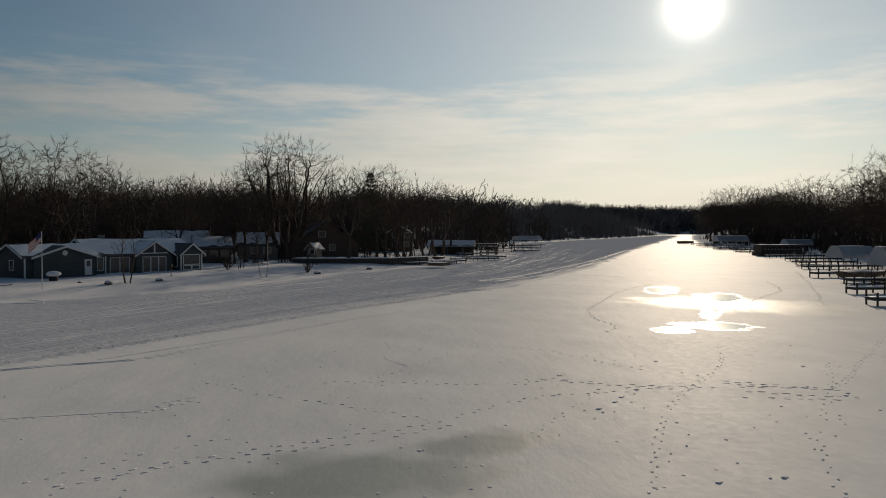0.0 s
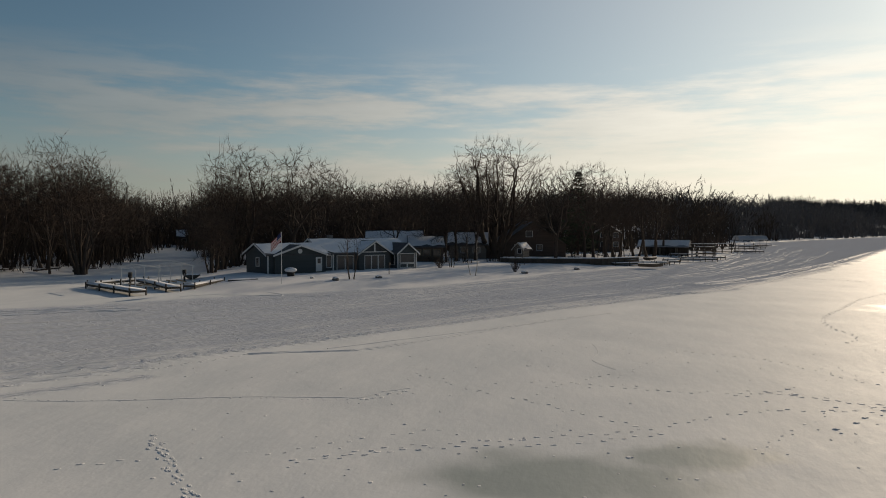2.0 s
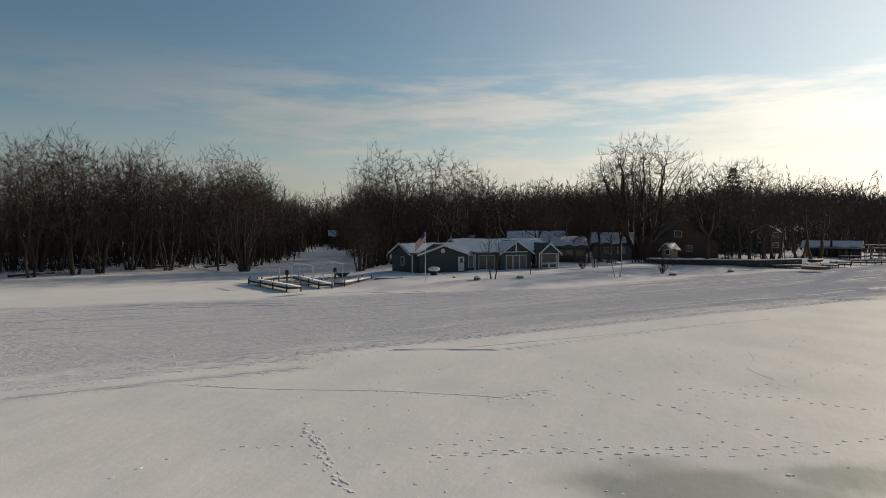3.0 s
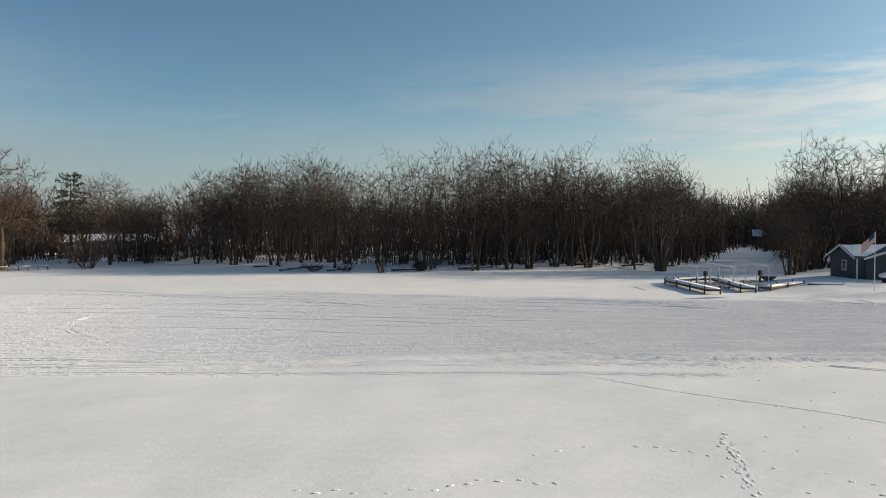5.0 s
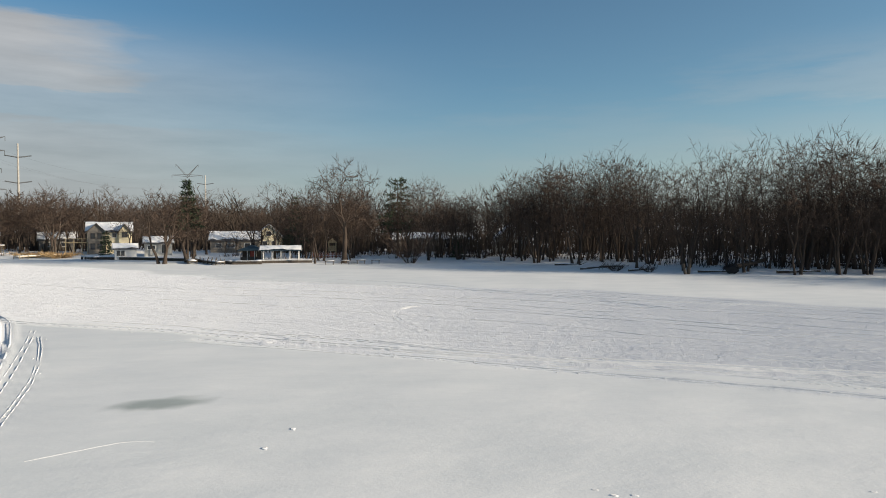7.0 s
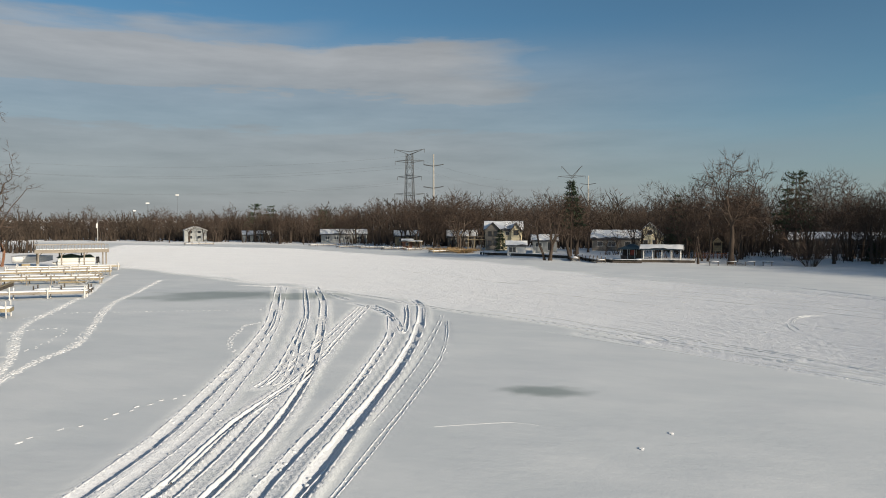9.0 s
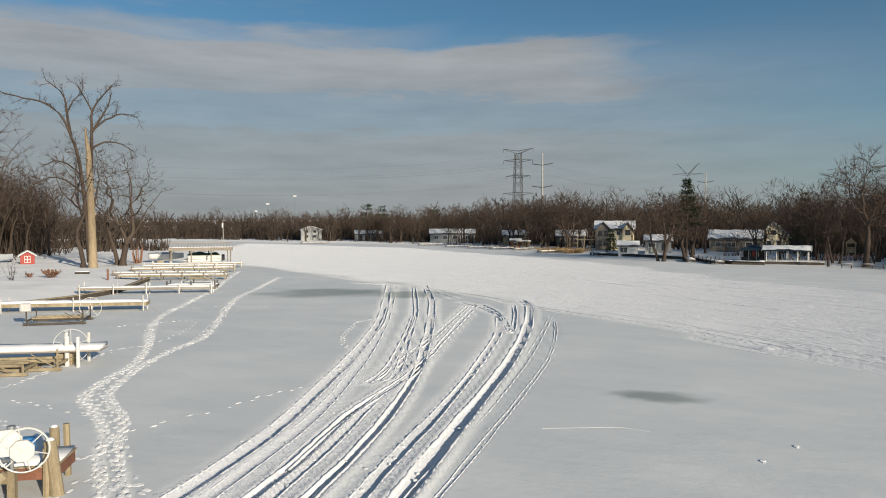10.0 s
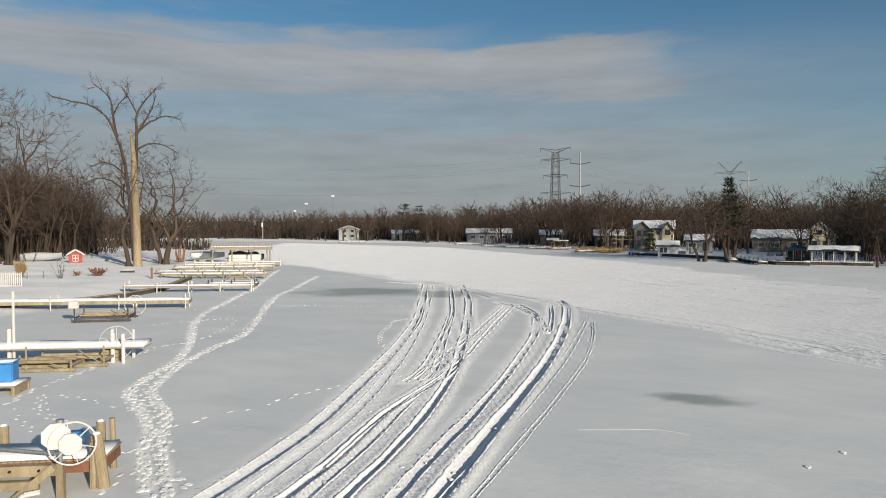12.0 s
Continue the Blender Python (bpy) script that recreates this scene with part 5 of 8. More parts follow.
# the dark blue bungalow on the point
FACADE = math.degrees(math.atan2(19.6, 14.6))
bungalow = thing("bungalow", pose(-50.5, 85.3, 0.72, 0, 0, FACADE), "low slate-blue bungalow with white trim and snowy gabled roofs", "house")
gable_block(bungalow, 0, 8.9, 1.0, 9.0, -0.6, 2.55, 3.95, "x")
gable_block(bungalow, 0.9, 8.4, 0.6, 4.6, -0.6, 2.5, 3.75, "y", bare_side=-1)
gable_block(bungalow, 9.0, 24.2, 2.0, 10.5, -0.6, 2.55, 4.55, "x")
gable_block(bungalow, 14.6, 20.0, 1.2, 6.0, -0.6, 2.5, 4.2, "y")
gable_block(bungalow, 20.9, 24.3, 0.2, 5.0, -0.6, 2.5, 3.85, "y", bare_side=-1)
window(bungalow, face(-0.01, 4.6, 1.45, -90), 1.1, 1.15)
vent = bmesh.new()
bmesh.ops.create_cone(vent, cap_ends=True, segments=16, radius1=0.33, radius2=0.33, depth=0.08, matrix=pose(4.65, 0.56, 3.0, 90, 0, 0))
part("round_vent", vent, WHITE_TRIM, bungalow)
door = box_part("door", (7.1, 8.05, 0.50, 0.58, 0.05, 2.1), WHITE_TRIM, bungalow, "pale front door with a small pane")
box_part("door_pane", (7.33, 7.82, 0.48, 0.51, 1.2, 1.9), GLASS, door)
rod_part("door_handle", (7.95, 0.42, 1.02), (7.95, 0.5, 1.02), 0.035, STEEL, door)
window(bungalow, face(9.9, 1.98, 1.35), 0.75, 1.7)
for wx in (11.9, 13.3):
    window(bungalow, face(wx, 1.98, 1.1), 1.25, 2.05, name="glazed_door", glass=GLASS)
for wx in (16.1, 17.3, 18.5):
    window(bungalow, face(wx, 1.18, 1.08), 1.05, 2.05, name="glazed_door")
for outline in ([(15.6, 2.75), (17.15, 2.75), (17.15, 3.75)], [(17.45, 2.75), (19.0, 2.75), (17.45, 3.75)]):
    gable_glass = bmesh.new()
    prism(gable_glass, outline, 1.14, 1.19)
    part("gable_window", gable_glass, GLASS, bungalow)
box_part("gable_rail", (15.2, 19.4, 1.1, 1.18, 2.6, 2.72), WHITE_TRIM, bungalow)
box_part("gable_mullion", (17.2, 17.4, 1.1, 1.18, 2.72, 3.9), WHITE_TRIM, bungalow)
window(bungalow, face(22.6, 0.18, 1.62), 2.6, 1.35)
for wx in (21.9, 23.3):
    window(bungalow, face(wx, 0.18, 0.45), 1.2, 0.5, glass=NAVY)
window(bungalow, face(20.88, 1.6, 1.4, -90), 0.9, 1.6)
for cx, cy in ((0.0, 0.95), (8.95, 1.9), (10.6, 1.96), (20.86, 0.16), (24.3, 0.16)):
    box_part("corner_board", (cx - 0.08, cx + 0.08, cy - 0.06, cy + 0.06, -0.3, 2.5), WHITE_TRIM, bungalow)
chim = bmesh.new()
add_box(chim, 12.6, 13.3, 7.2, 7.9, 3.4, 5.2)
part("chimney", chim, STONE, bungalow)


def plain_house(name, m, w_, depth, eave, ridge, wall, label, along="x", wins=(), roof=None, snow=0.16, trim=None, base=-0.8, chimney=None, bare_side=0):
    """A simple gabled house; wins: (x, z, width, height, side) with side f, b, l or r."""
    h = thing(name, m, label, "house")
    gable_block(h, 0, w_, 0, depth, base, eave, ridge, along, wall, roof, snow, trim=trim, bare_side=bare_side)
    for x, z, ww, hh, side in wins:
        where = {"f": face(x, -0.01, z), "b": face(x, depth + 0.01, z, 180), "l": face(-0.01, x, z, -90), "r": face(w_ + 0.01, x, z, 90)}[side]
        window(h, where, ww, hh, (1, 0) if ww > 1.4 else (0, 0), fw=0.08)
    if chimney:
        box_part("chimney", (chimney[0] - 0.35, chimney[0] + 0.35, chimney[1] - 0.35, chimney[1] + 0.35, eave, ridge + 0.8), STONE, h)
    return h


# the house behind it, with a long snowy roof and a dark porch
lodge = plain_house("house", pose(-51.5, 121.5, 1.0, 0, 0, 22), 10.5, 9.5, 2.9, 5.4, BROWN, "dark house with a long snow-covered roof behind the bungalow", "x",
                    [(3, 1.5, 1.4, 1.2, "f"), (6, 1.5, 1.4, 1.2, "f")], trim=WOOD_DARK)
gable_block(lodge, 8.0, 14.0, -2.6, 7.0, -0.8, 2.6, 4.4, "x", BROWN, trim=WOOD_DARK)
for wx in (9.2, 11.0, 12.8):
    window(lodge, face(wx, -2.62, 1.4), 1.3, 1.2, frame_mat=WOOD_TAN)
for wx in (8.2, 10.1, 12.0, 13.8):
    rod_part("porch_post", (wx, -4.0, -0.6), (wx, -4.0, 2.4), 0.09, WOOD_DARK, lodge)
box_part("porch_rail", (8.2, 13.8, -4.05, -3.95, 0.8, 0.9), WOOD_DARK, lodge)
box_part("porch_floor", (8.0, 14.0, -4.2, -2.6, -0.3, -0.1), WOOD_DARK, lodge)
plain_house("house", pose(-40.0, 137.0, 1.2, 0, 0, 14), 7.5, 7.5, 2.6, 4.9, TAUPE, "low grey house with a snowy roof among garden trees", "x", [(3, 1.4, 1.4, 1.1, "f"), (5.5, 1.4, 1.4, 1.1, "f")])
plain_house("shed", pose(-26.6, 137.0, 1.2, 0, 0, -20), 2.0, 2.4, 1.9, 2.9, TAUPE, "small grey garden shed under a tall cottonwood", "y", [(1.2, 1.3, 0.9, 0.9, "f")])
steep = plain_house("house", pose(-32.5, 150.0, 1.2, 0, 0, 24), 15.0, 11.0, 2.2, 7.2, BROWN, "dark steep-roofed lake house with patchy snow", "y", [(4, 1.6, 1.2, 1.2, "f"), (9, 1.6, 1.2, 1.2, "f"), (6.7, 4.6, 1.4, 1.2, "f")], trim=WOOD_DARK, snow=0.1, bare_side=-1)
plain_house("house", pose(-15.5, 192.0, 1.3, 0, 0, 5), 7.0, 7.0, 4.6, 6.6, BROWN, "two-storey dark house glimpsed behind bare trees", "y", [(2.2, 1.5, 1.1, 1.2, "f"), (5.6, 1.5, 1.1, 1.2, "f"), (2.2, 4.0, 1.1, 1.2, "f"), (5.6, 4.0, 1.1, 1.2, "f")])
plain_house("house", pose(-166, 216, 1.0, 0, 0, 38), 8.0, 7.0, 2.8, 5.2, BROWN, "dark house at the head of the frozen inlet", "x", [(2.2, 1.5, 1.4, 1.1, "f"), (5.6, 1.5, 1.4, 1.1, "f")], trim=WOOD_DARK)

# the far gardens on the west shore
cream = plain_house("house", pose(-180.2, -75.0, 1.0, 0, 0, 110), 10.2, 8.0, 5.1, 7.4, CREAM, "two-storey cream house with gables and brown trim above the lake", "x",
                    [(3.2, 1.6, 1.2, 1.3, "f"), (6.2, 4.1, 0.9, 1.0, "f"), (8.6, 4.2, 1.2, 1.3, "f"), (1.6, 4.1, 0.8, 1.1, "f"), (2.6, 4.1, 0.8, 1.1, "f")], trim=WOOD_DARK)
gable_block(cream, 0.2, 4.2, -1.4, 5, -0.8, 5.0, 7.0, "y", TAUPE, trim=WOOD_DARK)
gable_block(cream, 7.2, 10.0, -0.8, 5, -0.8, 5.0, 6.9, "y", CREAM, trim=WOOD_DARK)
for wx, wz in ((1.4, 4.0), (2.9, 4.0), (1.4, 1.4), (2.9, 1.4)):
    window(cream, face(wx, -1.42, wz), 0.9, 1.3, frame_mat=WOOD_DARK)
window(cream, face(8.6, -0.82, 4.3), 1.2, 1.3, (1, 1), frame_mat=WOOD_DARK)
for wx in (-4.6, -2.8, -1.0):
    rod_part("deck_post", (wx, -1.4, -0.8), (wx, -1.4, 3.4), 0.09, WOOD_TAN, cream)
box_part("deck_floor", (-5, 0.2, -1.6, 2.5, 2.3, 2.45), WOOD_TAN, cream)
box_part("deck_rail", (-5, 0.2, -1.6, -1.5, 3.3, 3.4), WOOD_TAN, cream)
plain_house("garage", pose(-157.6, -59.8, 0.45, 0, 0, 112), 4.4, 4.4, 2.0, 3.0, WHITE_TRIM, "small white garden house with a snowy roof and dark window", "x", [(1.2, 1.0, 1.6, 1.2, "f")])
plain_house("garage", pose(-168.0, -57.0, 0.9, 0, 0, 108), 6.0, 5.0, 2.6, 4.0, PALE, "pale green-trimmed garage beside the cream house", "x", [(1.5, 1.5, 1.6, 0.9, "f"), (4.2, 1.2, 0.9, 2.0, "f")])
plain_house("house", pose(-180, -45.0, 1.0, 0, 0, 100), 12.0, 8.0, 2.9, 5.0, TAUPE, "taupe bungalow behind lakeside trees", "x", [(2, 1.5, 1.2, 1.1, "f"), (5, 1.5, 1.8, 1.1, "f"), (9, 1.5, 1.4, 1.1, "f")])
plain_house("house", pose(-192, -36.0, 1.2, 0, 0, 100), 7.0, 9.0, 3.4, 6.8, CREAM, "cream gabled house among bare trees", "y", [(2.4, 1.5, 1.1, 1.3, "f"), (4.8, 1.5, 1.1, 1.3, "f"), (3.5, 4.2, 1.1, 1.2, "f")])
plain_house("house", pose(-176, 1.0, 1.0, 0, 0, 92), 20.0, 9.0, 2.9, 4.6, TAUPE, "long low house with a snowy roof behind the park", "x", [(3, 1.5, 1.8, 1.1, "f"), (8, 1.5, 1.8, 1.1, "f"), (14, 1.5, 1.8, 1.1, "f")])
plain_house("house", pose(-172, 26.0, 1.0, 0, 0, 85), 8.0, 9.0, 3.2, 6.6, PALE, "white gabled house half hidden by thicket", "y", [(2.4, 1.5, 1.1, 1.3, "f"), (5.4, 1.5, 1.1, 1.3, "f")])
plain_house("house", pose(-219, -229, 1.0, 0, 0, 140), 9.0, 8.0, 4.4, 6.0, PALE, "two-storey pale blue-grey house on the far shore", "y", [(2.5, 1.5, 1.4, 1.2, "f"), (6, 1.5, 1.4, 1.2, "f"), (2.5, 3.7, 1.4, 1.2, "f"), (6, 3.7, 1.4, 1.2, "f")])
plain_house("house", pose(-230, -207, 1.0, 0, 0, 132), 13.0, 9.0, 2.4, 4.2, PALE, "low white house with a snowy roof on the far shore", "x", [(2.5, 1.4, 1.4, 1.2, "f"), (6, 1.4, 1.4, 1.2, "f"), (9.5, 1.4, 1.4, 1.2, "f")])
plain_house("house", pose(-228, -165, 1.0, 0, 0, 125), 18.0, 9.0, 2.9, 4.9, PALE, "long pale house with a snowy roof on the far shore", "x", [(2.5, 1.5, 1.6, 1.2, "f"), (6, 1.5, 1.6, 1.2, "f"), (10, 1.5, 1.6, 1.2, "f"), (15, 1.5, 1.6, 1.2, "f")])
plain_house("house", pose(-205, -118, 1.0, 0, 0, 121), 8.0, 7.0, 2.8, 4.6, WOOD_TAN, "tan cottage among trees on the far shore", "x", [(2, 1.5, 1.2, 1.1, "f"), (5.5, 1.5, 1.2, 1.1, "f")])
plain_house("house", pose(-198, -95, 1.0, 0, 0, 116), 9.0, 7.0, 2.8, 4.8, TAUPE, "grey cottage behind bare lakeside trees", "x", [(2, 1.5, 1.2, 1.1, "f"), (6, 1.5, 1.2, 1.1, "f")])

# ---------------------------------------------------------------- docks, lifts and boats


def line_pose(a, b, z=0.0):
    """A pose at a, its x axis running towards b; and the length."""
    d = Vector((b[0] - a[0], b[1] - a[1]))
    return pose(a[0], a[1], z, 0, 0, math.degrees(math.atan2(d.y, d.x))), d.length


def dock(a, b, width, deck, label, posts=3.0, up=0.5, mat=None, post_mat=None, snow=0.12, planks=False, post_r=0.07, fascia=0.16, group="docks", seed=1, beam=None, inset=0.25):
    """A pier from a to b, its deck at that height over the ice, on posts."""
    m, length = line_pose(a, b)
    ob = thing("dock", m, label, "dock", group)
    mat, post_mat = mat or WOOD_GREY, post_mat or WOOD_GREY
    r = random.Random(seed)
    if planks:
        n = int(length / 0.16)
        me = None
        for i in range(n):
            if me is None:
                p = box_part("plank", (0.0, 0.145, -width / 2 - 0.04, width / 2 + 0.04, deck - 0.04, deck), mat, ob)
                me = p.data
            else:
                p = new("plank", me)
                p.parent = ob
            p.location = (i * 0.16, r.uniform(-0.015, 0.015), r.uniform(-0.004, 0.004))
    else:
        box_part("deck", (0, length, -width / 2, width / 2, deck - 0.06, deck), mat, ob, bevel=0.01)
    for side in (-1, 1):
        y = side * (width / 2 - 0.03)
        box_part("stringer", (0.03, length - 0.03, y - 0.03, y + 0.03, deck - 0.06 - fascia, deck - 0.045), beam or mat, ob)
        n = max(2, int(length / posts) + 1)
        for i in range(n):
            x = inset + (length - 2 * inset) * i / (n - 1)
            top = deck + up * r.uniform(0.7, 1.15)
            rod_part("post", (x, side * (width / 2 + post_r), -0.3), (x + r.uniform(-0.04, 0.04), side * (width / 2 + post_r), top), post_r, post_mat, ob, sides=7)
    for x in (0.05, length - 0.05):
        box_part("end_board", (x - 0.03, x + 0.03, -width / 2 + 0.03, width / 2 - 0.03, deck - 0.06 - fascia, deck - 0.05), beam or mat, ob)
    if snow:
        snow_slab("snow_layer", 0.05, length - 0.05, -width / 2 + 0.02, width / 2 - 0.02, deck + 0.005, snow, ob, seed=seed)
    return ob


def wheel(parent, m, rad, mat=None, spokes=5):
    """A lift's hand wheel in the x-z plane of m."""
    bm = bmesh.new()
    n = 28
    rings = []
    for i in range(n):
        a = 2 * math.pi * i / n
        rings.append([bm.verts.new((math.cos(a) * (rad + 0.022 * math.cos(b)), 0.022 * math.sin(b), math.sin(a) * (rad + 0.022 * math.cos(b)))) for b in (0, 1.26, 2.51, 3.77, 5.03)])
    for i in range(n):
        for k in range(5):
            bm.faces.new((rings[i][k], rings[i][(k + 1) % 5], rings[(i + 1) % n][(k + 1) % 5], rings[(i + 1) % n][k]))
    bmesh.ops.recalc_face_normals(bm, faces=bm.faces[:])
    bmesh.ops.transform(bm, matrix=m, verts=bm.verts[:])
    rim = part("wheel", bm, mat or WHITE, parent, "large white-rimmed hand wheel")
    for i in range(spokes):
        a = 2 * math.pi * i / spokes + 0.3
        bm = bmesh.new()
        add_rod(bm, (0, 0, 0), (math.cos(a) * rad, 0, math.sin(a) * rad), 0.014, 5)
        bmesh.ops.transform(bm, matrix=m, verts=bm.verts[:])
        part("spoke", bm, mat or WHITE, rim)
    bm = bmesh.new()
    bmesh.ops.create_cone(bm, cap_ends=True, segments=12, radius1=rad * 0.22, radius2=rad * 0.18, depth=0.12, matrix=m @ pose(0, 0, 0, 90, 0, 0))
    part("hub", bm, mat or WHITE, rim)
    return rim


def boat_lift(x, y, turn, length, width, label, high=1.5, mat=None, with_wheel=0.6, canopy=None, canopy_mat=None, canopy_h=1.2, frame_only=False, beam_z=0.35, wheel_at=0, group="boat lifts"):
    """A boat lift: four posts, side beams, cross beams and bunks, perhaps a wheel and a canopy."""
    ob = thing("boat_lift", pose(x, y, 0, 0, 0, turn), label, "boat lift", group)
    mat = mat or STEEL
    hx, hy = length / 2, width / 2
    for sx in (-1, 1):
        for sy in (-1, 1):
            rod_part("post", (sx * hx, sy * hy, -0.2), (sx * hx, sy * hy, high), 0.05, mat, ob)
        box_part("cross_beam", (sx * hx - 0.05, sx * hx + 0.05, -hy, hy, beam_z - 0.06, beam_z + 0.06), mat, ob)
    for sy in (-1, 1):
        box_part("side_beam", (-hx - 0.2, hx + 0.2, sy * hy - 0.04, sy * hy + 0.04, 0.06, 0.2), mat, ob)
        box_part("bunk", (-hx * 0.9, hx * 0.9, sy * hy * 0.45 - 0.06, sy * hy * 0.45 + 0.06, beam_z + 0.065, beam_z + 0.18), WOOD_TAN, ob)
        rod_part("brace", (-hx, sy * hy, 0.15), (-hx * 0.35, sy * hy, high * 0.8), 0.025, mat, ob)
    if with_wheel:
        sx = -1 if wheel_at == 0 else 1
        wheel(ob, pose(sx * hx, -hy - 0.12, high * 0.85), with_wheel)
    if canopy:
        z0 = canopy
        for sx in (-1, 1):
            for sy in (-1, 1):
                rod_part("canopy_post", (sx * hx, sy * hy, high - 0.05), (sx * hx, sy * hy, z0 + 0.1), 0.04, mat, ob)
        if frame_only:
            for i in range(7):
                xx = -hx - 0.4 + (length + 0.8) * i / 6
                rod_part("rafter", (xx, -hy - 0.2, z0 + 0.1), (xx, 0, z0 + canopy_h), 0.022, mat, ob)
                rod_part("rafter", (xx, hy + 0.2, z0 + 0.1), (xx, 0, z0 + canopy_h), 0.022, mat, ob)
            for yy, zz in ((-hy - 0.2, z0 + 0.1), (0, z0 + canopy_h), (hy + 0.2, z0 + 0.1)):
                rod_part("ridge_rail", (-hx - 0.4, yy, zz), (hx + 0.4, yy, zz), 0.028, mat, ob)
        else:
            bm = bmesh.new()
            o = [(-hy - 0.3, z0 - 0.5), (hy + 0.3, z0 - 0.5), (hy + 0.3, z0), (hy * 0.55, z0 + canopy_h), (-hy * 0.55, z0 + canopy_h), (-hy - 0.3, z0)]
            swap = Matrix(((0, 1, 0, 0), (1, 0, 0, 0), (0, 0, 1, 0), (0, 0, 0, 1)))
            prism(bm, o, -hx - 0.5, hx + 0.5, swap)
            bmesh.ops.recalc_face_normals(bm, faces=bm.faces[:])
            bmesh.ops.bevel(bm, geom=[e for e in bm.edges if e.calc_length() > 2], offset=0.12, segments=2, affect="EDGES")
            part("canopy", bm, canopy_mat or CANVAS, ob, "taut boat-lift canopy")
            snow_slab("snow_layer", -hx - 0.3, hx + 0.3, -hy * 0.5, hy * 0.5, z0 + canopy_h + 0.005, 0.1, ob, seed=int(x))
    return ob


def hull(name, m, length, beam, depth, mat, label, cover=None, cover_mat=None, group="boats"):
    """A small boat: rounded hull that narrows to the bow, a gunwale, and perhaps a cover or snow."""
    ob = thing(name, m, label, "boat", group)
    bm = bmesh.new()
    stations = 9
    rings = []
    for i in range(stations):
        k = i / (stations - 1)
        w_ = beam / 2 * (1 - max(0, (k - 0.45) / 0.55) ** 2.2) + 0.01
        rise = 0.35 * depth * max(0, (k - 0.5) / 0.5) ** 2
        row = []
        for a in (-90, -65, -35, 0, 35, 65, 90):
            t = radians(a)
            row.append(bm.verts.new((k * length, math.sin(t) * w_, depth - math.cos(t) * (depth - rise) + (0 if abs(a) < 90 else rise * 0.4))))
        rings.append(row)
    for i in range(stations - 1):
        for j in range(6):
            bm.faces.new((rings[i][j], rings[i][j + 1], rings[i + 1][j + 1], rings[i + 1][j]))
    bm.faces.new(rings[0][::-1])
    for f in bm.faces:
        f.smooth = True
    bmesh.ops.recalc_face_normals(bm, faces=bm.faces[:])
    part("hull", bm, mat, ob)
    bm = bmesh.new()
    top = []
    for i in range(stations):
        k = i / (stations - 1)
        w_ = beam / 2 * (1 - max(0, (k - 0.45) / 0.55) ** 2.2) + 0.01
        z = depth + 0.35 * depth * max(0, (k - 0.5) / 0.5) ** 2 * 0.4
        hump = (0.28 if cover else 0.1) * math.sin(math.pi * min(1, k + 0.1))
        top.append([bm.verts.new((k * length, -w_, z)), bm.verts.new((k * length, -w_ * 0.4, z + hump)), bm.verts.new((k * length, w_ * 0.4, z + hump)), bm.verts.new((k * length, w_, z))])
    for i in range(stations - 1):
        for j in range(3):
            bm.faces.new((top[i][j], top[i + 1][j], top[i + 1][j + 1], top[i][j + 1]))
    for f in bm.faces:
        f.smooth = True
    bmesh.ops.recalc_face_normals(bm, faces=bm.faces[:])
    part("cover", bm, cover_mat or SNOW, ob, "snow filling the boat" if not cover else "")
    return ob


# --- the great dock in the foreground
SHADY = "snow-topped timber dock on posts at the lake edge"
AX = (0.705, -0.709)          # towards the bank
near_dock = dock((-9.62, -19.1), (-9.62 + AX[0] * 15, -19.1 + AX[1] * 15), 1.45, 0.78, "broad timber dock with red fascia boards and snow on its planks", 20.0, 0.6, WOOD_TAN, WOOD_TAN, 0.11, True, 0.09, 0.30, seed=7, beam=WOOD_RED)


def along(s, off, z=0.0):
    return Vector((-9.62 + AX[0] * s + 0.709 * off, -19.1 + AX[1] * s + 0.705 * off, z))


def piling(p, top, rad, label="tall round timber piling beside the dock", lean=(0.0, 0.0)):
    ob = thing("piling", pose(p.x, p.y, 0), label, "post", "dock pilings")
    bm = bmesh.new()
    rings = []
    r = random.Random(int(p.x * 100))
    for k in (0.0, 0.3, 0.7, 0.97, 1.0):
        z = -0.3 + (top + 0.3) * k
        q = rad * (1.12 - 0.14 * k) * (0.86 if k == 1.0 else 1)
        rings.append([bm.verts.new((lean[0] * k + math.cos(2 * math.pi * i / 12) * q * r.uniform(0.95, 1.05), lean[1] * k + math.sin(2 * math.pi * i / 12) * q * r.uniform(0.95, 1.05), z)) for i in range(12)])
    for a, b in zip(rings, rings[1:]):
        for i in range(12):
            bm.faces.new((a[i], a[(i + 1) % 12], b[(i + 1) % 12], b[i]))
    bm.faces.new(rings[-1])
    part("shaft", bm, WOOD_TAN, ob)
    bm = bmesh.new()
    bmesh.ops.create_cone(bm, cap_ends=True, segments=10, radius1=rad * 0.8, radius2=rad * 0.4, depth=0.06, matrix=Matrix.Translation((lean[0], lean[1], top + 0.028)))
    part("snow_layer", bm, SNOW, ob)
    return ob


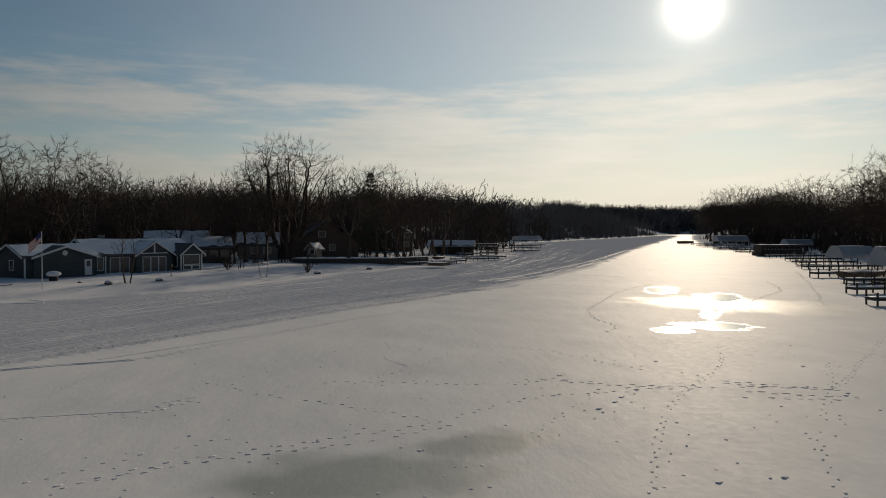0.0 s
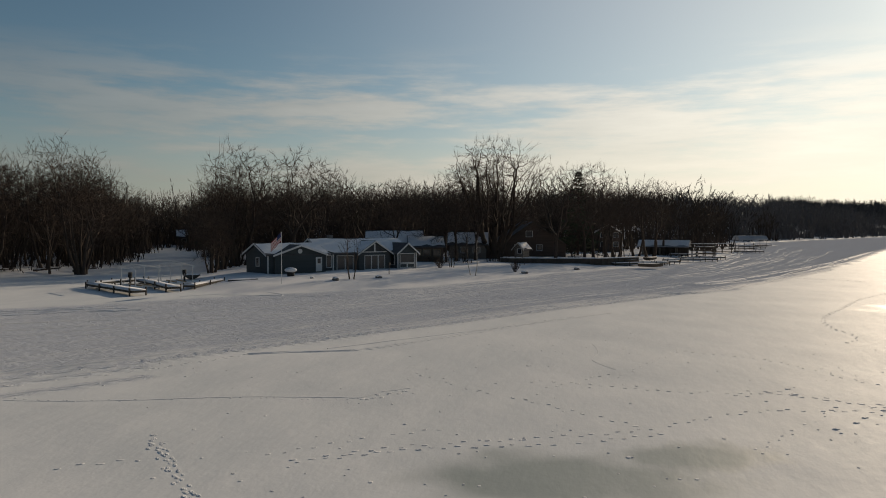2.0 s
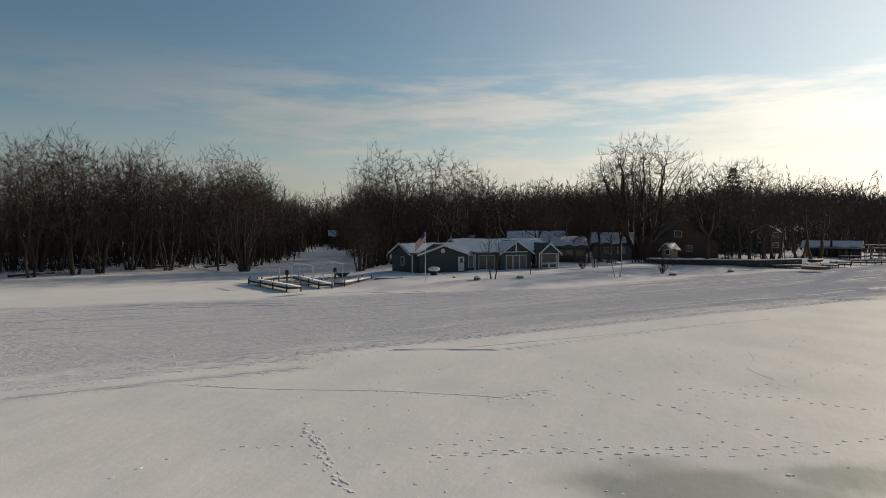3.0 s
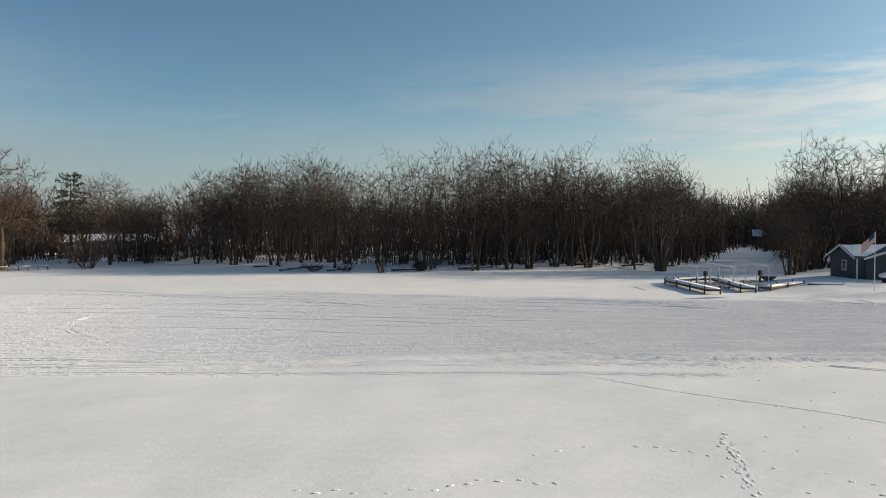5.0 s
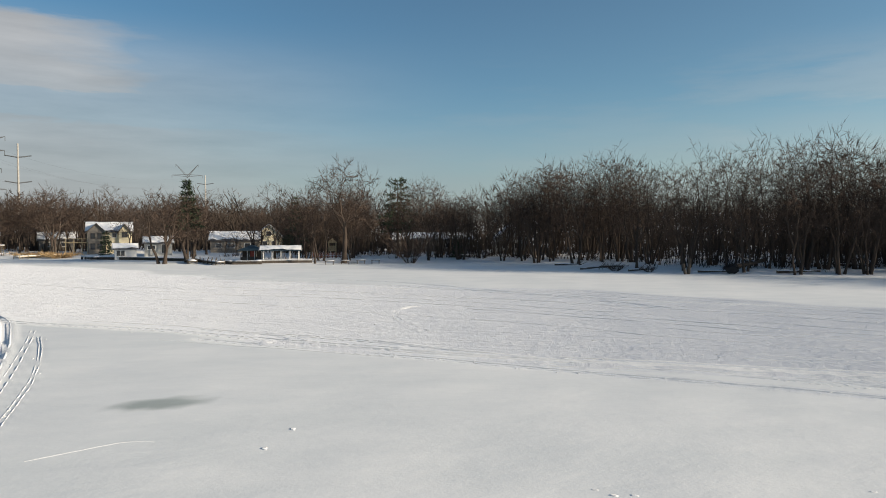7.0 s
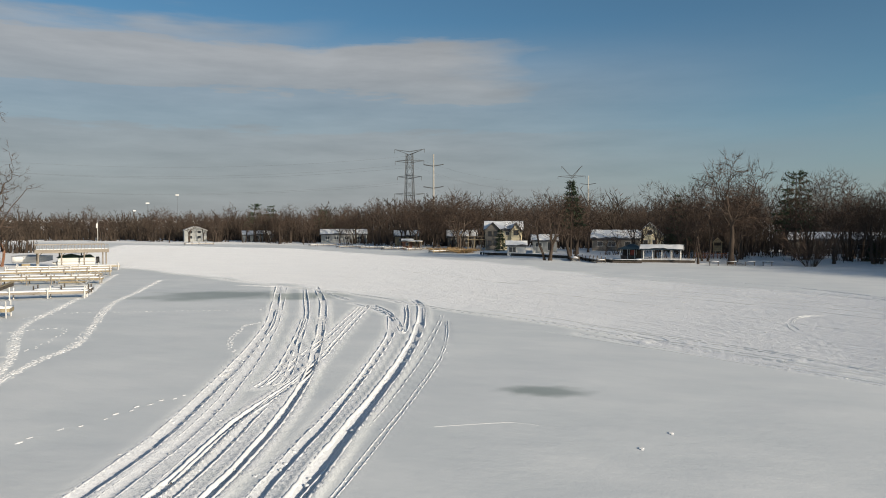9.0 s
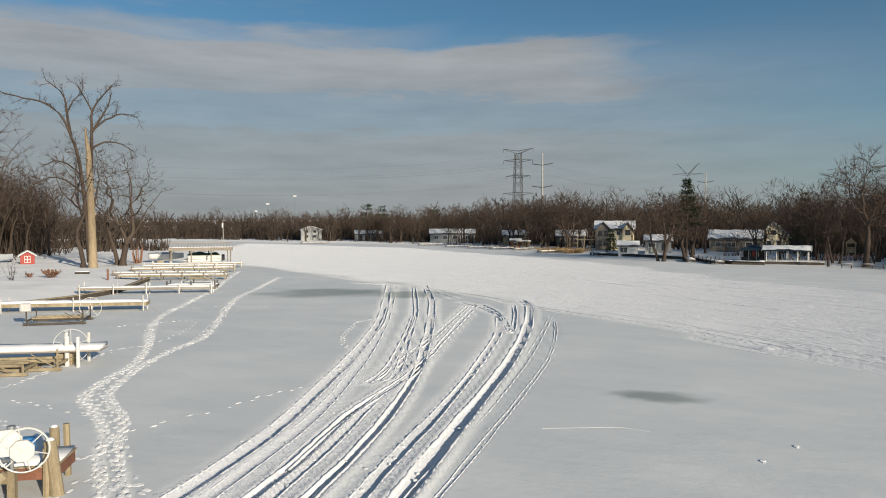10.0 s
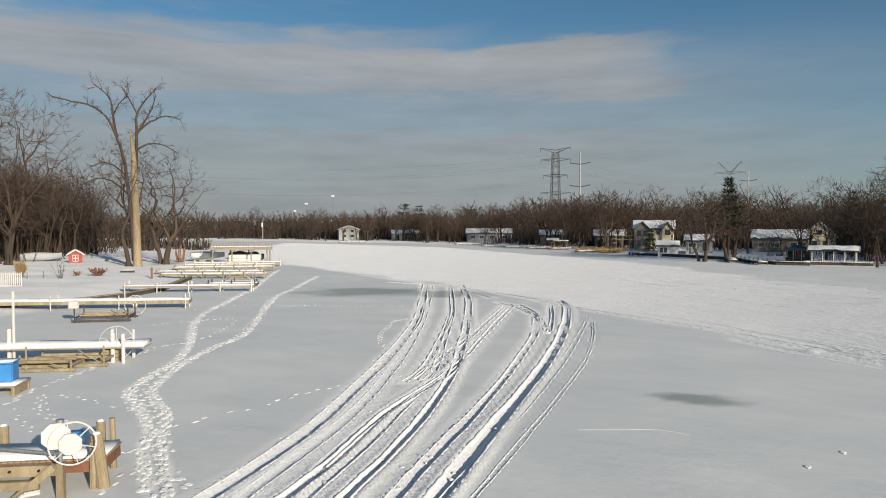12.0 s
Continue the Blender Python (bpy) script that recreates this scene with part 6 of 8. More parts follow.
piling(Vector((-9.12, -18.55, 0)), 1.46, 0.155, lean=(0.16, -0.12))
piling(Vector((-9.80, -20.15, 0)), 1.36, 0.13)
piling(Vector((-8.0, -22.15, 0)), 1.28, 0.14)
lift = thing("boat_lift", pose(-8.02, -18.62, 0, 0, 0, math.degrees(math.atan2(AX[1], AX[0]))), "timber boat lift with a big white wheel beside the dock", "boat lift", "boat lifts")
box_part("post", (-0.09, 0.09, -0.09, 0.09, -0.3, 0.95), WOOD_TAN, lift)
rod_part("mast", (0, 0, 0.3), (0, 0, 2.0), 0.05, STEEL, lift, sides=10)
rod_part("mast_cap", (0, 0, 1.99), (0, 0, 2.06), 0.10, STEEL, lift, sides=12)
FACING = pose(0, 0, 0, 0, 0, 18)
wheel(lift, Matrix.Translation((-0.33, 0.10, 1.46)) @ FACING, 0.55, WHITE, 6)
for dx, dz, rad, off in ((0.06, 1.66, 0.36, 0.30), (-0.30, 1.46, 0.29, 0.25)):
    bm = bmesh.new()
    bmesh.ops.create_cone(bm, cap_ends=True, segments=8, radius1=rad, radius2=rad, depth=0.12, matrix=Matrix.Translation((dx, -off + 0.4, dz)) @ FACING @ pose(0, 0, 0, 90, 0, 0) @ pose(0, 0, 0, 0, 0, 22.5))
    bmesh.ops.bevel(bm, geom=bm.edges[:], offset=0.015, segments=1, affect="EDGES")
    part("winch_cover", bm, WHITE, lift, "white octagonal winch cover")
box_part("side_beam", (0.05, 7.5, -0.10, 0.06, 0.62, 0.90), WOOD_TAN, lift, bevel=0.01)
box_part("side_beam", (0.45, 7.5, 0.10, 0.25, 0.34, 0.56), WOOD_TAN, lift, bevel=0.01)
box_part("brace", (-0.9, 0.9, 0.10, 0.22, -0.09, 0.09), WOOD_TAN, lift, m=Matrix.Translation((0.75, 0.1, 0.35)) @ pose(0, 0, 0, 0, 40, 0))
rod_part("cross_pipe", (0.1, 0.0, 1.18), (2.6, -0.9, 1.18), 0.05, STEEL, lift, sides=8)
for bx in (0.5, 1.2):
    rod_part("bolt", (bx, 0.05, 0.78), (bx, 0.1, 0.78), 0.035, BLACK, lift, sides=8)
for k in range(3):
    rod_part("far_post", (2.6 + k * 2.4, 0.0, -0.3), (2.6 + k * 2.4, 0.0, 1.0), 0.08, WOOD_TAN, lift)
skid = bmesh.new()
pts = [Vector((1.05, 0.9, -0.1)), Vector((0.75, 0.8, 0.25)), Vector((0.55, 0.75, 0.42)), Vector((0.2, 0.7, 0.46))]
for a, b in zip(pts, pts[1:]):
    add_rod(skid, a, b, 0.07, 7)
part("skid_pipe", skid, WHITE, lift)
cooler = thing("cooler", pose(-9.05, -20.0, 0.88, 0, 0, -40), "small blue cooler standing in dock snow", "cooler")
box_part("body", (-0.16, 0.16, -0.12, 0.12, 0, 0.34), BLUE_TUB, cooler, bevel=0.03)
box_part("lid", (-0.17, 0.17, -0.13, 0.13, 0.342, 0.40), BLUE_TUB, cooler, bevel=0.015)

# --- blue tub on its stand, with a tall pole
stand = thing("platform", pose(-11.62, -32.46, 0, 0, 0, -45), "small timber platform with snow and dark skirts", "platform")
box_part("deck", (-0.9, 0.9, -0.75, 0.75, 0.38, 0.46), WOOD_TAN, stand)
for sx in (-0.8, 0.8):
    for sy in (-0.65, 0.65):
        rod_part("leg", (sx, sy, -0.2), (sx, sy, 0.4), 0.08, WOOD_TAN, stand)
    box_part("skirt", (sx - 0.03, sx + 0.03, -0.6, 0.6, 0.05, 0.37), WOOD_TAN, stand)
snow_slab("snow_layer", -0.88, 0.88, -0.73, 0.73, 0.462, 0.08, stand, seed=3)
tub = thing("storage_tub", pose(-11.62, -32.41, 0.545, 0, 0, -38) @ Matrix.Scale(0.84, 4), "bright blue plastic storage tub on the platform", "tub")
bm = bmesh.new()
add_box(bm, -0.7, 0.7, -0.5, 0.5, 0.0, 0.92)
bmesh.ops.bevel(bm, geom=bm.edges[:], offset=0.06, segments=2, affect="EDGES")
part("body", bm, BLUE_TUB, tub)
bm = bmesh.new()
for i in range(5):
    add_box(bm, -0.62 + i * 0.31 - 0.03, -0.62 + i * 0.31 + 0.03, -0.53, -0.49, 0.1, 0.85)
part("rib", bm, BLUE_TUB, tub)
box_part("lid", (-0.74, 0.74, -0.54, 0.54, 0.9, 0.99), BLUE_TUB, tub, bevel=0.02)
snow_slab("snow_layer", -0.7, 0.7, -0.5, 0.5, 0.992, 0.06, tub, seed=4)
pole = thing("pole", pose(-14.6, -38.9, 0), "tall thin pale pole standing in the ice", "pole")
rod_part("shaft", (0, 0, -0.3), (0, 0, 3.7), 0.07, WHITE, pole, sides=8)

# --- the long white dock with its lift, and those behind it
dock((-19.4, -34.6), (-9.5, -44.5), 1.5, 0.85, "long white-sided floating dock heaped with snow", 9.0, 0.72, WHITE, WHITE, 0.22, post_r=0.09, fascia=0.06, seed=11, beam=WOOD_GREY, inset=1.0)
for px, py, h in ((-17.9, -35.4, 1.45), (-18.5, -36.6, 1.55), (-15.2, -40.6, 1.7), (-14.5, -39.2, 1.7)):
    post = thing("dock_post", pose(px, py, 0), "white capped dock post", "post", "white dock posts")
    rod_part("shaft", (0, 0, -0.2), (0, 0, h), 0.11, WHITE, post, sides=10)
    rod_part("cap", (0, 0, h), (0, 0, h + 0.06), 0.13, SNOW, post, sides=10, rad2=0.06)
crib = thing("crib", pose(-18.2, -36.0, 0, 0, 0, 45), "stacked tan timber crib under the dock end", "crib")
for k in range(3):
    box_part("timber", (-0.5, 0.5, -0.35 + 0.06 * k, -0.15 + 0.06 * k, 0.02 + 0.2 * k, 0.2 + 0.2 * k), WOOD_TAN, crib)
    box_part("timber", (-0.5, 0.5, 0.2, 0.4, 0.02 + 0.2 * k, 0.2 + 0.2 * k), WOOD_TAN, crib)
boat_lift(-16.3, -36.3, -45, 3.6, 1.8, "weathered steel boat lift with a white wheel", 1.1, WOOD_TAN, 0.85, wheel_at=0)
boat_lift(-14.9, -36.1, -45, 3.0, 1.6, "low timber boat lift standing on the ice", 0.6, WOOD_TAN, 0)
boat_lift(-25.6, -51.6, -40, 3.6, 2.4, "small steel boat lift with red and white wheel", 1.1, WOOD_DARK, 0.75)
reel = thing("winch_box", pose(-23.3, -51.6, 1.05, 0, 0, -30), "white and red winch box on a lift post", "winch")
box_part("body", (-0.35, 0.35, -0.2, 0.2, 0, 0.6), WHITE, reel, bevel=0.08)
box_part("badge", (-0.34, -0.05, -0.24, -0.195, 0.05, 0.4), RED_BOAT, reel)
dock((-34.1, -53.9), (-18.5, -69.5), 1.4, 0.72, "long snow-topped timber dock with pale posts", 5.2, 0.6, WOOD_TAN, WHITE, 0.2, post_r=0.05, fascia=0.22, seed=12)
dock((-46.8, -61.9), (-37.5, -71.5), 1.2, 0.7, SHADY, 3.0, 0.5, WOOD_GREY, WHITE, 0.14, seed=13)
dock((-50.4, -66.0), (-46.5, -70.0), 1.6, 0.5, "low snow-topped platform at the end of a dock", 2.0, 0.5, WOOD_DARK, WOOD_DARK, 0.12, seed=14)
dock((-59.5, -76.0), (-50.0, -86.0), 1.2, 0.7, SHADY, 2.6, 0.4, WOOD_TAN, WOOD_GREY, 0.14, seed=15)
dock((-62.0, -80.0), (-52.0, -90.5), 1.2, 0.75, SHADY, 2.6, 0.4, WOOD_GREY, WOOD_GREY, 0.14, seed=16)
dock((-70.0, -87.5), (-58.5, -97.0), 1.3, 0.75, SHADY, 2.6, 0.4, WOOD_TAN, WOOD_GREY, 0.14, seed=17)
dock((-74.5, -93.0), (-63.5, -102.0), 1.3, 0.75, SHADY, 2.6, 0.4, WOOD_GREY, WHITE, 0.14, seed=18)
dock((-79.5, -97.5), (-68.0, -106.5), 1.4, 0.75, SHADY, 2.6, 0.5, WOOD_TAN, WHITE, 0.14, seed=19)
boat_lift(-55.0, -75.5, -45, 3.2, 2.4, "steel boat lift standing on the ice", 1.0, STEEL, 0.5)
boat_lift(-65.5, -86.0, -45, 3.2, 2.6, "steel boat lift standing on the ice", 1.1, STEEL, 0)

# --- seawall along the bank
wall_line = [(-16.5, -61.8), (-24.4, -65.3), (-30.2, -64.9), (-35.0, -66.4), (-41.4, -70.6), (-52.0, -82.0)]
seawall = thing("seawall", Matrix(), "low rusty-brown sheet seawall capped with snow", "seawall", kind="structure")
for a, b in zip(wall_line, wall_line[1:]):
    m, ln = line_pose(a, b)
    box_part("wall_panel", (0, ln, -0.1, 0.1, -0.3, 0.42), WOOD_DARK, seawall, m=m)
    box_part("cap_board", (0, ln, -0.2, 0.2, 0.423, 0.5), WOOD_TAN, seawall, m=m)

# --- the lift house with a roof deck and a covered pontoon boat
lh = thing("boathouse", pose(-72.0, -107.5, 0, 0, 0, 148.5), "open boat shelter with a railed roof deck on white posts", "boathouse")
for i in range(4):
    for yy in (0.2, 4.6):
        rod_part("post", (0.3 + i * 3.3, yy, -0.3), (0.3 + i * 3.3, yy, 3.1), 0.11, WOOD_GREY, lh, sides=8)
box_part("roof_deck", (-0.2, 10.6, -0.2, 5.0, 3.1, 3.28), WOOD_GREY, lh)
for yy in (-0.1, 4.9):
    box_part("fascia", (-0.2, 10.6, yy - 0.06, yy + 0.06, 2.72, 3.09), WOOD_GREY, lh)
    box_part("rail", (-0.1, 10.5, yy - 0.04, yy + 0.04, 4.02, 4.1), WOOD_GREY, lh)
    for i in range(22):
        box_part("baluster", (i * 0.5 - 0.04, i * 0.5, yy - 0.03, yy + 0.03, 3.29, 4.02), WOOD_GREY, lh)
snow_slab("snow_layer", 0, 10.4, 0.1, 4.7, 3.285, 0.14, lh, seed=21)
for i in range(3):
    rod_part("knee_brace", (0.3 + i * 3.3, 0.2, 2.2), (1.1 + i * 3.3, 0.2, 3.0), 0.06, WOOD_GREY, lh)
pont = thing("pontoon_boat", pose(-76.0, -108.0, 0.55, 0, 0, 148.5), "pale pontoon boat under a dark green cover", "boat", "boats")
for yy in (0.4, 2.0):
    bm = bmesh.new()
    add_rod(bm, (0, yy, 0.3), (5.6, yy, 0.3), 0.3, 10)
    add_rod(bm, (-0.7, yy, 0.4), (0, yy, 0.3), 0.06, 10, 0.3)
    part("pontoon", bm, WHITE, pont)
box_part("deck", (0, 5.8, 0.1, 2.3, 0.62, 0.72), STEEL, pont)
box_part("side_rail", (0.1, 5.6, 0.12, 0.2, 0.72, 1.3), WHITE, pont)
bm = bmesh.new()
prism(bm, [(0.0, 1.25), (5.6, 1.25), (5.0, 1.75), (3.6, 1.55), (2.2, 1.9), (0.5, 1.6)], 0.05, 2.35)
part("cover", bm, GREEN_CANVAS, pont)
box_part("outboard_motor", (5.9, 6.4, 0.9, 1.4, 0.2, 1.35), BLACK, pont, bevel=0.08)
shed = plain_house("shed", pose(-54.6, -122.4, 0.95, 0, 0, 156) @ Matrix.Scale(0.74, 4), 2.8, 3.0, 1.75, 2.65, BARN_RED, "little red garden shed with white trim and a snowy roof", "y", (), trim=WHITE_TRIM)
for dx in (0.8, 1.4):
    leaf = box_part("door", (dx - 0.0, dx + 0.58, -0.06, -0.01, 0.05, 1.55), WHITE_TRIM, shed)
    box_part("door_panel", (dx + 0.08, dx + 0.5, -0.075, -0.055, 0.15, 0.7), BARN_RED, leaf)
    box_part("door_panel", (dx + 0.08, dx + 0.5, -0.075, -0.055, 0.85, 1.45), BARN_RED, leaf)
fence = thing("fence", pose(-31.0, -80.2, 0.35, 0, 0, -50), "white picket deck fence beside the bank", "fence")
for i in range(24):
    box_part("picket", (i * 0.2, i * 0.2 + 0.12, -0.02, 0.02, 0.05, 1.75), WHITE, fence)
for z in (0.3, 1.5):
    box_part("rail", (0, 4.8, 0.02, 0.07, z, z + 0.1), WHITE, fence)
box_part("deck_edge", (-0.1, 5, -0.3, 1.5, -0.25, 0.03), WOOD_GREY, fence)
stub = thing("marker_post", pose(-47.6, -83.9, 0.5), "short rusty red marker post in the snow", "post")
rod_part("shaft", (0, 0, -0.3), (0, 0, 1.2), 0.12, WOOD_RED, stub, sides=9)
rail_fence = thing("fence", pose(-37.5, -90.8, 0.55, 0, 0, -170), "low wire garden fence on thin posts", "fence")
for i in range(6):
    rod_part("fence_post", (i * 2.0 - 6, 0, -0.2), (i * 2.0 - 6, 0, 0.95), 0.03, WOOD_DARK, rail_fence)
for z in (0.4, 0.85):
    rod_part("wire", (-6, 0, z), (4, 0, z), 0.008, STEEL, rail_fence, sides=4)
logp = thing("log", pose(-49.5, -93.5, 0.62, 0, 0, -35), "dark log with a cap of snow", "log")
rod_part("stem", (-0.9, 0, 0.12), (0.9, 0, 0.15), 0.17, WOOD_DARK, logp, sides=9)
snow_slab("snow_layer", -0.85, 0.85, -0.15, 0.15, 0.26, 0.12, logp, seed=5)
crate = thing("crate", pose(-70.6, -109.0, 0.45, 0, 0, 150), "tan wooden crate beside the boat shelter", "crate")
box_part("body", (0, 1.2, 0, 0.7, 0, 0.6), WOOD_TAN, crate, bevel=0.03)
boat2 = hull("boat", pose(-73.5, -116.0, 0.9, 0, 0, 150), 6.0, 2.1, 1.1, WHITE_TRIM, "covered boat stored on the snowy bank", True, CANVAS)
shedw = hull("boat", pose(-50.5, -131.5, 0.9, 0, 0, 165), 6.5, 2.0, 1.2, CANVAS, "boat wrapped in white under an arched cover", True, WHITE)

# --- docks and canopies on the sunny east bank
for k, (a, b, deck, seed) in enumerate([((40.4, 66.2), (54.0, 66.5), 0.75, 31), ((45.6, 78.4), (59.5, 80.5), 0.75, 32), ((53.2, 92.0), (66.0, 95.0), 0.8, 33), ((55.8, 105.6), (74.0, 110.5), 0.8, 34), ((66.0, 128.0), (82.0, 131.5), 0.7, 35),
                                        ((74.0, 146.0), (88.0, 149.5), 0.7, 36), ((80.0, 163.0), (94.0, 166.0), 0.7, 37), ((84.0, 182.0), (101.0, 185.5), 0.7, 38), ((94.0, 214.0), (112.0, 217.0), 0.7, 39), ((99.0, 238.0), (118.0, 241.0), 0.7, 40),
                                        ((103.0, 262.0), (124.0, 266.0), 0.7, 41), ((111.0, 296.0), (131.0, 300.0), 0.7, 42), ((119.0, 335.0), (140.0, 339.0), 0.7, 43)]):
    dock(a, b, 1.5, deck, "dark weathered dock on posts over the ice", 3.2, 0.75, WOOD_DARK, WOOD_DARK, 0.1, fascia=0.2, post_r=0.1, seed=seed, group="east bank docks")
boat_lift(65.5, 112.5, 15, 5.6, 3.0, "boat lift under a blue-grey vinyl canopy", 1.6, WOOD_DARK, 0, 3.3, CANVAS, 1.3, group="canopied lifts")
boat_lift(60.3, 91.5, 12, 7.0, 3.2, "boat lift under a broad blue-grey vinyl canopy", 1.6, WOOD_DARK, 0, 3.1, CANVAS, 1.9, group="canopied lifts")
boat_lift(110.0, 268.0, 10, 12.0, 4.0, "long boat lift under a pale grey canopy", 1.6, WOOD_DARK, 0, 3.4, CANVAS, 1.7, group="canopied lifts")
boat_lift(112.0, 222.0, 10, 8.0, 3.4, "boat lift under a pale snowy canopy", 1.6, WOOD_DARK, 0, 3.0, CANVAS, 1.3, group="canopied lifts")
for x, y in ((50.2, 73.0), (62.5, 100.0), (72.0, 137.0), (80.0, 155.0), (88.0, 174.0), (97.0, 226.0), (105.0, 250.0), (117.0, 316.0)):
    boat_lift(x, y, 12, 4.2, 2.6, "bare steel boat lift between the docks", 1.5, WOOD_DARK, 0.55, group="east bank lifts")
hull("boat", pose(55.0, 96.6, 0.6, 0, 0, 14), 7.5, 2.2, 0.8, WOOD_DARK, "long dark boat with snow on its lift", True, CANVAS)
party = thing("houseboat", pose(88.8, 195.0, 0.0, 0, 0, 8), "long dark red houseboat with a row of small white lamps", "boat", "boats")
box_part("hull", (-0.5, 13.0, -0.3, 4.2, 0.05, 0.9), WOOD_DARK, party, bevel=0.1)
box_part("cabin", (0, 12.4, 0.2, 3.8, 0.9, 2.9), BROWN, party, bevel=0.05)
box_part("roof", (-0.4, 12.8, -0.1, 4.1, 2.9, 3.1), WOOD_DARK, party)
snow_slab("snow_layer", -0.2, 12.6, 0.0, 4.0, 3.105, 0.1, party, seed=8)
for i in range(11):
    box_part("port_light", (1.0 + i * 1.0, 1.25 + i * 1.0, 0.14, 0.2, 1.75, 2.0), WHITE, party)
for i in range(6):
    window(party, face(1.6 + i * 1.9, 0.19, 2.35), 1.0, 0.5, fw=0.05, frame_mat=WOOD_DARK)
hull("boat", pose(118.0, 352.0, 0.3, 0, 0, 8), 8.5, 2.6, 1.3, WOOD_DARK, "dark covered boat drawn up at the last dock", True, GREEN_CANVAS)

# --- the little harbour beside the bungalow
PD = "snow-topped dock with dark posts by the bungalow"
dock((-62.4, 66.0), (-50.8, 59.9), 1.5, 0.55, PD, 3.6, 0.3, WOOD_DARK, WOOD_DARK, 0.16, post_r=0.09, seed=51)
dock((-61.5, 73.0), (-50.3, 64.8), 1.4, 0.55, PD, 3.6, 0.3, WOOD_DARK, WOOD_DARK, 0.16, post_r=0.09, seed=52)
dock((-63.4, 66.6), (-62.4, 74.0), 1.3, 0.55, PD, 3.6, 0.3, WOOD_DARK, WOOD_DARK, 0.16, seed=53)
dock((-50.5, 67.5), (-52.5, 76.5), 1.2, 0.5, PD, 3.6, 0.3, WOOD_DARK, WOOD_DARK, 0.18, seed=54)
boat_lift(-56.8, 67.2, -30, 4.4, 2.6, "boat lift with a bare steel canopy frame", 1.6, WHITE_TRIM, 0, 2.3, frame_only=True, canopy_h=0.5, group="framed lifts")
boat_lift(-56.5, 73.2, -35, 4.2, 2.6, "boat lift with a bare steel canopy frame", 1.6, WHITE_TRIM, 0, 2.3, frame_only=True, canopy_h=0.5, group="framed lifts")
for px, py in ((-60.5, 69.9), (-57.8, 76.5)):
    mot = thing("outboard_motor", pose(px, py, 0.5), "dark covered outboard motor above the dock", "motor", "motors")
    box_part("cowl", (-0.22, 0.22, -0.2, 0.2, 0.5, 1.15), BLACK, mot, bevel=0.07)
    box_part("leg", (-0.08, 0.08, -0.1, 0.1, -0.4, 0.52), BLACK, mot)
hull("rowing_boat", pose(-50.6, 75.4, 0.12, 0, 0, 30), 3.6, 1.4, 0.5, WOOD_DARK, "dark upturned-bow rowing boat heaped with snow")
hull("paddle_boat", pose(-60.5, 82.0, 0.1, 0, 0, -60), 3.4, 1.8, 0.6, WOOD_DARK, "small dark boat piled with snow on the ice")
fp = thing("flagpole", pose(-42.0, 73.4, 0.55), "thin pale flagpole flying a striped flag", "flagpole")
rod_part("pole", (0, 0, -0.4), (0, 0, 6.0), 0.045, WHITE_TRIM, fp, sides=8, rad2=0.03)
FT = pose(0, 0, 0, 0, 0, 190)


def cloth(name, u0, u1, v0, v1, mat, lift_=0.0):
    bm = bmesh.new()
    rows = []
    for i in range(9):
        u = u0 + (u1 - u0) * i / 8
        row = []
        for v in (v0, v1):
            sag = -0.75 * u
            row.append(bm.verts.new((0.05 + 0.72 * u, 0.12 * math.sin(u * 5.0) + lift_, 4.9 + v + sag)))
        rows.append(row)
    for a, b in zip(rows, rows[1:]):
        bm.faces.new((a[0], b[0], b[1], a[1]))
    ext = bmesh.ops.extrude_face_region(bm, geom=bm.faces[:])
    bmesh.ops.translate(bm, vec=(0, 0.015, 0), verts=[v for v in ext["geom"] if isinstance(v, bmesh.types.BMVert)])
    bmesh.ops.recalc_face_normals(bm, faces=bm.faces[:])
    bmesh.ops.transform(bm, matrix=FT, verts=bm.verts[:])
    return part(name, bm, mat, fp)


for i in range(13):
    cloth("stripe", 0, 1.7, i * 0.08, i * 0.08 + 0.08, FLAG_RED if i % 2 == 0 else FLAG_WHITE)
cloth("canton", 0, 0.7, 0.48, 1.04, FLAG_BLUE, 0.03)
cloth("canton", 0, 0.7, 0.48, 1.04, FLAG_BLUE, -0.03)
grill = thing("covered_table", pose(-46.8, 84.2, 0.62), "dark round table with a thick cap of snow", "table")
rod_part("top", (0, 0, 0.65), (0, 0, 0.75), 0.75, BLACK, grill, sides=16)
rod_part("pedestal", (0, 0, -0.2), (0, 0, 0.66), 0.5, BLACK, grill, sides=12)
bm = bmesh.new()
bmesh.ops.create_icosphere(bm, subdivisions=2, radius=0.85, matrix=Matrix.Translation((0, 0, 0.76)) @ Matrix.Diagonal((1, 1, 0.42, 1)))
part("snow_layer", bm, SNOW, grill)


def boulder(x, y, size, label="dark stone with a cap of snow on the lawn", seed=1, lift_=0.0):
    ob = thing("boulder", pose(x, y, ground_z(x, y) + lift_, 0, 0, seed * 40), label, "stone", "lawn stones")
    r = random.Random(seed)
    for nm, mat, sc, dz in (("stone", STONE, (1, 0.75, 0.6), 0.15), ("snow_layer", SNOW, (0.9, 0.68, 0.35), 0.42)):
        bm = bmesh.new()
        bmesh.ops.create_icosphere(bm, subdivisions=2, radius=size)
        for v in bm.verts:
            v.co *= r.uniform(0.88, 1.1)
        bmesh.ops.transform(bm, matrix=Matrix.Translation((0, 0, dz * size)) @ Matrix.Diagonal((*sc, 1)), verts=bm.verts[:])
        part(nm, bm, mat, ob)
    return ob


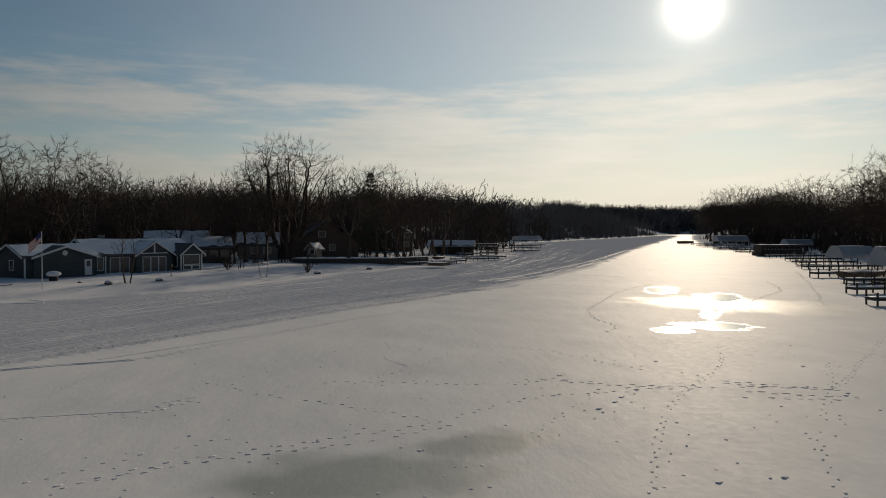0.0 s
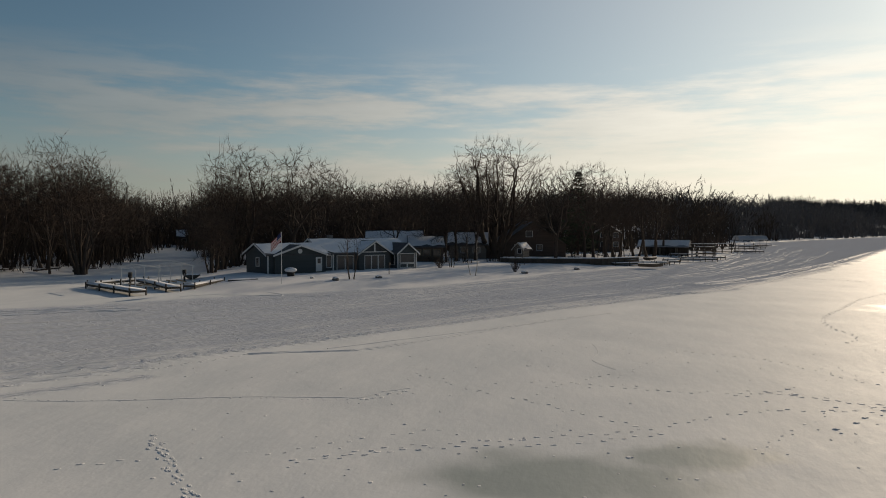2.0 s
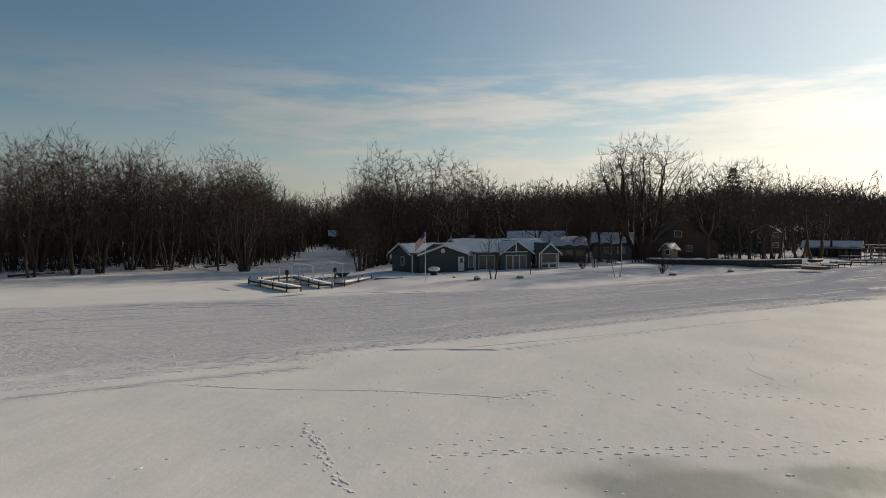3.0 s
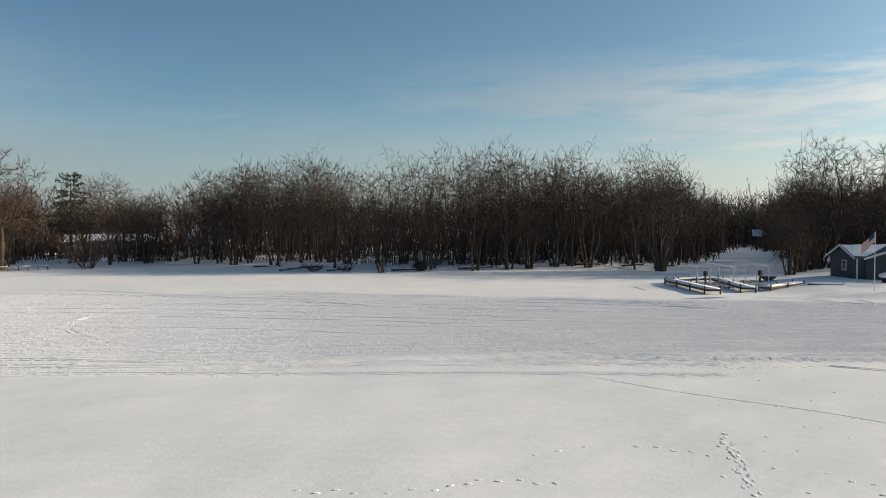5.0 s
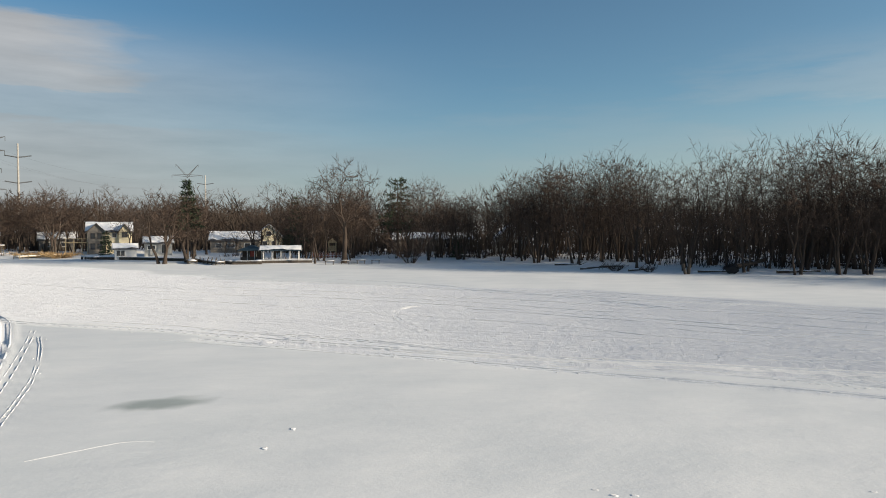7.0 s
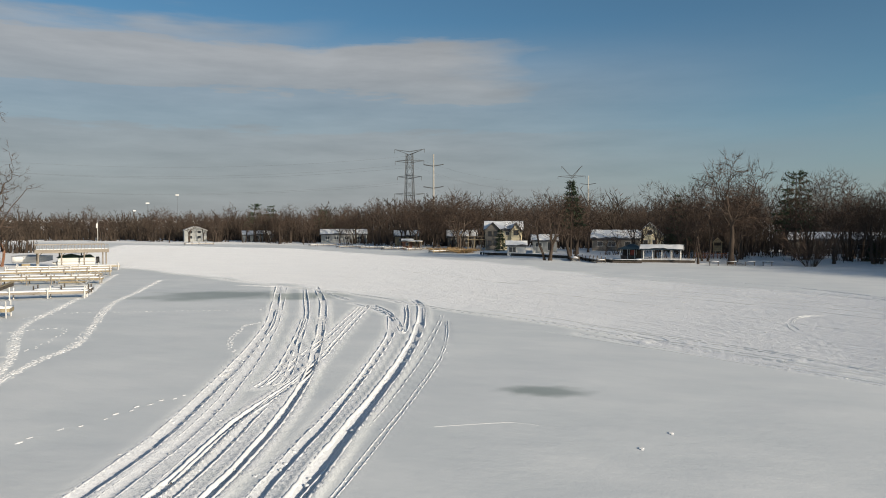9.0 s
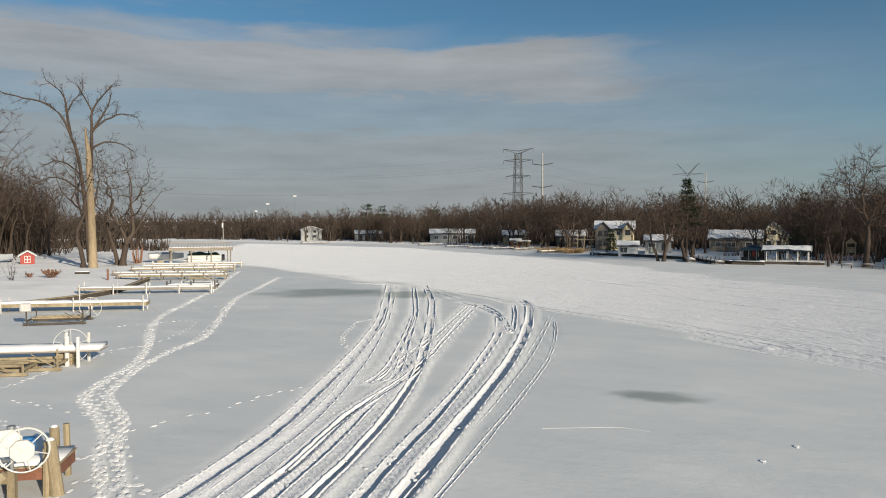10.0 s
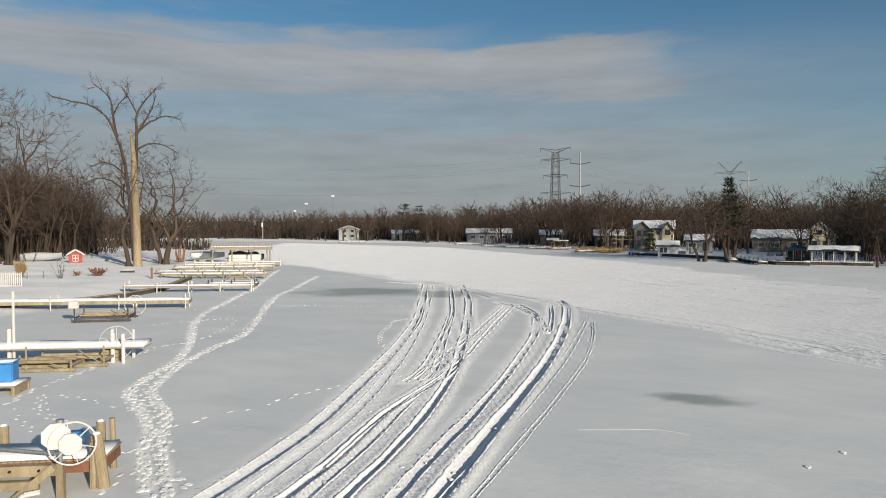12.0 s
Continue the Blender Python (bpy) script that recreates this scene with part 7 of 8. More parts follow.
boulder(-41.8, 80.6, 0.3, seed=2)
boulder(-37.6, 78.8, 0.6, seed=3)
boulder(-34.0, 84.0, 0.5, seed=4)
boulder(-19.0, 106.2, 0.55, "flat dark stone beside a bush on the bank", 5)
boulder(-12.5, 119.5, 0.6, "dark squared stone on the snowy bank", 6)
lampp = thing("lamp_post", pose(-35.5, 91.5, 0.75), "short dark lamp post beside the bungalow", "lamp post")
rod_part("shaft", (0, 0, -0.2), (0, 0, 1.2), 0.06, BLACK, lampp)
box_part("head", (-0.14, 0.14, -0.14, 0.14, 1.15, 1.45), BLACK, lampp)

# --- the dark retaining wall, the long boathouse and docks past the point
rw = thing("retaining_wall", Matrix(), "dark timber retaining wall with snow along its top", "wall", kind="structure")
for a, b in zip([(-27.5, 128.0), (-19.0, 128.5), (-9.5, 131.5)], [(-19.0, 128.5), (-9.5, 131.5), (-3.0, 140.0)]):
    m, ln = line_pose(a, b)
    box_part("wall_panel", (0, ln, -0.15, 0.15, -0.2, 1.5), WOOD_DARK, rw, m=m)
    snow_slab("snow_layer", 0, ln, -0.3, 0.9, 1.5, 0.16, rw, m=m, seed=9)
    for k in range(int(ln / 1.6)):
        box_part("wall_post", (k * 1.6, k * 1.6 + 0.2, -0.26, -0.15, -0.2, 1.45), WOOD_DARK, rw, m=m)
bh = thing("boathouse", pose(-3.6, 177.0, 0.2, 0, 0, -8), "long open boathouse with a pale rounded snowy roof", "boathouse")
for i in range(6):
    for yy in (0.1, 4.4):
        rod_part("post", (0.3 + i * 2.1, yy, -0.5), (0.3 + i * 2.1, yy, 2.7), 0.1, WOOD_DARK, bh)
box_part("back_wall", (0, 11, 4.5, 4.6, -0.5, 2.7), WOOD_DARK, bh)
gable_block(bh, 0, 11, 0, 4.6, 2.4, 2.6, 3.9, "x", WOOD_DARK, CANVAS, 0.12, trim=CANVAS)
for i in range(8):
    box_part("slat_wall", (0.5 + i * 1.3, 1.1 + i * 1.3, 0.3, 0.36, -0.3, 2.2), WOOD_DARK if i % 3 else WOOD_GREY, bh)


def lift_rack(x, y, turn, length, width, levels, label):
    """Stacked dock sections and lift frames stored on one another, on dark posts."""
    ob = thing("dock_rack", pose(x, y, 0, 0, 0, turn), label, "rack", "boathouse racks")
    r = random.Random(int(x * 10))
    nx = max(2, int(length / 1.7))
    for i in range(nx + 1):
        for yy in (0, width):
            rod_part("post", (length * i / nx, yy, -0.3), (length * i / nx + r.uniform(-0.05, 0.05), yy, levels * 0.75 + r.uniform(0.1, 0.6)), 0.07, WOOD_DARK, ob)
    for k in range(levels):
        z = 0.45 + k * 0.75
        for yy in (0, width):
            box_part("rail", (-0.4, length + 0.4, yy - 0.05, yy + 0.05, z - 0.12, z), WOOD_DARK, ob)
        for i in range(int(length / 0.9)):
            box_part("slat", (i * 0.9, i * 0.9 + 0.55, 0.06, width - 0.06, z - 0.1, z - 0.05), WOOD_DARK if (i + k) % 3 else WOOD_TAN, ob)
    snow_slab("snow_layer", -0.3, length + 0.3, 0.1, width - 0.1, levels * 0.75 - 0.29, 0.12, ob, seed=int(x * 7))
    return ob


RACK_LABEL = "stacked dark dock sections stored on posts beside the boathouse"
lift_rack(8.2, 172.5, -8, 5.0, 2.6, 5, RACK_LABEL)
lift_rack(9.6, 177.0, -8, 3.6, 2.4, 4, RACK_LABEL)
lift_rack(3.5, 168.5, -8, 5.5, 2.0, 2, RACK_LABEL)
lift_rack(16.0, 216.0, -8, 5.0, 2.6, 4, RACK_LABEL)
lift_rack(23.0, 226.0, -8, 5.0, 2.6, 3, RACK_LABEL)
for a, b, s in (((-3.0, 140.5), (4.5, 146.5), 61), ((-7.5, 133.5), (2.5, 140.5), 62), ((2.0, 152.0), (12.5, 160.0), 63), ((6.0, 164.0), (15.0, 170.0), 64), ((24.0, 250.0), (36.0, 262.0), 65), ((28.0, 290.0), (44.0, 305.0), 66), ((22.0, 215.0), (30.0, 222.0), 67)):
    dock(a, b, 1.4, 0.6, "low snow-topped dock along the point", 2.8, 0.3, WOOD_DARK, WOOD_DARK, 0.14, seed=s)
for x, y, s in ((-14.5, 133.0, 1), (-6.0, 137.0, 2), (-1.5, 147.0, 3), (-20.0, 131.5, 4)):
    hull("boat", pose(x, y, ground_z(x, y) + 0.25, 0, 0, 20 + 15 * s), 4.5, 1.7, 0.6, WOOD_DARK, "stored boat under snow behind the retaining wall")
hull("rowing_boat", pose(-2.6, 128.0, 0.3, 0, 0, -18), 4.2, 1.5, 0.6, WOOD_DARK, "dark boat drawn up on the snowy point")
boat_lift(36.0, 300.0, 30, 12.0, 4.0, "far boat lift under a pale canopy", 1.5, WOOD_DARK, 0, 3.0, CANVAS, 1.2, group="canopied lifts")

# ---------------------------------------------------------------- loose snow: footprints, crumbs and ridges along the ruts


class Crumbs:
    """Gathers small irregular lumps and ridges of snow into one mesh."""

    def __init__(self, seed):
        self.r = random.Random(seed)
        self.v, self.f = [], []

    def lump(self, x, y, size, high, z=0.0, way=None):
        """A kicked print: a low uneven rim round a shallow floor."""
        r = self.r
        b = len(self.v)
        n = 5
        a0 = r.uniform(0, 6.3)
        for rad, top in ((1.0, None), (0.72, high), (0.38, 0.35 * high)):
            for i in range(n):
                a = a0 + 2 * math.pi * i / n
                q = size * rad * r.uniform(0.75, 1.15)
                u, v = math.cos(a) * q, math.sin(a) * q
                if way is not None:      # longer along the stride
                    u, v = u * 1.75, v * 0.8
                    u, v = u * way[0] - v * way[1], u * way[1] + v * way[0]
                self.v.append((x + u, y + v, z - 0.02 if top is None else z + top * r.uniform(0.55, 1.15)))
        for k in (0, n):
            for i in range(n):
                j = (i + 1) % n
                self.f.append((b + k + i, b + k + j, b + k + n + j, b + k + n + i))
        self.f.append(tuple(b + 2 * n + i for i in range(n)))

    def ridge(self, line, wide, high):
        r = self.r
        last = None
        for i, p in enumerate(line):
            d = line[min(i + 1, len(line) - 1)] - line[max(i - 1, 0)]
            ln = math.hypot(d[0], d[1]) or 1.0
            nx, ny = -d[1] / ln, d[0] / ln
            b = len(self.v)
            h = high * r.uniform(0.7, 1.1)
            s = r.uniform(-0.14, 0.14) * wide
            wl, wr = wide * r.uniform(0.85, 1.2), wide * r.uniform(0.85, 1.2)
            self.v += [(p[0] + nx * wl, p[1] + ny * wl, -0.04), (p[0] + nx * (s + wl * 0.3), p[1] + ny * (s + wl * 0.3), h), (p[0] + nx * (s - wr * 0.3), p[1] + ny * (s - wr * 0.3), h * r.uniform(0.7, 1.0)), (p[0] - nx * wr, p[1] - ny * wr, -0.04)]
            if last is not None:
                for k in range(3):
                    self.f.append((last + k, last + k + 1, b + k + 1, b + k))
            last = b

    def finish(self, name, label):
        q = np.array(self.v)
        q[:, 2] += (np.hypot(q[:, 0], q[:, 1]) < 300) * (waves(q[:, 0], q[:, 1], 17, 1) * 0.03 + waves(q[:, 0], q[:, 1], 5.5, 2) * 0.012)
        return tagged(mesh_object(name, q.tolist(), self.f, CRUMBS, flat=False), label, "snow", kind="stuff")


prints = Crumbs(71)
ridges = Crumbs(72)


def lump(x, y, size, high):
    prints.lump(x, y, size, high)
    prints.lump(x + size * 0.9, y + size * 0.5, size * 0.6, high * 0.7)


def footprints(points, spread, density, size):
    """Lines of single steps along a way: more walkers where it is well trodden, each keeping a lane of his own."""
    line = curve_points(points, 0.25)
    far = np.concatenate([[0], np.cumsum(np.linalg.norm(np.diff(line, axis=0), axis=1))])
    r = prints.r
    for k in range(max(1, round(density * 0.42))):
        lane = r.gauss(0, spread) * 0.8
        stride, s, foot, drift = r.uniform(0.42, 0.6), r.uniform(0, 0.6), 1, r.uniform(0, 6)
        while s < far[-1]:
            p = np.array([np.interp(s, far, line[:, 0]), np.interp(s, far, line[:, 1])])
            q = np.array([np.interp(s + 0.4, far, line[:, 0]), np.interp(s + 0.4, far, line[:, 1])])
            d = (q - p) / (np.linalg.norm(q - p) + 1e-6) if s < far[-1] - 0.4 else np.array([1.0, 0.0])
            off = lane + spread * 0.6 * math.sin(s * 0.35 + drift) + foot * 0.09 + r.gauss(0, 0.03)
            if r.random() > 0.12:
                prints.lump(p[0] - d[1] * off, p[1] + d[0] * off, size * (0.42 if density < 3.5 else 0.60) * r.uniform(1.0, 1.5), size * r.uniform(0.07, 0.14), way=d)
            s += stride * r.uniform(0.8, 1.2)
            foot = -foot


def ridge(points, wide, high):
    line = curve_points(points, 0.3)
    ridges.ridge(line, wide, high)


# torn edges on both sides of each rut
for line, half, depth in RUTS:
    d = np.gradient(line, axis=0)
    nrm = np.stack([-d[:, 1], d[:, 0]], axis=1) / (np.linalg.norm(d, axis=1)[:, None] + 1e-9)
    fine_ = np.stack([np.interp(np.linspace(0, 1, len(line) * 2), np.linspace(0, 1, len(line)), line[:, k]) for k in (0, 1)], axis=1)
    finen = np.stack([np.interp(np.linspace(0, 1, len(line) * 2), np.linspace(0, 1, len(line)), nrm[:, k]) for k in (0, 1)], axis=1)
    for sgn in (-1, 1):
        jit = np.cumsum(np.random.RandomState(len(line) + sgn).uniform(-0.02, 0.02, len(fine_)))
        jit -= np.linspace(0, jit[-1], len(jit))
        ridges.ridge(fine_ + finen * (sgn * (half * 1.5) + jit * 0.6)[:, None], half * 0.5, depth * 0.75)
    for _ in range(int(len(line) * 0.3)):
        k = prints.r.randrange(len(line))
        off = prints.r.gauss(0, half * 2.4)
        prints.lump(line[k][0] + nrm[k][0] * off, line[k][1] + nrm[k][1] * off, prints.r.uniform(0.04, 0.10), prints.r.uniform(0.012, 0.035))
# scuffed prints scattered over the crust
for _ in range(260):
    p = spot(prints.r.uniform(-34, 40), 17 + 33 * prints.r.random() ** 1.2)
    prints.lump(p.x, p.y, prints.r.uniform(0.04, 0.09), prints.r.uniform(0.008, 0.022))
for _ in range(1500):
    p = spot(prints.r.uniform(-10, 125), prints.r.uniform(36, 80))
    if polygon_distance(np.array([p.x]), np.array([p.y]), TRAIL)[0] < -1:
        prints.lump(p.x, p.y, prints.r.uniform(0.05, 0.12), prints.r.uniform(0.010, 0.024))
# the many parallel runs within the packed trail
near_line, far_line = curve_points(TRAIL_NEAR[:-1], 0.5), curve_points(TRAIL_FAR[::-1][2:13], 0.5)
def resampled(line, n=420):
    s = np.concatenate([[0], np.cumsum(np.linalg.norm(np.diff(line, axis=0), axis=1))])
    q = np.linspace(0, s[-1], n)
    return np.stack([np.interp(q, s, line[:, k]) for k in (0, 1)], axis=1)
near_line, far_line = resampled(near_line), resampled(far_line)
for k in range(54):
    mix_ = ridges.r.uniform(0.02, 0.95)
    lane = near_line * (1 - mix_) + far_line * mix_
    lane = lane + np.stack([waves(lane[:, 0], lane[:, 1], 40, 100 + k), waves(lane[:, 0], lane[:, 1], 40, 200 + k)], axis=1) * 0.8
    start = ridges.r.randrange(0, 260)
    run = lane[start:start + ridges.r.randrange(60, 160)]
    ridges.ridge(resampled(run, len(run) * 2), 0.08, ridges.r.uniform(0.010, 0.030))
for strand in (DOCK_PATH_A, DOCK_PATH_B):
    footprints(strand, 0.16, 13.0, 0.17)
footprints([(-11.1, -30.3), (-12.8, -32.1), (-15.1, -33.6), (-17.4, -35.0), (-20.2, -36.7), (-22.2, -37.9), (-23.8, -38.1)], 0.14, 5.0, 0.15)
footprints([(-12.8, -30.4), (-13.3, -29.0), (-13.5, -26.8), (-13.6, -25.1)], 0.05, 2.0, 0.19)
footprints([(-12.6, -30.7), (-11.6, -28.3), (-11.3, -26.1), (-11.4, -25.2)], 0.08, 4.0, 0.15)
footprints([(-11.4, -31.9), (-11.1, -30.3), (-10.5, -27.8), (-10.2, -25.7), (-10.2, -24.3)], 0.06, 2.6, 0.17)
footprints([(-11.4, -22.8), (-10.9, -21.1), (-11.3, -21.0)], 0.1, 4.0, 0.15)
footprints([(-8.7, -17.9), (-9.6, -18.8), (-10.5, -19.3)], 0.12, 5.0, 0.15)
footprints([(-10.5, -17.6), (-10.5, -16.8), (-10.4, -15.7)], 0.06, 4.0, 0.18)
footprints([(-13.0, -22.2), (-14.4, -22.4), (-15.5, -22.3), (-16.7, -22.2), (-18.2, -22.3), (-20.0, -22.4), (-22.1, -22.0)], 0.04, 2.6, 0.19)
footprints([(-24.7, -23.5), (-26.3, -24.8), (-29.1, -26.6), (-31.0, -28.9), (-33.5, -31.1), (-36.8, -33.3), (-38.6, -34.4), (-40.8, -34.6)], 0.04, 4.0, 0.17)
footprints([(-26.5, -46.6), (-28.8, -46.0), (-31.7, -44.7), (-29.3, -41.6), (-25.9, -39.0), (-24.7, -38.7)], 0.05, 2.6, 0.17)
footprints([(-33.5, -52.3), (-37.5, -52.0), (-41.7, -46.5), (-46.4, -39.1)], 0.04, 2.0, 0.16)
footprints([(27.6, 92.1), (20.6, 80.7), (15.2, 67.9), (12.6, 60.7), (11.9, 54.9), (12.4, 51.1), (11.3, 47.9)], 0.10, 2.6, 0.22)
footprints([(3.1, 31.6), (4.7, 32.6), (6.7, 31.9), (9.4, 30.6), (12.5, 30.9)], 0.50, 5.0, 0.14)
footprints([(12.6, 31.1), (15.3, 30.6), (17.5, 30.1)], 0.90, 12.0, 0.15)
footprints([(-10.4, 18.8), (-8.1, 20.8), (-5.8, 22.2), (-3.5, 23.5), (-0.5, 25.2), (4.0, 29.2), (8.9, 30.6)], 0.12, 1.6, 0.15)
footprints([(-10.4, 18.2), (-7.9, 20.2), (-5.6, 21.3), (-2.6, 22.7), (0.4, 24.7)], 0.12, 1.5, 0.15)
footprints([(-11.5, 32.2), (-8.6, 30.0), (-4.1, 27.4), (-0.5, 25.4)], 0.12, 1.5, 0.15)
footprints([(-6.9, 30.2), (-4.7, 31.6), (-1.6, 31.5), (2.0, 31.3)], 0.25, 2.2, 0.14)
footprints([(5.5, 18.2), (6.7, 22.0), (8.9, 26.8), (11.1, 30.7), (14.1, 35.8), (17.3, 43.0)], 0.30, 2.4, 0.14)
footprints([(20.9, 37.5), (16.2, 29.7), (13.6, 24.6), (11.3, 20.0), (10.5, 18.3)], 0.40, 3.0, 0.15)
footprints([(-4.5, 30.5), (-2.5, 33.7), (-1.2, 34.7), (0.2, 38.6), (1.7, 43.5)], 0.10, 1.8, 0.13)
footprints([(1.3, 42.4), (5.8, 40.6), (8.3, 37.2), (10.4, 35.0)], 0.10, 1.6, 0.13)
footprints([(28.1, 45.5), (20.1, 34.5), (16.4, 30.8)], 0.20, 2.0, 0.14)
footprints([(3.2, 23.7), (4.6, 26.3), (6.9, 30.6)], 0.15, 2.0, 0.14)
footprints([(44.4, 95.3), (39.8, 81.9), (32.2, 71.6), (25.6, 61.3)], 0.10, 1.6, 0.20)
footprints([(62.0, 122.7), (45.7, 86.2), (36.3, 66.4)], 0.10, 1.6, 0.20)
footprints([(19.0, 108.5), (26.9, 105.3)], 0.20, 1.6, 0.20)
footprints([(-16.0, 19.0), (-14.8, 18.2), (-13.8, 17.4), (-12.2, 15.9), (-11.0, 15.0)], 0.05, 4.0, 0.12)
footprints([(-11.4, 26.3), (-10.7, 27.7), (-10.0, 28.6)], 0.35, 8.0, 0.13)
footprints([(-11.6, 18.8), (-9.8, 20.8), (-6.7, 23.4)], 0.15, 1.4, 0.14)
footprints([(-18.7, 5.3), (-17.4, 7.3), (-16.6, 8.6), (-16.5, 10.2), (-15.1, 11.9)], 0.35, 3.0, 0.16)
footprints([(-17.0, 12.4), (-16.8, 15.2), (-15.9, 16.4), (-14.6, 17.4)], 0.35, 2.5, 0.16)
for bx, by in [(6.1, 27.2), (7.0, 28.3), (7.5, 29.2), (8.5, 30.6), (-6.1, 35.2), (-0.7, 22.0), (7.7, 19.3), (9.7, 19.7), (11.4, 37.3), (18.7, 36.2), (5.6, 33.5), (-24.5, -3.4), (-22.4, -4.0), (17.5, 30.1), (17.2, 29.7)]:
    lump(bx, by, 0.12, 0.03)
footprints([(-16.0, 25.3), (-14.2, 25.6), (-12.7, 26.0), (-11.4, 26.4), (-10.6, 27.6), (-10.0, 28.5)], 0.04, 3.0, 0.10)
footprints([(-26.6, 22.1), (-23.3, 22.5), (-21.0, 23.0), (-19.6, 23.3)], 0.03, 3.0, 0.10)
ridge([(-3.6, 43.3), (-3.0, 40.3), (-3.1, 37.7), (-1.8, 35.4)], 0.03, 0.010)
ridge([(-21.6, -10.9), (-22.4, -9.9), (-23.3, -8.7), (-23.4, -7.7)], 0.03, 0.008)
ridge(TRAIL_NEAR[1:13], 0.14, 0.060)
ridge([(x - 1.2, y + 0.6) for x, y in TRAIL_NEAR[1:12]], 0.10, 0.042)
ridge([(-18.2, 37.0), (-14.6, 42.0), (-9.6, 49.5), (-3.4, 59.5)], 0.08, 0.030)
ridge([(5.9, 95.6), (16.7, 117.0), (37.5, 168.1), (64.6, 245.6)], 0.20, 0.084)
ridge([(26.7, 252.4), (35.0, 277.7), (51.3, 332.9)], 0.20, 0.060)
ridge([(17.1, 190.7), (29.0, 245.8), (41.2, 307.7)], 0.20, 0.060)
ridge([(-49.4, -13.2), (-43.8, -3.0), (-38.1, 6.0), (-33.1, 13.9), (-29.2, 21.3), (-24.8, 29.4)], 0.10, 0.042)
ridge([(-42.7, -0.5), (-38.9, 4.9), (-36.5, 8.8)], 0.14, 0.054)
ridge([(-45.6, -12.2), (-40.1, -2.8), (-35.5, 5.6), (-31.4, 13.2), (-27.4, 20.0), (-23.0, 27.3)], 0.08, 0.036)
ridge([(-98.9, -26.3), (-85.6, 0.3), (-67.1, 22.0), (-56.7, 41.2), (-42.9, 50.8)], 0.12, 0.042)
ridge([(-62.6, 2.8), (-60.6, 1.1), (-56.9, 0.5), (-52.8, 1.0)], 0.08, 0.014)
ridge([(-77.9, -86.7), (-70.3, -68.3), (-65.1, -52.3), (-60.6, -39.7), (-53.7, -27.1), (-48.4, -15.5), (-43.6, -7.3), (-39.8, 0.2)], 0.12, 0.048)
ridge([(-44.8, -14.4), (-41.1, -6.8), (-37.6, 0.2)], 0.06, 0.030)
footprints([(-25.0, 22.1), (-21.4, 23.1), (-17.9, 24.5), (-14.7, 25.6), (-11.7, 26.5)], 0.03, 3.0, 0.10)
ridge([(-25.1, 21.8), (-22.9, 22.4), (-20.5, 23.3), (-17.8, 24.6), (-16.0, 25.4), (-14.4, 25.9), (-12.5, 26.4), (-11.6, 26.6), (-11.0, 27.9), (-10.2, 28.8)], 0.05, 0.014)
footprints([(-16.3, 19.6), (-14.6, 18.2), (-12.9, 16.6), (-11.8, 15.6), (-10.6, 14.7)], 0.10, 8.0, 0.12)
footprints([(-31.0, 17.4), (-29.0, 19.9), (-28.1, 22.2), (-26.0, 25.5), (-23.7, 29.2), (-21.6, 34.0)], 0.12, 4.0, 0.13)
ridge([(-43.2, 63.4), (-37.0, 64.6), (-41.3, 67.1), (-46.4, 60.8)], 0.10, 0.036)
prints.finish("footprints", "trails of kicked-up footprints in the crusted lake snow")
ridges.finish("snow_ridges", "torn snow ridges along sledge and wheel ruts")

# ---------------------------------------------------------------- the west shore, the park and the power lines
pav = thing("pavilion", pose(-139.3, -25.1, 0.0, 0, 0, 95) @ Matrix.Scale(0.85, 4), "white-posted lakeside pavilion with a snowy roof", "pavilion")
box_part("deck", (-1.5, 11.6, -0.6, 5.2, 0.55, 0.7), WOOD_DARK, pav)
box_part("skirt", (-1.4, 11.5, -0.55, -0.5, 0.1, 0.54), WOOD_DARK, pav)
for i in range(7):
    rod_part("pile", (-1.2 + i * 2.1, -0.4, -0.3), (-1.2 + i * 2.1, -0.4, 0.56), 0.12, WOOD_DARK, pav)
snow_slab("snow_layer", -1.4, 11.5, -0.5, 5.1, 0.702, 0.1, pav, seed=71)
for i in range(5):
    for yy in (0.1, 4.4):
        rod_part("post", (0.4 + i * 2.0, yy, 0.7), (0.4 + i * 2.0, yy, 3.05), 0.09, WHITE, pav, sides=8)
gable_block(pav, 0, 8.6, 0, 4.5, 2.95, 3.05, 3.95, "x", WHITE_TRIM, TEAL_ROOF, 0.16, trim=WHITE_TRIM)
hip = thing("gazebo", pose(-143.9, -30.1, 0.45, 0, 0, 95) @ Matrix.Scale(0.88, 4), "dark gazebo with a blue-grey metal roof and red door", "gazebo")
for sx in (0, 1.6, 3.2, 4.8):
    for sy in (0, 4.0):
        rod_part("post", (sx, sy, -0.4), (sx, sy, 2.3), 0.08, WHITE, hip, sides=8)
box_part("screen_wall", (0.1, 4.7, 3.95, 4.05, -0.3, 2.2), WOOD_DARK, hip)
box_part("half_wall", (0.1, 4.7, -0.05, 0.05, -0.3, 0.8), WOOD_DARK, hip)
box_part("red_panel", (2.2, 3.2, 0.3, 0.4, -0.2, 2.0), RED_BOAT, hip)
bm = bmesh.new()
apex = bm.verts.new((2.4, 2.0, 3.5))
corners = [bm.verts.new(c) for c in ((-0.6, -0.6, 2.3), (5.4, -0.6, 2.3), (5.4, 4.6, 2.3), (-0.6, 4.6, 2.3))]
under = [bm.verts.new((v.co.x, v.co.y, 2.16)) for v in corners]
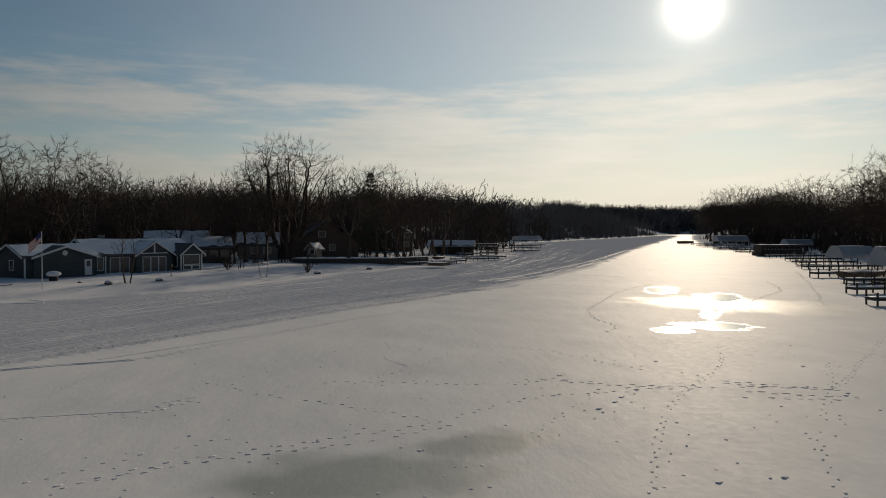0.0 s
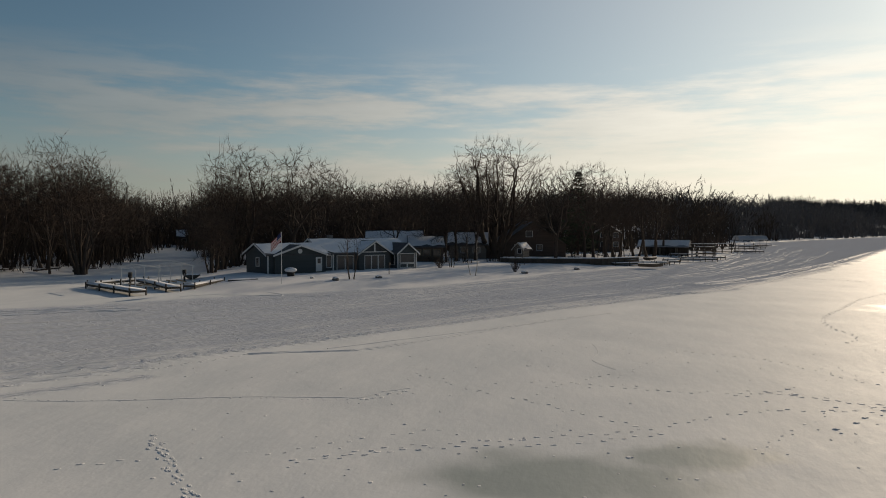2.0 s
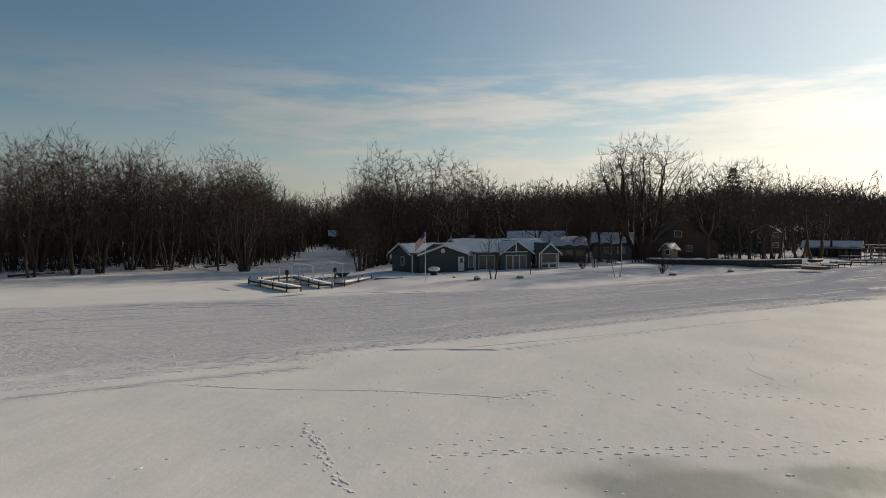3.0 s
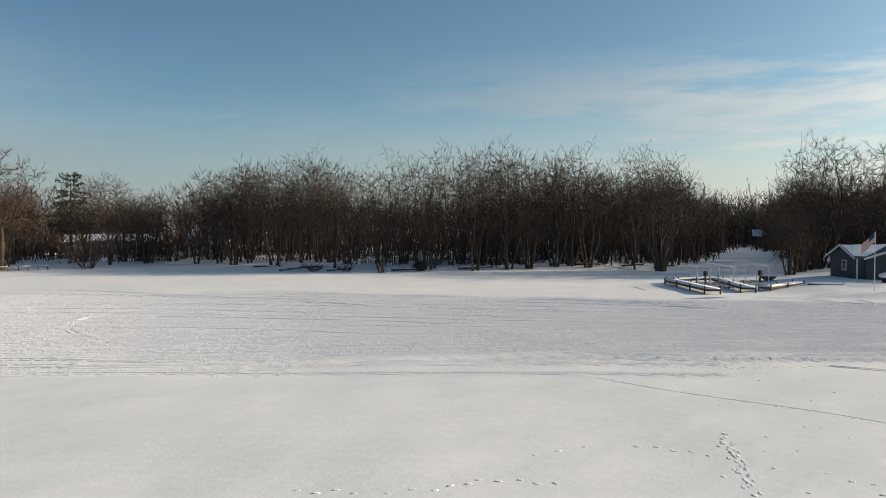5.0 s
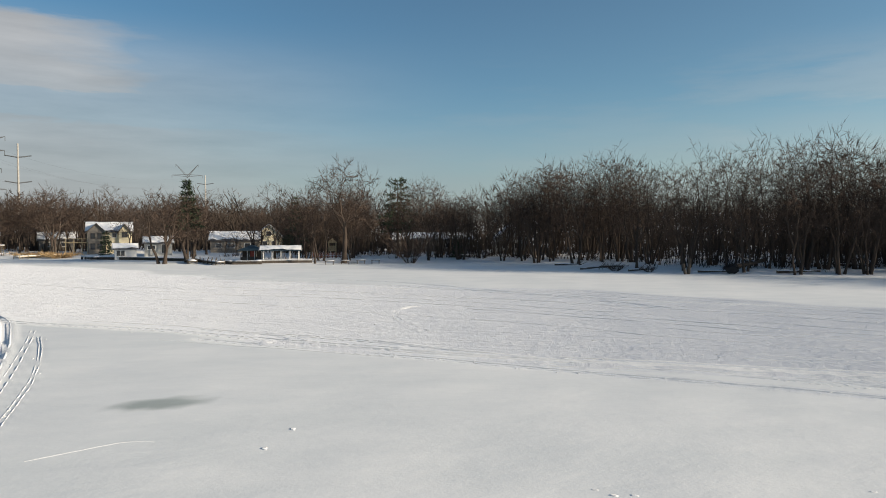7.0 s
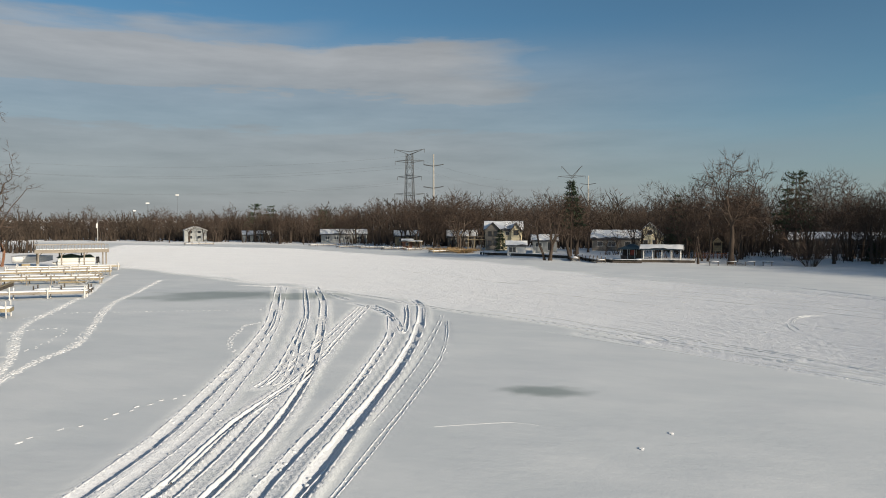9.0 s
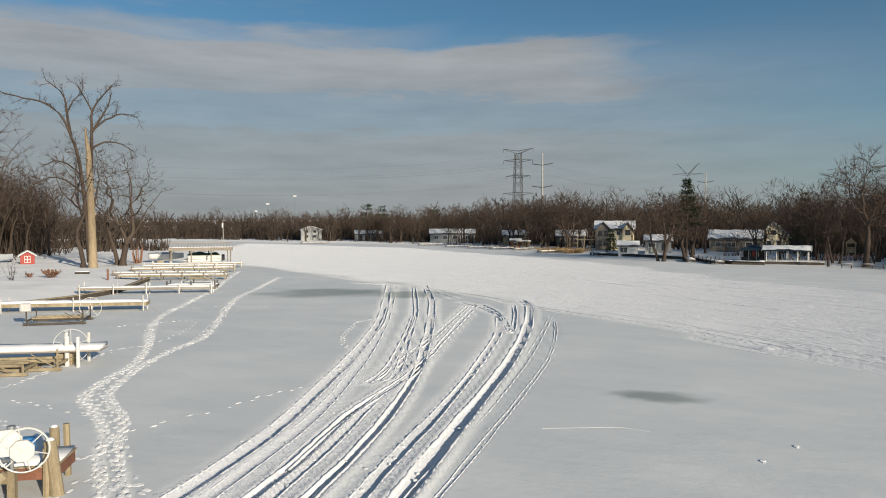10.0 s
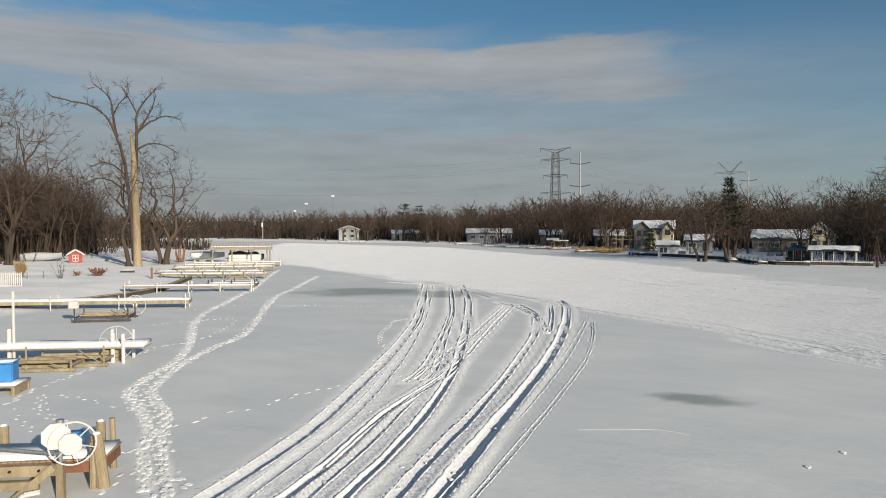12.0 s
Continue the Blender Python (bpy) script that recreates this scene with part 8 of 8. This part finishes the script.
for i in range(4):
    bm.faces.new((corners[i], corners[(i + 1) % 4], apex))
    bm.faces.new((corners[i], under[i], under[(i + 1) % 4], corners[(i + 1) % 4]))
bm.faces.new(under)
bmesh.ops.recalc_face_normals(bm, faces=bm.faces[:])
part("roof", bm, TEAL_ROOF, hip)
sw = thing("seawall", Matrix(), "dark low seawall along the west gardens", "seawall", kind="structure")
pts = [(-136.6, -24.5), (-136.4, -30.0), (-149.5, -41.8), (-157.0, -55.0), (-160.0, -66.0)]
for a, b in zip(pts, pts[1:]):
    m, ln = line_pose(a, b)
    box_part("wall_panel", (0, ln, -0.15, 0.15, -0.2, 0.62), WOOD_DARK, sw, m=m)
    snow_slab("snow_layer", 0, ln, -0.15, 0.5, 0.62, 0.1, sw, m=m, seed=int(ln))
for a, b, s, mt in (((-133.5, -31.5), (-143.0, -37.0), 81, WOOD_DARK), ((-138.5, -38.0), (-147.0, -41.0), 82, WOOD_DARK), ((-164.5, -84.0), (-176.5, -80.0), 83, WOOD_TAN), ((-178.0, -99.0), (-186.0, -97.0), 84, WOOD_GREY),
                    ((-180.0, -108.0), (-190.0, -104.0), 85, WOOD_GREY), ((-186.0, -120.0), (-196.0, -114.0), 86, WOOD_GREY), ((-190.0, -131.0), (-200.0, -127.0), 87, WOOD_GREY), ((-203.0, -152.0), (-212.0, -147.0), 88, WOOD_GREY), ((-196.0, -205.0), (-206.0, -200.0), 89, WOOD_GREY)):
    dock(a, b, 1.5, 0.6, "low snow-topped dock on the west shore", 2.4, 0.6, mt, mt, 0.12, seed=s, post_r=0.08, group="west docks")
bhw = plain_house("boathouse", pose(-187.2, -105.2, 0.4, 0, 0, 118), 3.0, 4.0, 2.1, 2.7, WOOD_RED, "little rust-red boathouse with a snowy roof", "x", [(1.5, 1.2, 0.8, 0.8, "f")], trim=WOOD_TAN)
carport = thing("boat_shelter", pose(-185.2, -102.0, 0.2, 0, 0, 118), "open boat shelter with a flat snowy roof", "shelter")
for sx in (0.1, 2.0, 3.9):
    for sy in (0.1, 3.6):
        rod_part("post", (sx, sy, -0.4), (sx, sy, 2.2), 0.08, WOOD_TAN, carport)
box_part("roof", (-0.3, 4.3, -0.3, 4.0, 2.2, 2.34), WOOD_TAN, carport)
snow_slab("snow_layer", -0.25, 4.25, -0.25, 3.95, 2.345, 0.2, carport, seed=91)
trailer = thing("trailer", pose(-158.0, -66.5, 0.15, 0, 0, 60), "low boat trailer loaded with snow at the shore", "trailer")
box_part("bed", (0, 4.2, -0.7, 0.7, 0.5, 0.62), STEEL, trailer)
snow_slab("snow_layer", 0.1, 4.1, -0.65, 0.65, 0.625, 0.25, trailer, seed=92)
for wx in (0.5, 1.6, 3.6):
    for wy in (-0.75, 0.75):
        bm = bmesh.new()
        bmesh.ops.create_cone(bm, cap_ends=True, segments=16, radius1=0.32, radius2=0.32, depth=0.2, matrix=pose(wx, wy, 0.3, 90, 0, 0))
        bmesh.ops.bevel(bm, geom=bm.edges[:], offset=0.03, segments=1, affect="EDGES")
        part("tyre", bm, BLACK, trailer)


def bench(x, y, turn, label="low dark bench on the snowy shore"):
    ob = thing("bench", pose(x, y, ground_z(x, y), 0, 0, turn), label, "bench", "shore benches")
    box_part("seat", (-0.9, 0.9, -0.22, 0.22, 0.62, 0.72), WOOD_DARK, ob)
    for sx in (-0.7, 0.7):
        box_part("leg", (sx - 0.06, sx + 0.06, -0.2, 0.2, -0.2, 0.62), WOOD_DARK, ob)
    snow_slab("snow_layer", -0.88, 0.88, -0.2, 0.2, 0.722, 0.08, ob, seed=int(abs(y) * 3))
    return ob


for bx, by, bt in ((-133.6, -11.4, 100), (-135.4, -8.6, 92), (-136.2, -5.6, 90), (-136.8, -2.8, 95)):
    bench(bx, by, bt)
tbl = thing("picnic_table", pose(-146.8, 15.6, ground_z(-146.8, 15.6), 0, 0, 85), "dark picnic table topped with snow in the park", "table")
box_part("tabletop", (-1.1, 1.1, -0.4, 0.4, 0.7, 0.78), WOOD_DARK, tbl)
for yy in (-0.75, 0.75):
    box_part("seat", (-1.1, 1.1, yy - 0.14, yy + 0.14, 0.4, 0.47), WOOD_DARK, tbl)
for sx in (-0.8, 0.8):
    rod_part("leg", (sx, -0.75, -0.2), (sx, 0.2, 0.7), 0.05, WOOD_DARK, tbl)
    rod_part("leg", (sx, 0.75, -0.2), (sx, -0.2, 0.7), 0.05, WOOD_DARK, tbl)
snow_slab("snow_layer", -1.05, 1.05, -0.38, 0.38, 0.782, 0.1, tbl, seed=93)
for gx, gy in ((-146.0, 9.5), (-146.5, 4.0)):
    bin_ = thing("grill", pose(gx, gy, ground_z(gx, gy)), "dark park grill on a post", "grill", "park grills")
    rod_part("post", (0, 0, -0.2), (0, 0, 0.8), 0.06, BLACK, bin_)
    box_part("fire_box", (-0.35, 0.35, -0.3, 0.3, 0.75, 1.05), BLACK, bin_, bevel=0.03)
play = thing("play_tower", pose(-151.0, -13.0, ground_z(-151.0, -13.0), 0, 0, 95), "tan wooden play tower with a railed platform", "playset")
for sx in (0, 1.5):
    for sy in (0, 1.5):
        rod_part("post", (sx, sy, -0.3), (sx, sy, 3.4), 0.1, WOOD_TAN, play)
box_part("platform", (-0.1, 1.6, -0.1, 1.6, 1.4, 1.55), WOOD_TAN, play)
for k in range(5):
    box_part("wall_board", (0.0, 1.5, -0.08, -0.03, 1.6 + k * 0.2, 1.76 + k * 0.2), WOOD_TAN, play)
bm = bmesh.new()
prism(bm, [(-0.3, 3.2), (1.8, 3.2), (0.75, 4.2)], -0.3, 1.8)
part("roof", bm, WOOD_TAN, play)
fen = thing("fence", pose(-147.5, -16.0, ground_z(-147.5, -16.0), 0, 0, 95), "rust-brown wooden fence panels in the park", "fence")
for k in range(9):
    box_part("fence_post", (k * 0.8, k * 0.8 + 0.12, -0.05, 0.05, -0.2, 1.1), WOOD_RED, fen)
for z in (0.3, 0.65, 1.0):
    box_part("rail", (0, 6.5, -0.08, -0.05, z, z + 0.12), WOOD_RED, fen)

# --- fallen timber along the wooded shore
root = thing("fallen_tree", pose(-101.2, 50.9, 0.15, 0, 0, -30), "uprooted tree with a dark disc of roots", "fallen tree")
wd = Wood(501)
for k in range(150):
    a, e = wd.r.uniform(0, 2 * math.pi), wd.r.uniform(-0.2, 1.2)
    d = Vector((0.35 * math.sin(e * 2) + wd.r.uniform(-0.3, 0.3), math.cos(a) * 1.5, abs(math.sin(a)) * 1.4)).normalized()
    wd.sliver(Vector((wd.r.uniform(-0.5, 0.3), wd.r.uniform(-0.5, 0.5), wd.r.uniform(0.3, 0.9))), d, wd.r.uniform(0.9, 1.9), 0.06)
mesh_object("root_plate", wd.v["crown"], wd.f["crown"], BLACK, root, "dark tangle of torn roots")
bm = bmesh.new()
bmesh.ops.create_icosphere(bm, subdivisions=2, radius=1.0, matrix=Matrix.Translation((0, 0, 0.6)) @ Matrix.Diagonal((0.5, 1.1, 0.7, 1)))
for v in bm.verts:
    v.co += Vector((wd.r.uniform(-0.2, 0.2), wd.r.uniform(-0.2, 0.2), wd.r.uniform(-0.15, 0.15)))
part("root_ball", bm, BLACK, root)
rod_part("trunk", (-0.2, 0.2, 0.9), (-7.5, 4.5, 1.6), 0.38, BARK, root, sides=9, rad2=0.2)
rod_part("limb", (-4.0, 2.4, 1.2), (-6.5, 0.5, 2.6), 0.16, BARK, root, sides=7, rad2=0.06)
rod_part("limb", (-5.0, 3.0, 1.3), (-8.5, 6.5, 3.0), 0.16, BARK, root, sides=7, rad2=0.05)
stump = thing("stump", pose(-101.0, 44.2, 0.15, 0, 0, 0), "split dark stump with two leaning stems at the shore", "stump")
rod_part("stub", (0, 0, -0.2), (0.1, 0.2, 2.2), 0.3, WOOD_DARK, stump, sides=9, rad2=0.22)
rod_part("stub", (0.2, -0.5, -0.2), (0.5, -1.0, 1.4), 0.24, WOOD_DARK, stump, sides=9, rad2=0.18)


def fallen_log(x, y, turn, length, rad, seed):
    ob = thing("log", pose(x, y, ground_z(x, y) + 0.05, 0, 0, turn), "fallen log with snow along its top on the wooded shore", "log", "fallen logs")
    r = random.Random(seed)
    rod_part("stem", (0, 0, rad), (length, 0, rad + r.uniform(0.1, 0.5)), rad, BARK, ob, sides=8, rad2=rad * 0.6)
    for k in range(3):
        s = length * r.uniform(0.4, 0.95)
        rod_part("limb", (s, 0, rad), (s + r.uniform(0.5, 1.8), r.uniform(-1.6, 1.6), rad + r.uniform(0.3, 1.6)), rad * 0.35, BARK, ob, sides=6, rad2=0.02)
    snow_slab("snow_layer", 0.1, length * 0.9, -rad * 0.6, rad * 0.6, rad * 1.75, 0.12, ob, seed=seed)
    return ob


for k, (lx, ly, lt, ll, lr) in enumerate([(-112.5, 31.0, 70, 5, 0.16), (-96.0, 78.0, 50, 5.5, 0.2), (-109.0, 72.0, 55, 8, 0.2), (-108.0, 37.5, 95, 4, 0.15), (-104.0, 47.0, 60, 5, 0.18), (-99.5, 57.0, 75, 6, 0.2), (-118.0, 36.0, 20, 6, 0.18), (-90.5, 84.0, 20, 4, 0.16), (-126.0, 30.0, 60, 5, 0.16), (-87.0, 88.0, 60, 3.5, 0.18)]):
    fallen_log(lx, ly, lt, ll, lr, 600 + k)
shrub(510, 2.2, 1.1, 40, "low heap of bare brushwood at the shore", -109.8, 36.0, TWIG, "brush_pile", 0.03)
shrub(511, 1.6, 1.0, 30, "low heap of bare brushwood at the shore", -107.0, 40.5, TWIG, "brush_pile", 0.03)


# --- power lines behind the far wood
def lattice(x, y, height_, half, turn, label, arms, delta):
    ob = thing("pylon", pose(x, y, ground_z(x, y), 0, 0, turn), label, "pylon", "pylons")
    body = bmesh.new()
    levels = 9
    def ring(k):
        s = half * (1 - 0.48 * k)
        return [Vector((sx * s, sy * s, height_ * k)) for sx, sy in ((-1, -1), (1, -1), (1, 1), (-1, 1))]
    for i in range(levels):
        a, b = ring(i / levels * 0.94), ring((i + 1) / levels * 0.94)
        for j in range(4):
            add_rod(body, a[j], b[j], 0.22, 4)
            add_rod(body, a[j], b[(j + 1) % 4], 0.12, 3)
            add_rod(body, a[(j + 1) % 4], b[j], 0.12, 3)
    part("tower_body", body, PYLON, ob)
    for z, reach_ in arms:
        for sx in (-1, 1):
            tip = Vector((sx * reach_, 0, z + (10.0 if delta and reach_ < 10 else 2.4 if z == 50 else 0.3)))
            bm = bmesh.new()
            for sy in (-1, 1):
                add_rod(bm, (0, sy * half * 0.3, z - 0.9), tip, 0.17, 4)
                add_rod(bm, (0, sy * half * 0.3, z + 0.9), tip, 0.17, 4)
            arm = part("cross_arm", bm, PYLON, ob)
            bm = bmesh.new()
            add_rod(bm, tip, tip - Vector((0, 0, 2.2)), 0.16, 4)
            part("insulator", bm, PYLON, arm)
    return ob


p1, p2 = spot(118.75, 430), spot(105.65, 600)
lattice(p1.x, p1.y, 53, 3.2, 105, "tall grey steel lattice pylon above the far wood", [(50, 9.3), (45, 9.0), (35.5, 7.5), (25, 9.4)], False)
lattice(p2.x, p2.y, 45, 3.0, 100, "tall grey steel lattice pylon with raised twin horns", [(45, 11.5), (44, 8.5)], True)
for bearing, reach_, top in ((116.8, 415, 48), (104.35, 560, 43)):
    q = spot(bearing, reach_)
    mono = thing("power_pole", pose(q.x, q.y, ground_z(q.x, q.y), 0, 0, bearing - 10), "tall pale tubular power pole with three cross arms", "power pole", "power poles")
    rod_part("mast", (0, 0, -0.5), (0, 0, top), 0.7, CONCRETE, mono, sides=9, rad2=0.4)
    for k, z in enumerate((top - 7, top - 20, top - 32)):
        rod_part("cross_arm", (-6, 0, z + 1.0), (0, 0, z), 0.28, PYLON, mono, sides=5)
        rod_part("cross_arm", (6, 0, z + 1.0), (0, 0, z), 0.28, PYLON, mono, sides=5)
wires = thing("power_lines", Matrix(), "thin sagging power lines strung between the pylons", "wires")


def wire(a, b, sag):
    n = 18
    q = [Vector(a).lerp(Vector(b), i / n) - Vector((0, 0, sag * 4 * (i / n) * (1 - i / n))) for i in range(n + 1)]
    strand = Wood(0)
    strand.tube("trunk", q, [0.03] * len(q), 3)
    mesh_object("wire", strand.v["trunk"], strand.f["trunk"], PYLON, wires)


p0 = spot(156, 520)
for z, off in ((50, 0), (44, 8), (44, -8), (34, 6), (34, -6)):
    wire((p1.x + off, p1.y, z), (p2.x + off, p2.y, z - 3), 8)
    wire((p1.x + off, p1.y, z), (p0.x + off, p0.y, z + 2), 9)
fl = thing("flagpole", pose(-206, -266, 0.8), "far white flagpole with a drooping flag", "flagpole")
rod_part("pole", (0, 0, -0.5), (0, 0, 8.0), 0.12, WHITE, fl)
box_part("flag", (0.1, 0.7, -0.05, 0.05, 5.6, 7.6), FLAG_WHITE, fl, bevel=0.03)


def floodlight(bearing, reach_, top, wide):
    q = spot(bearing, reach_)
    ob = thing("floodlight_mast", pose(q.x, q.y, ground_z(q.x, q.y), 0, 0, bearing + 180), "far slender floodlight mast with a sunlit white lamp bar", "floodlight", "floodlights")
    rod_part("mast", (0, 0, -0.5), (0, 0, top), 0.16, PYLON, ob, rad2=0.08)
    bar = box_part("lamp_bar", (-wide / 2, wide / 2, -0.2, 0.2, top - 0.5, top + 0.5), WHITE_TRIM, ob, "white lamp bar", bevel=0.05)
    for k in range(4):
        x = -wide / 2 + wide * (k + 0.5) / 4
        box_part("lamp", (x - wide * 0.09, x + wide * 0.09, -0.3, -0.201, top - 0.35, top + 0.35), WHITE, bar)


for bearing, z, wide in ((138.85, 24.4, 2.7), (139.75, 18.4, 2.2), (136.75, 31.0, 2.7)):
    floodlight(bearing, 600, z - 1.5, wide)
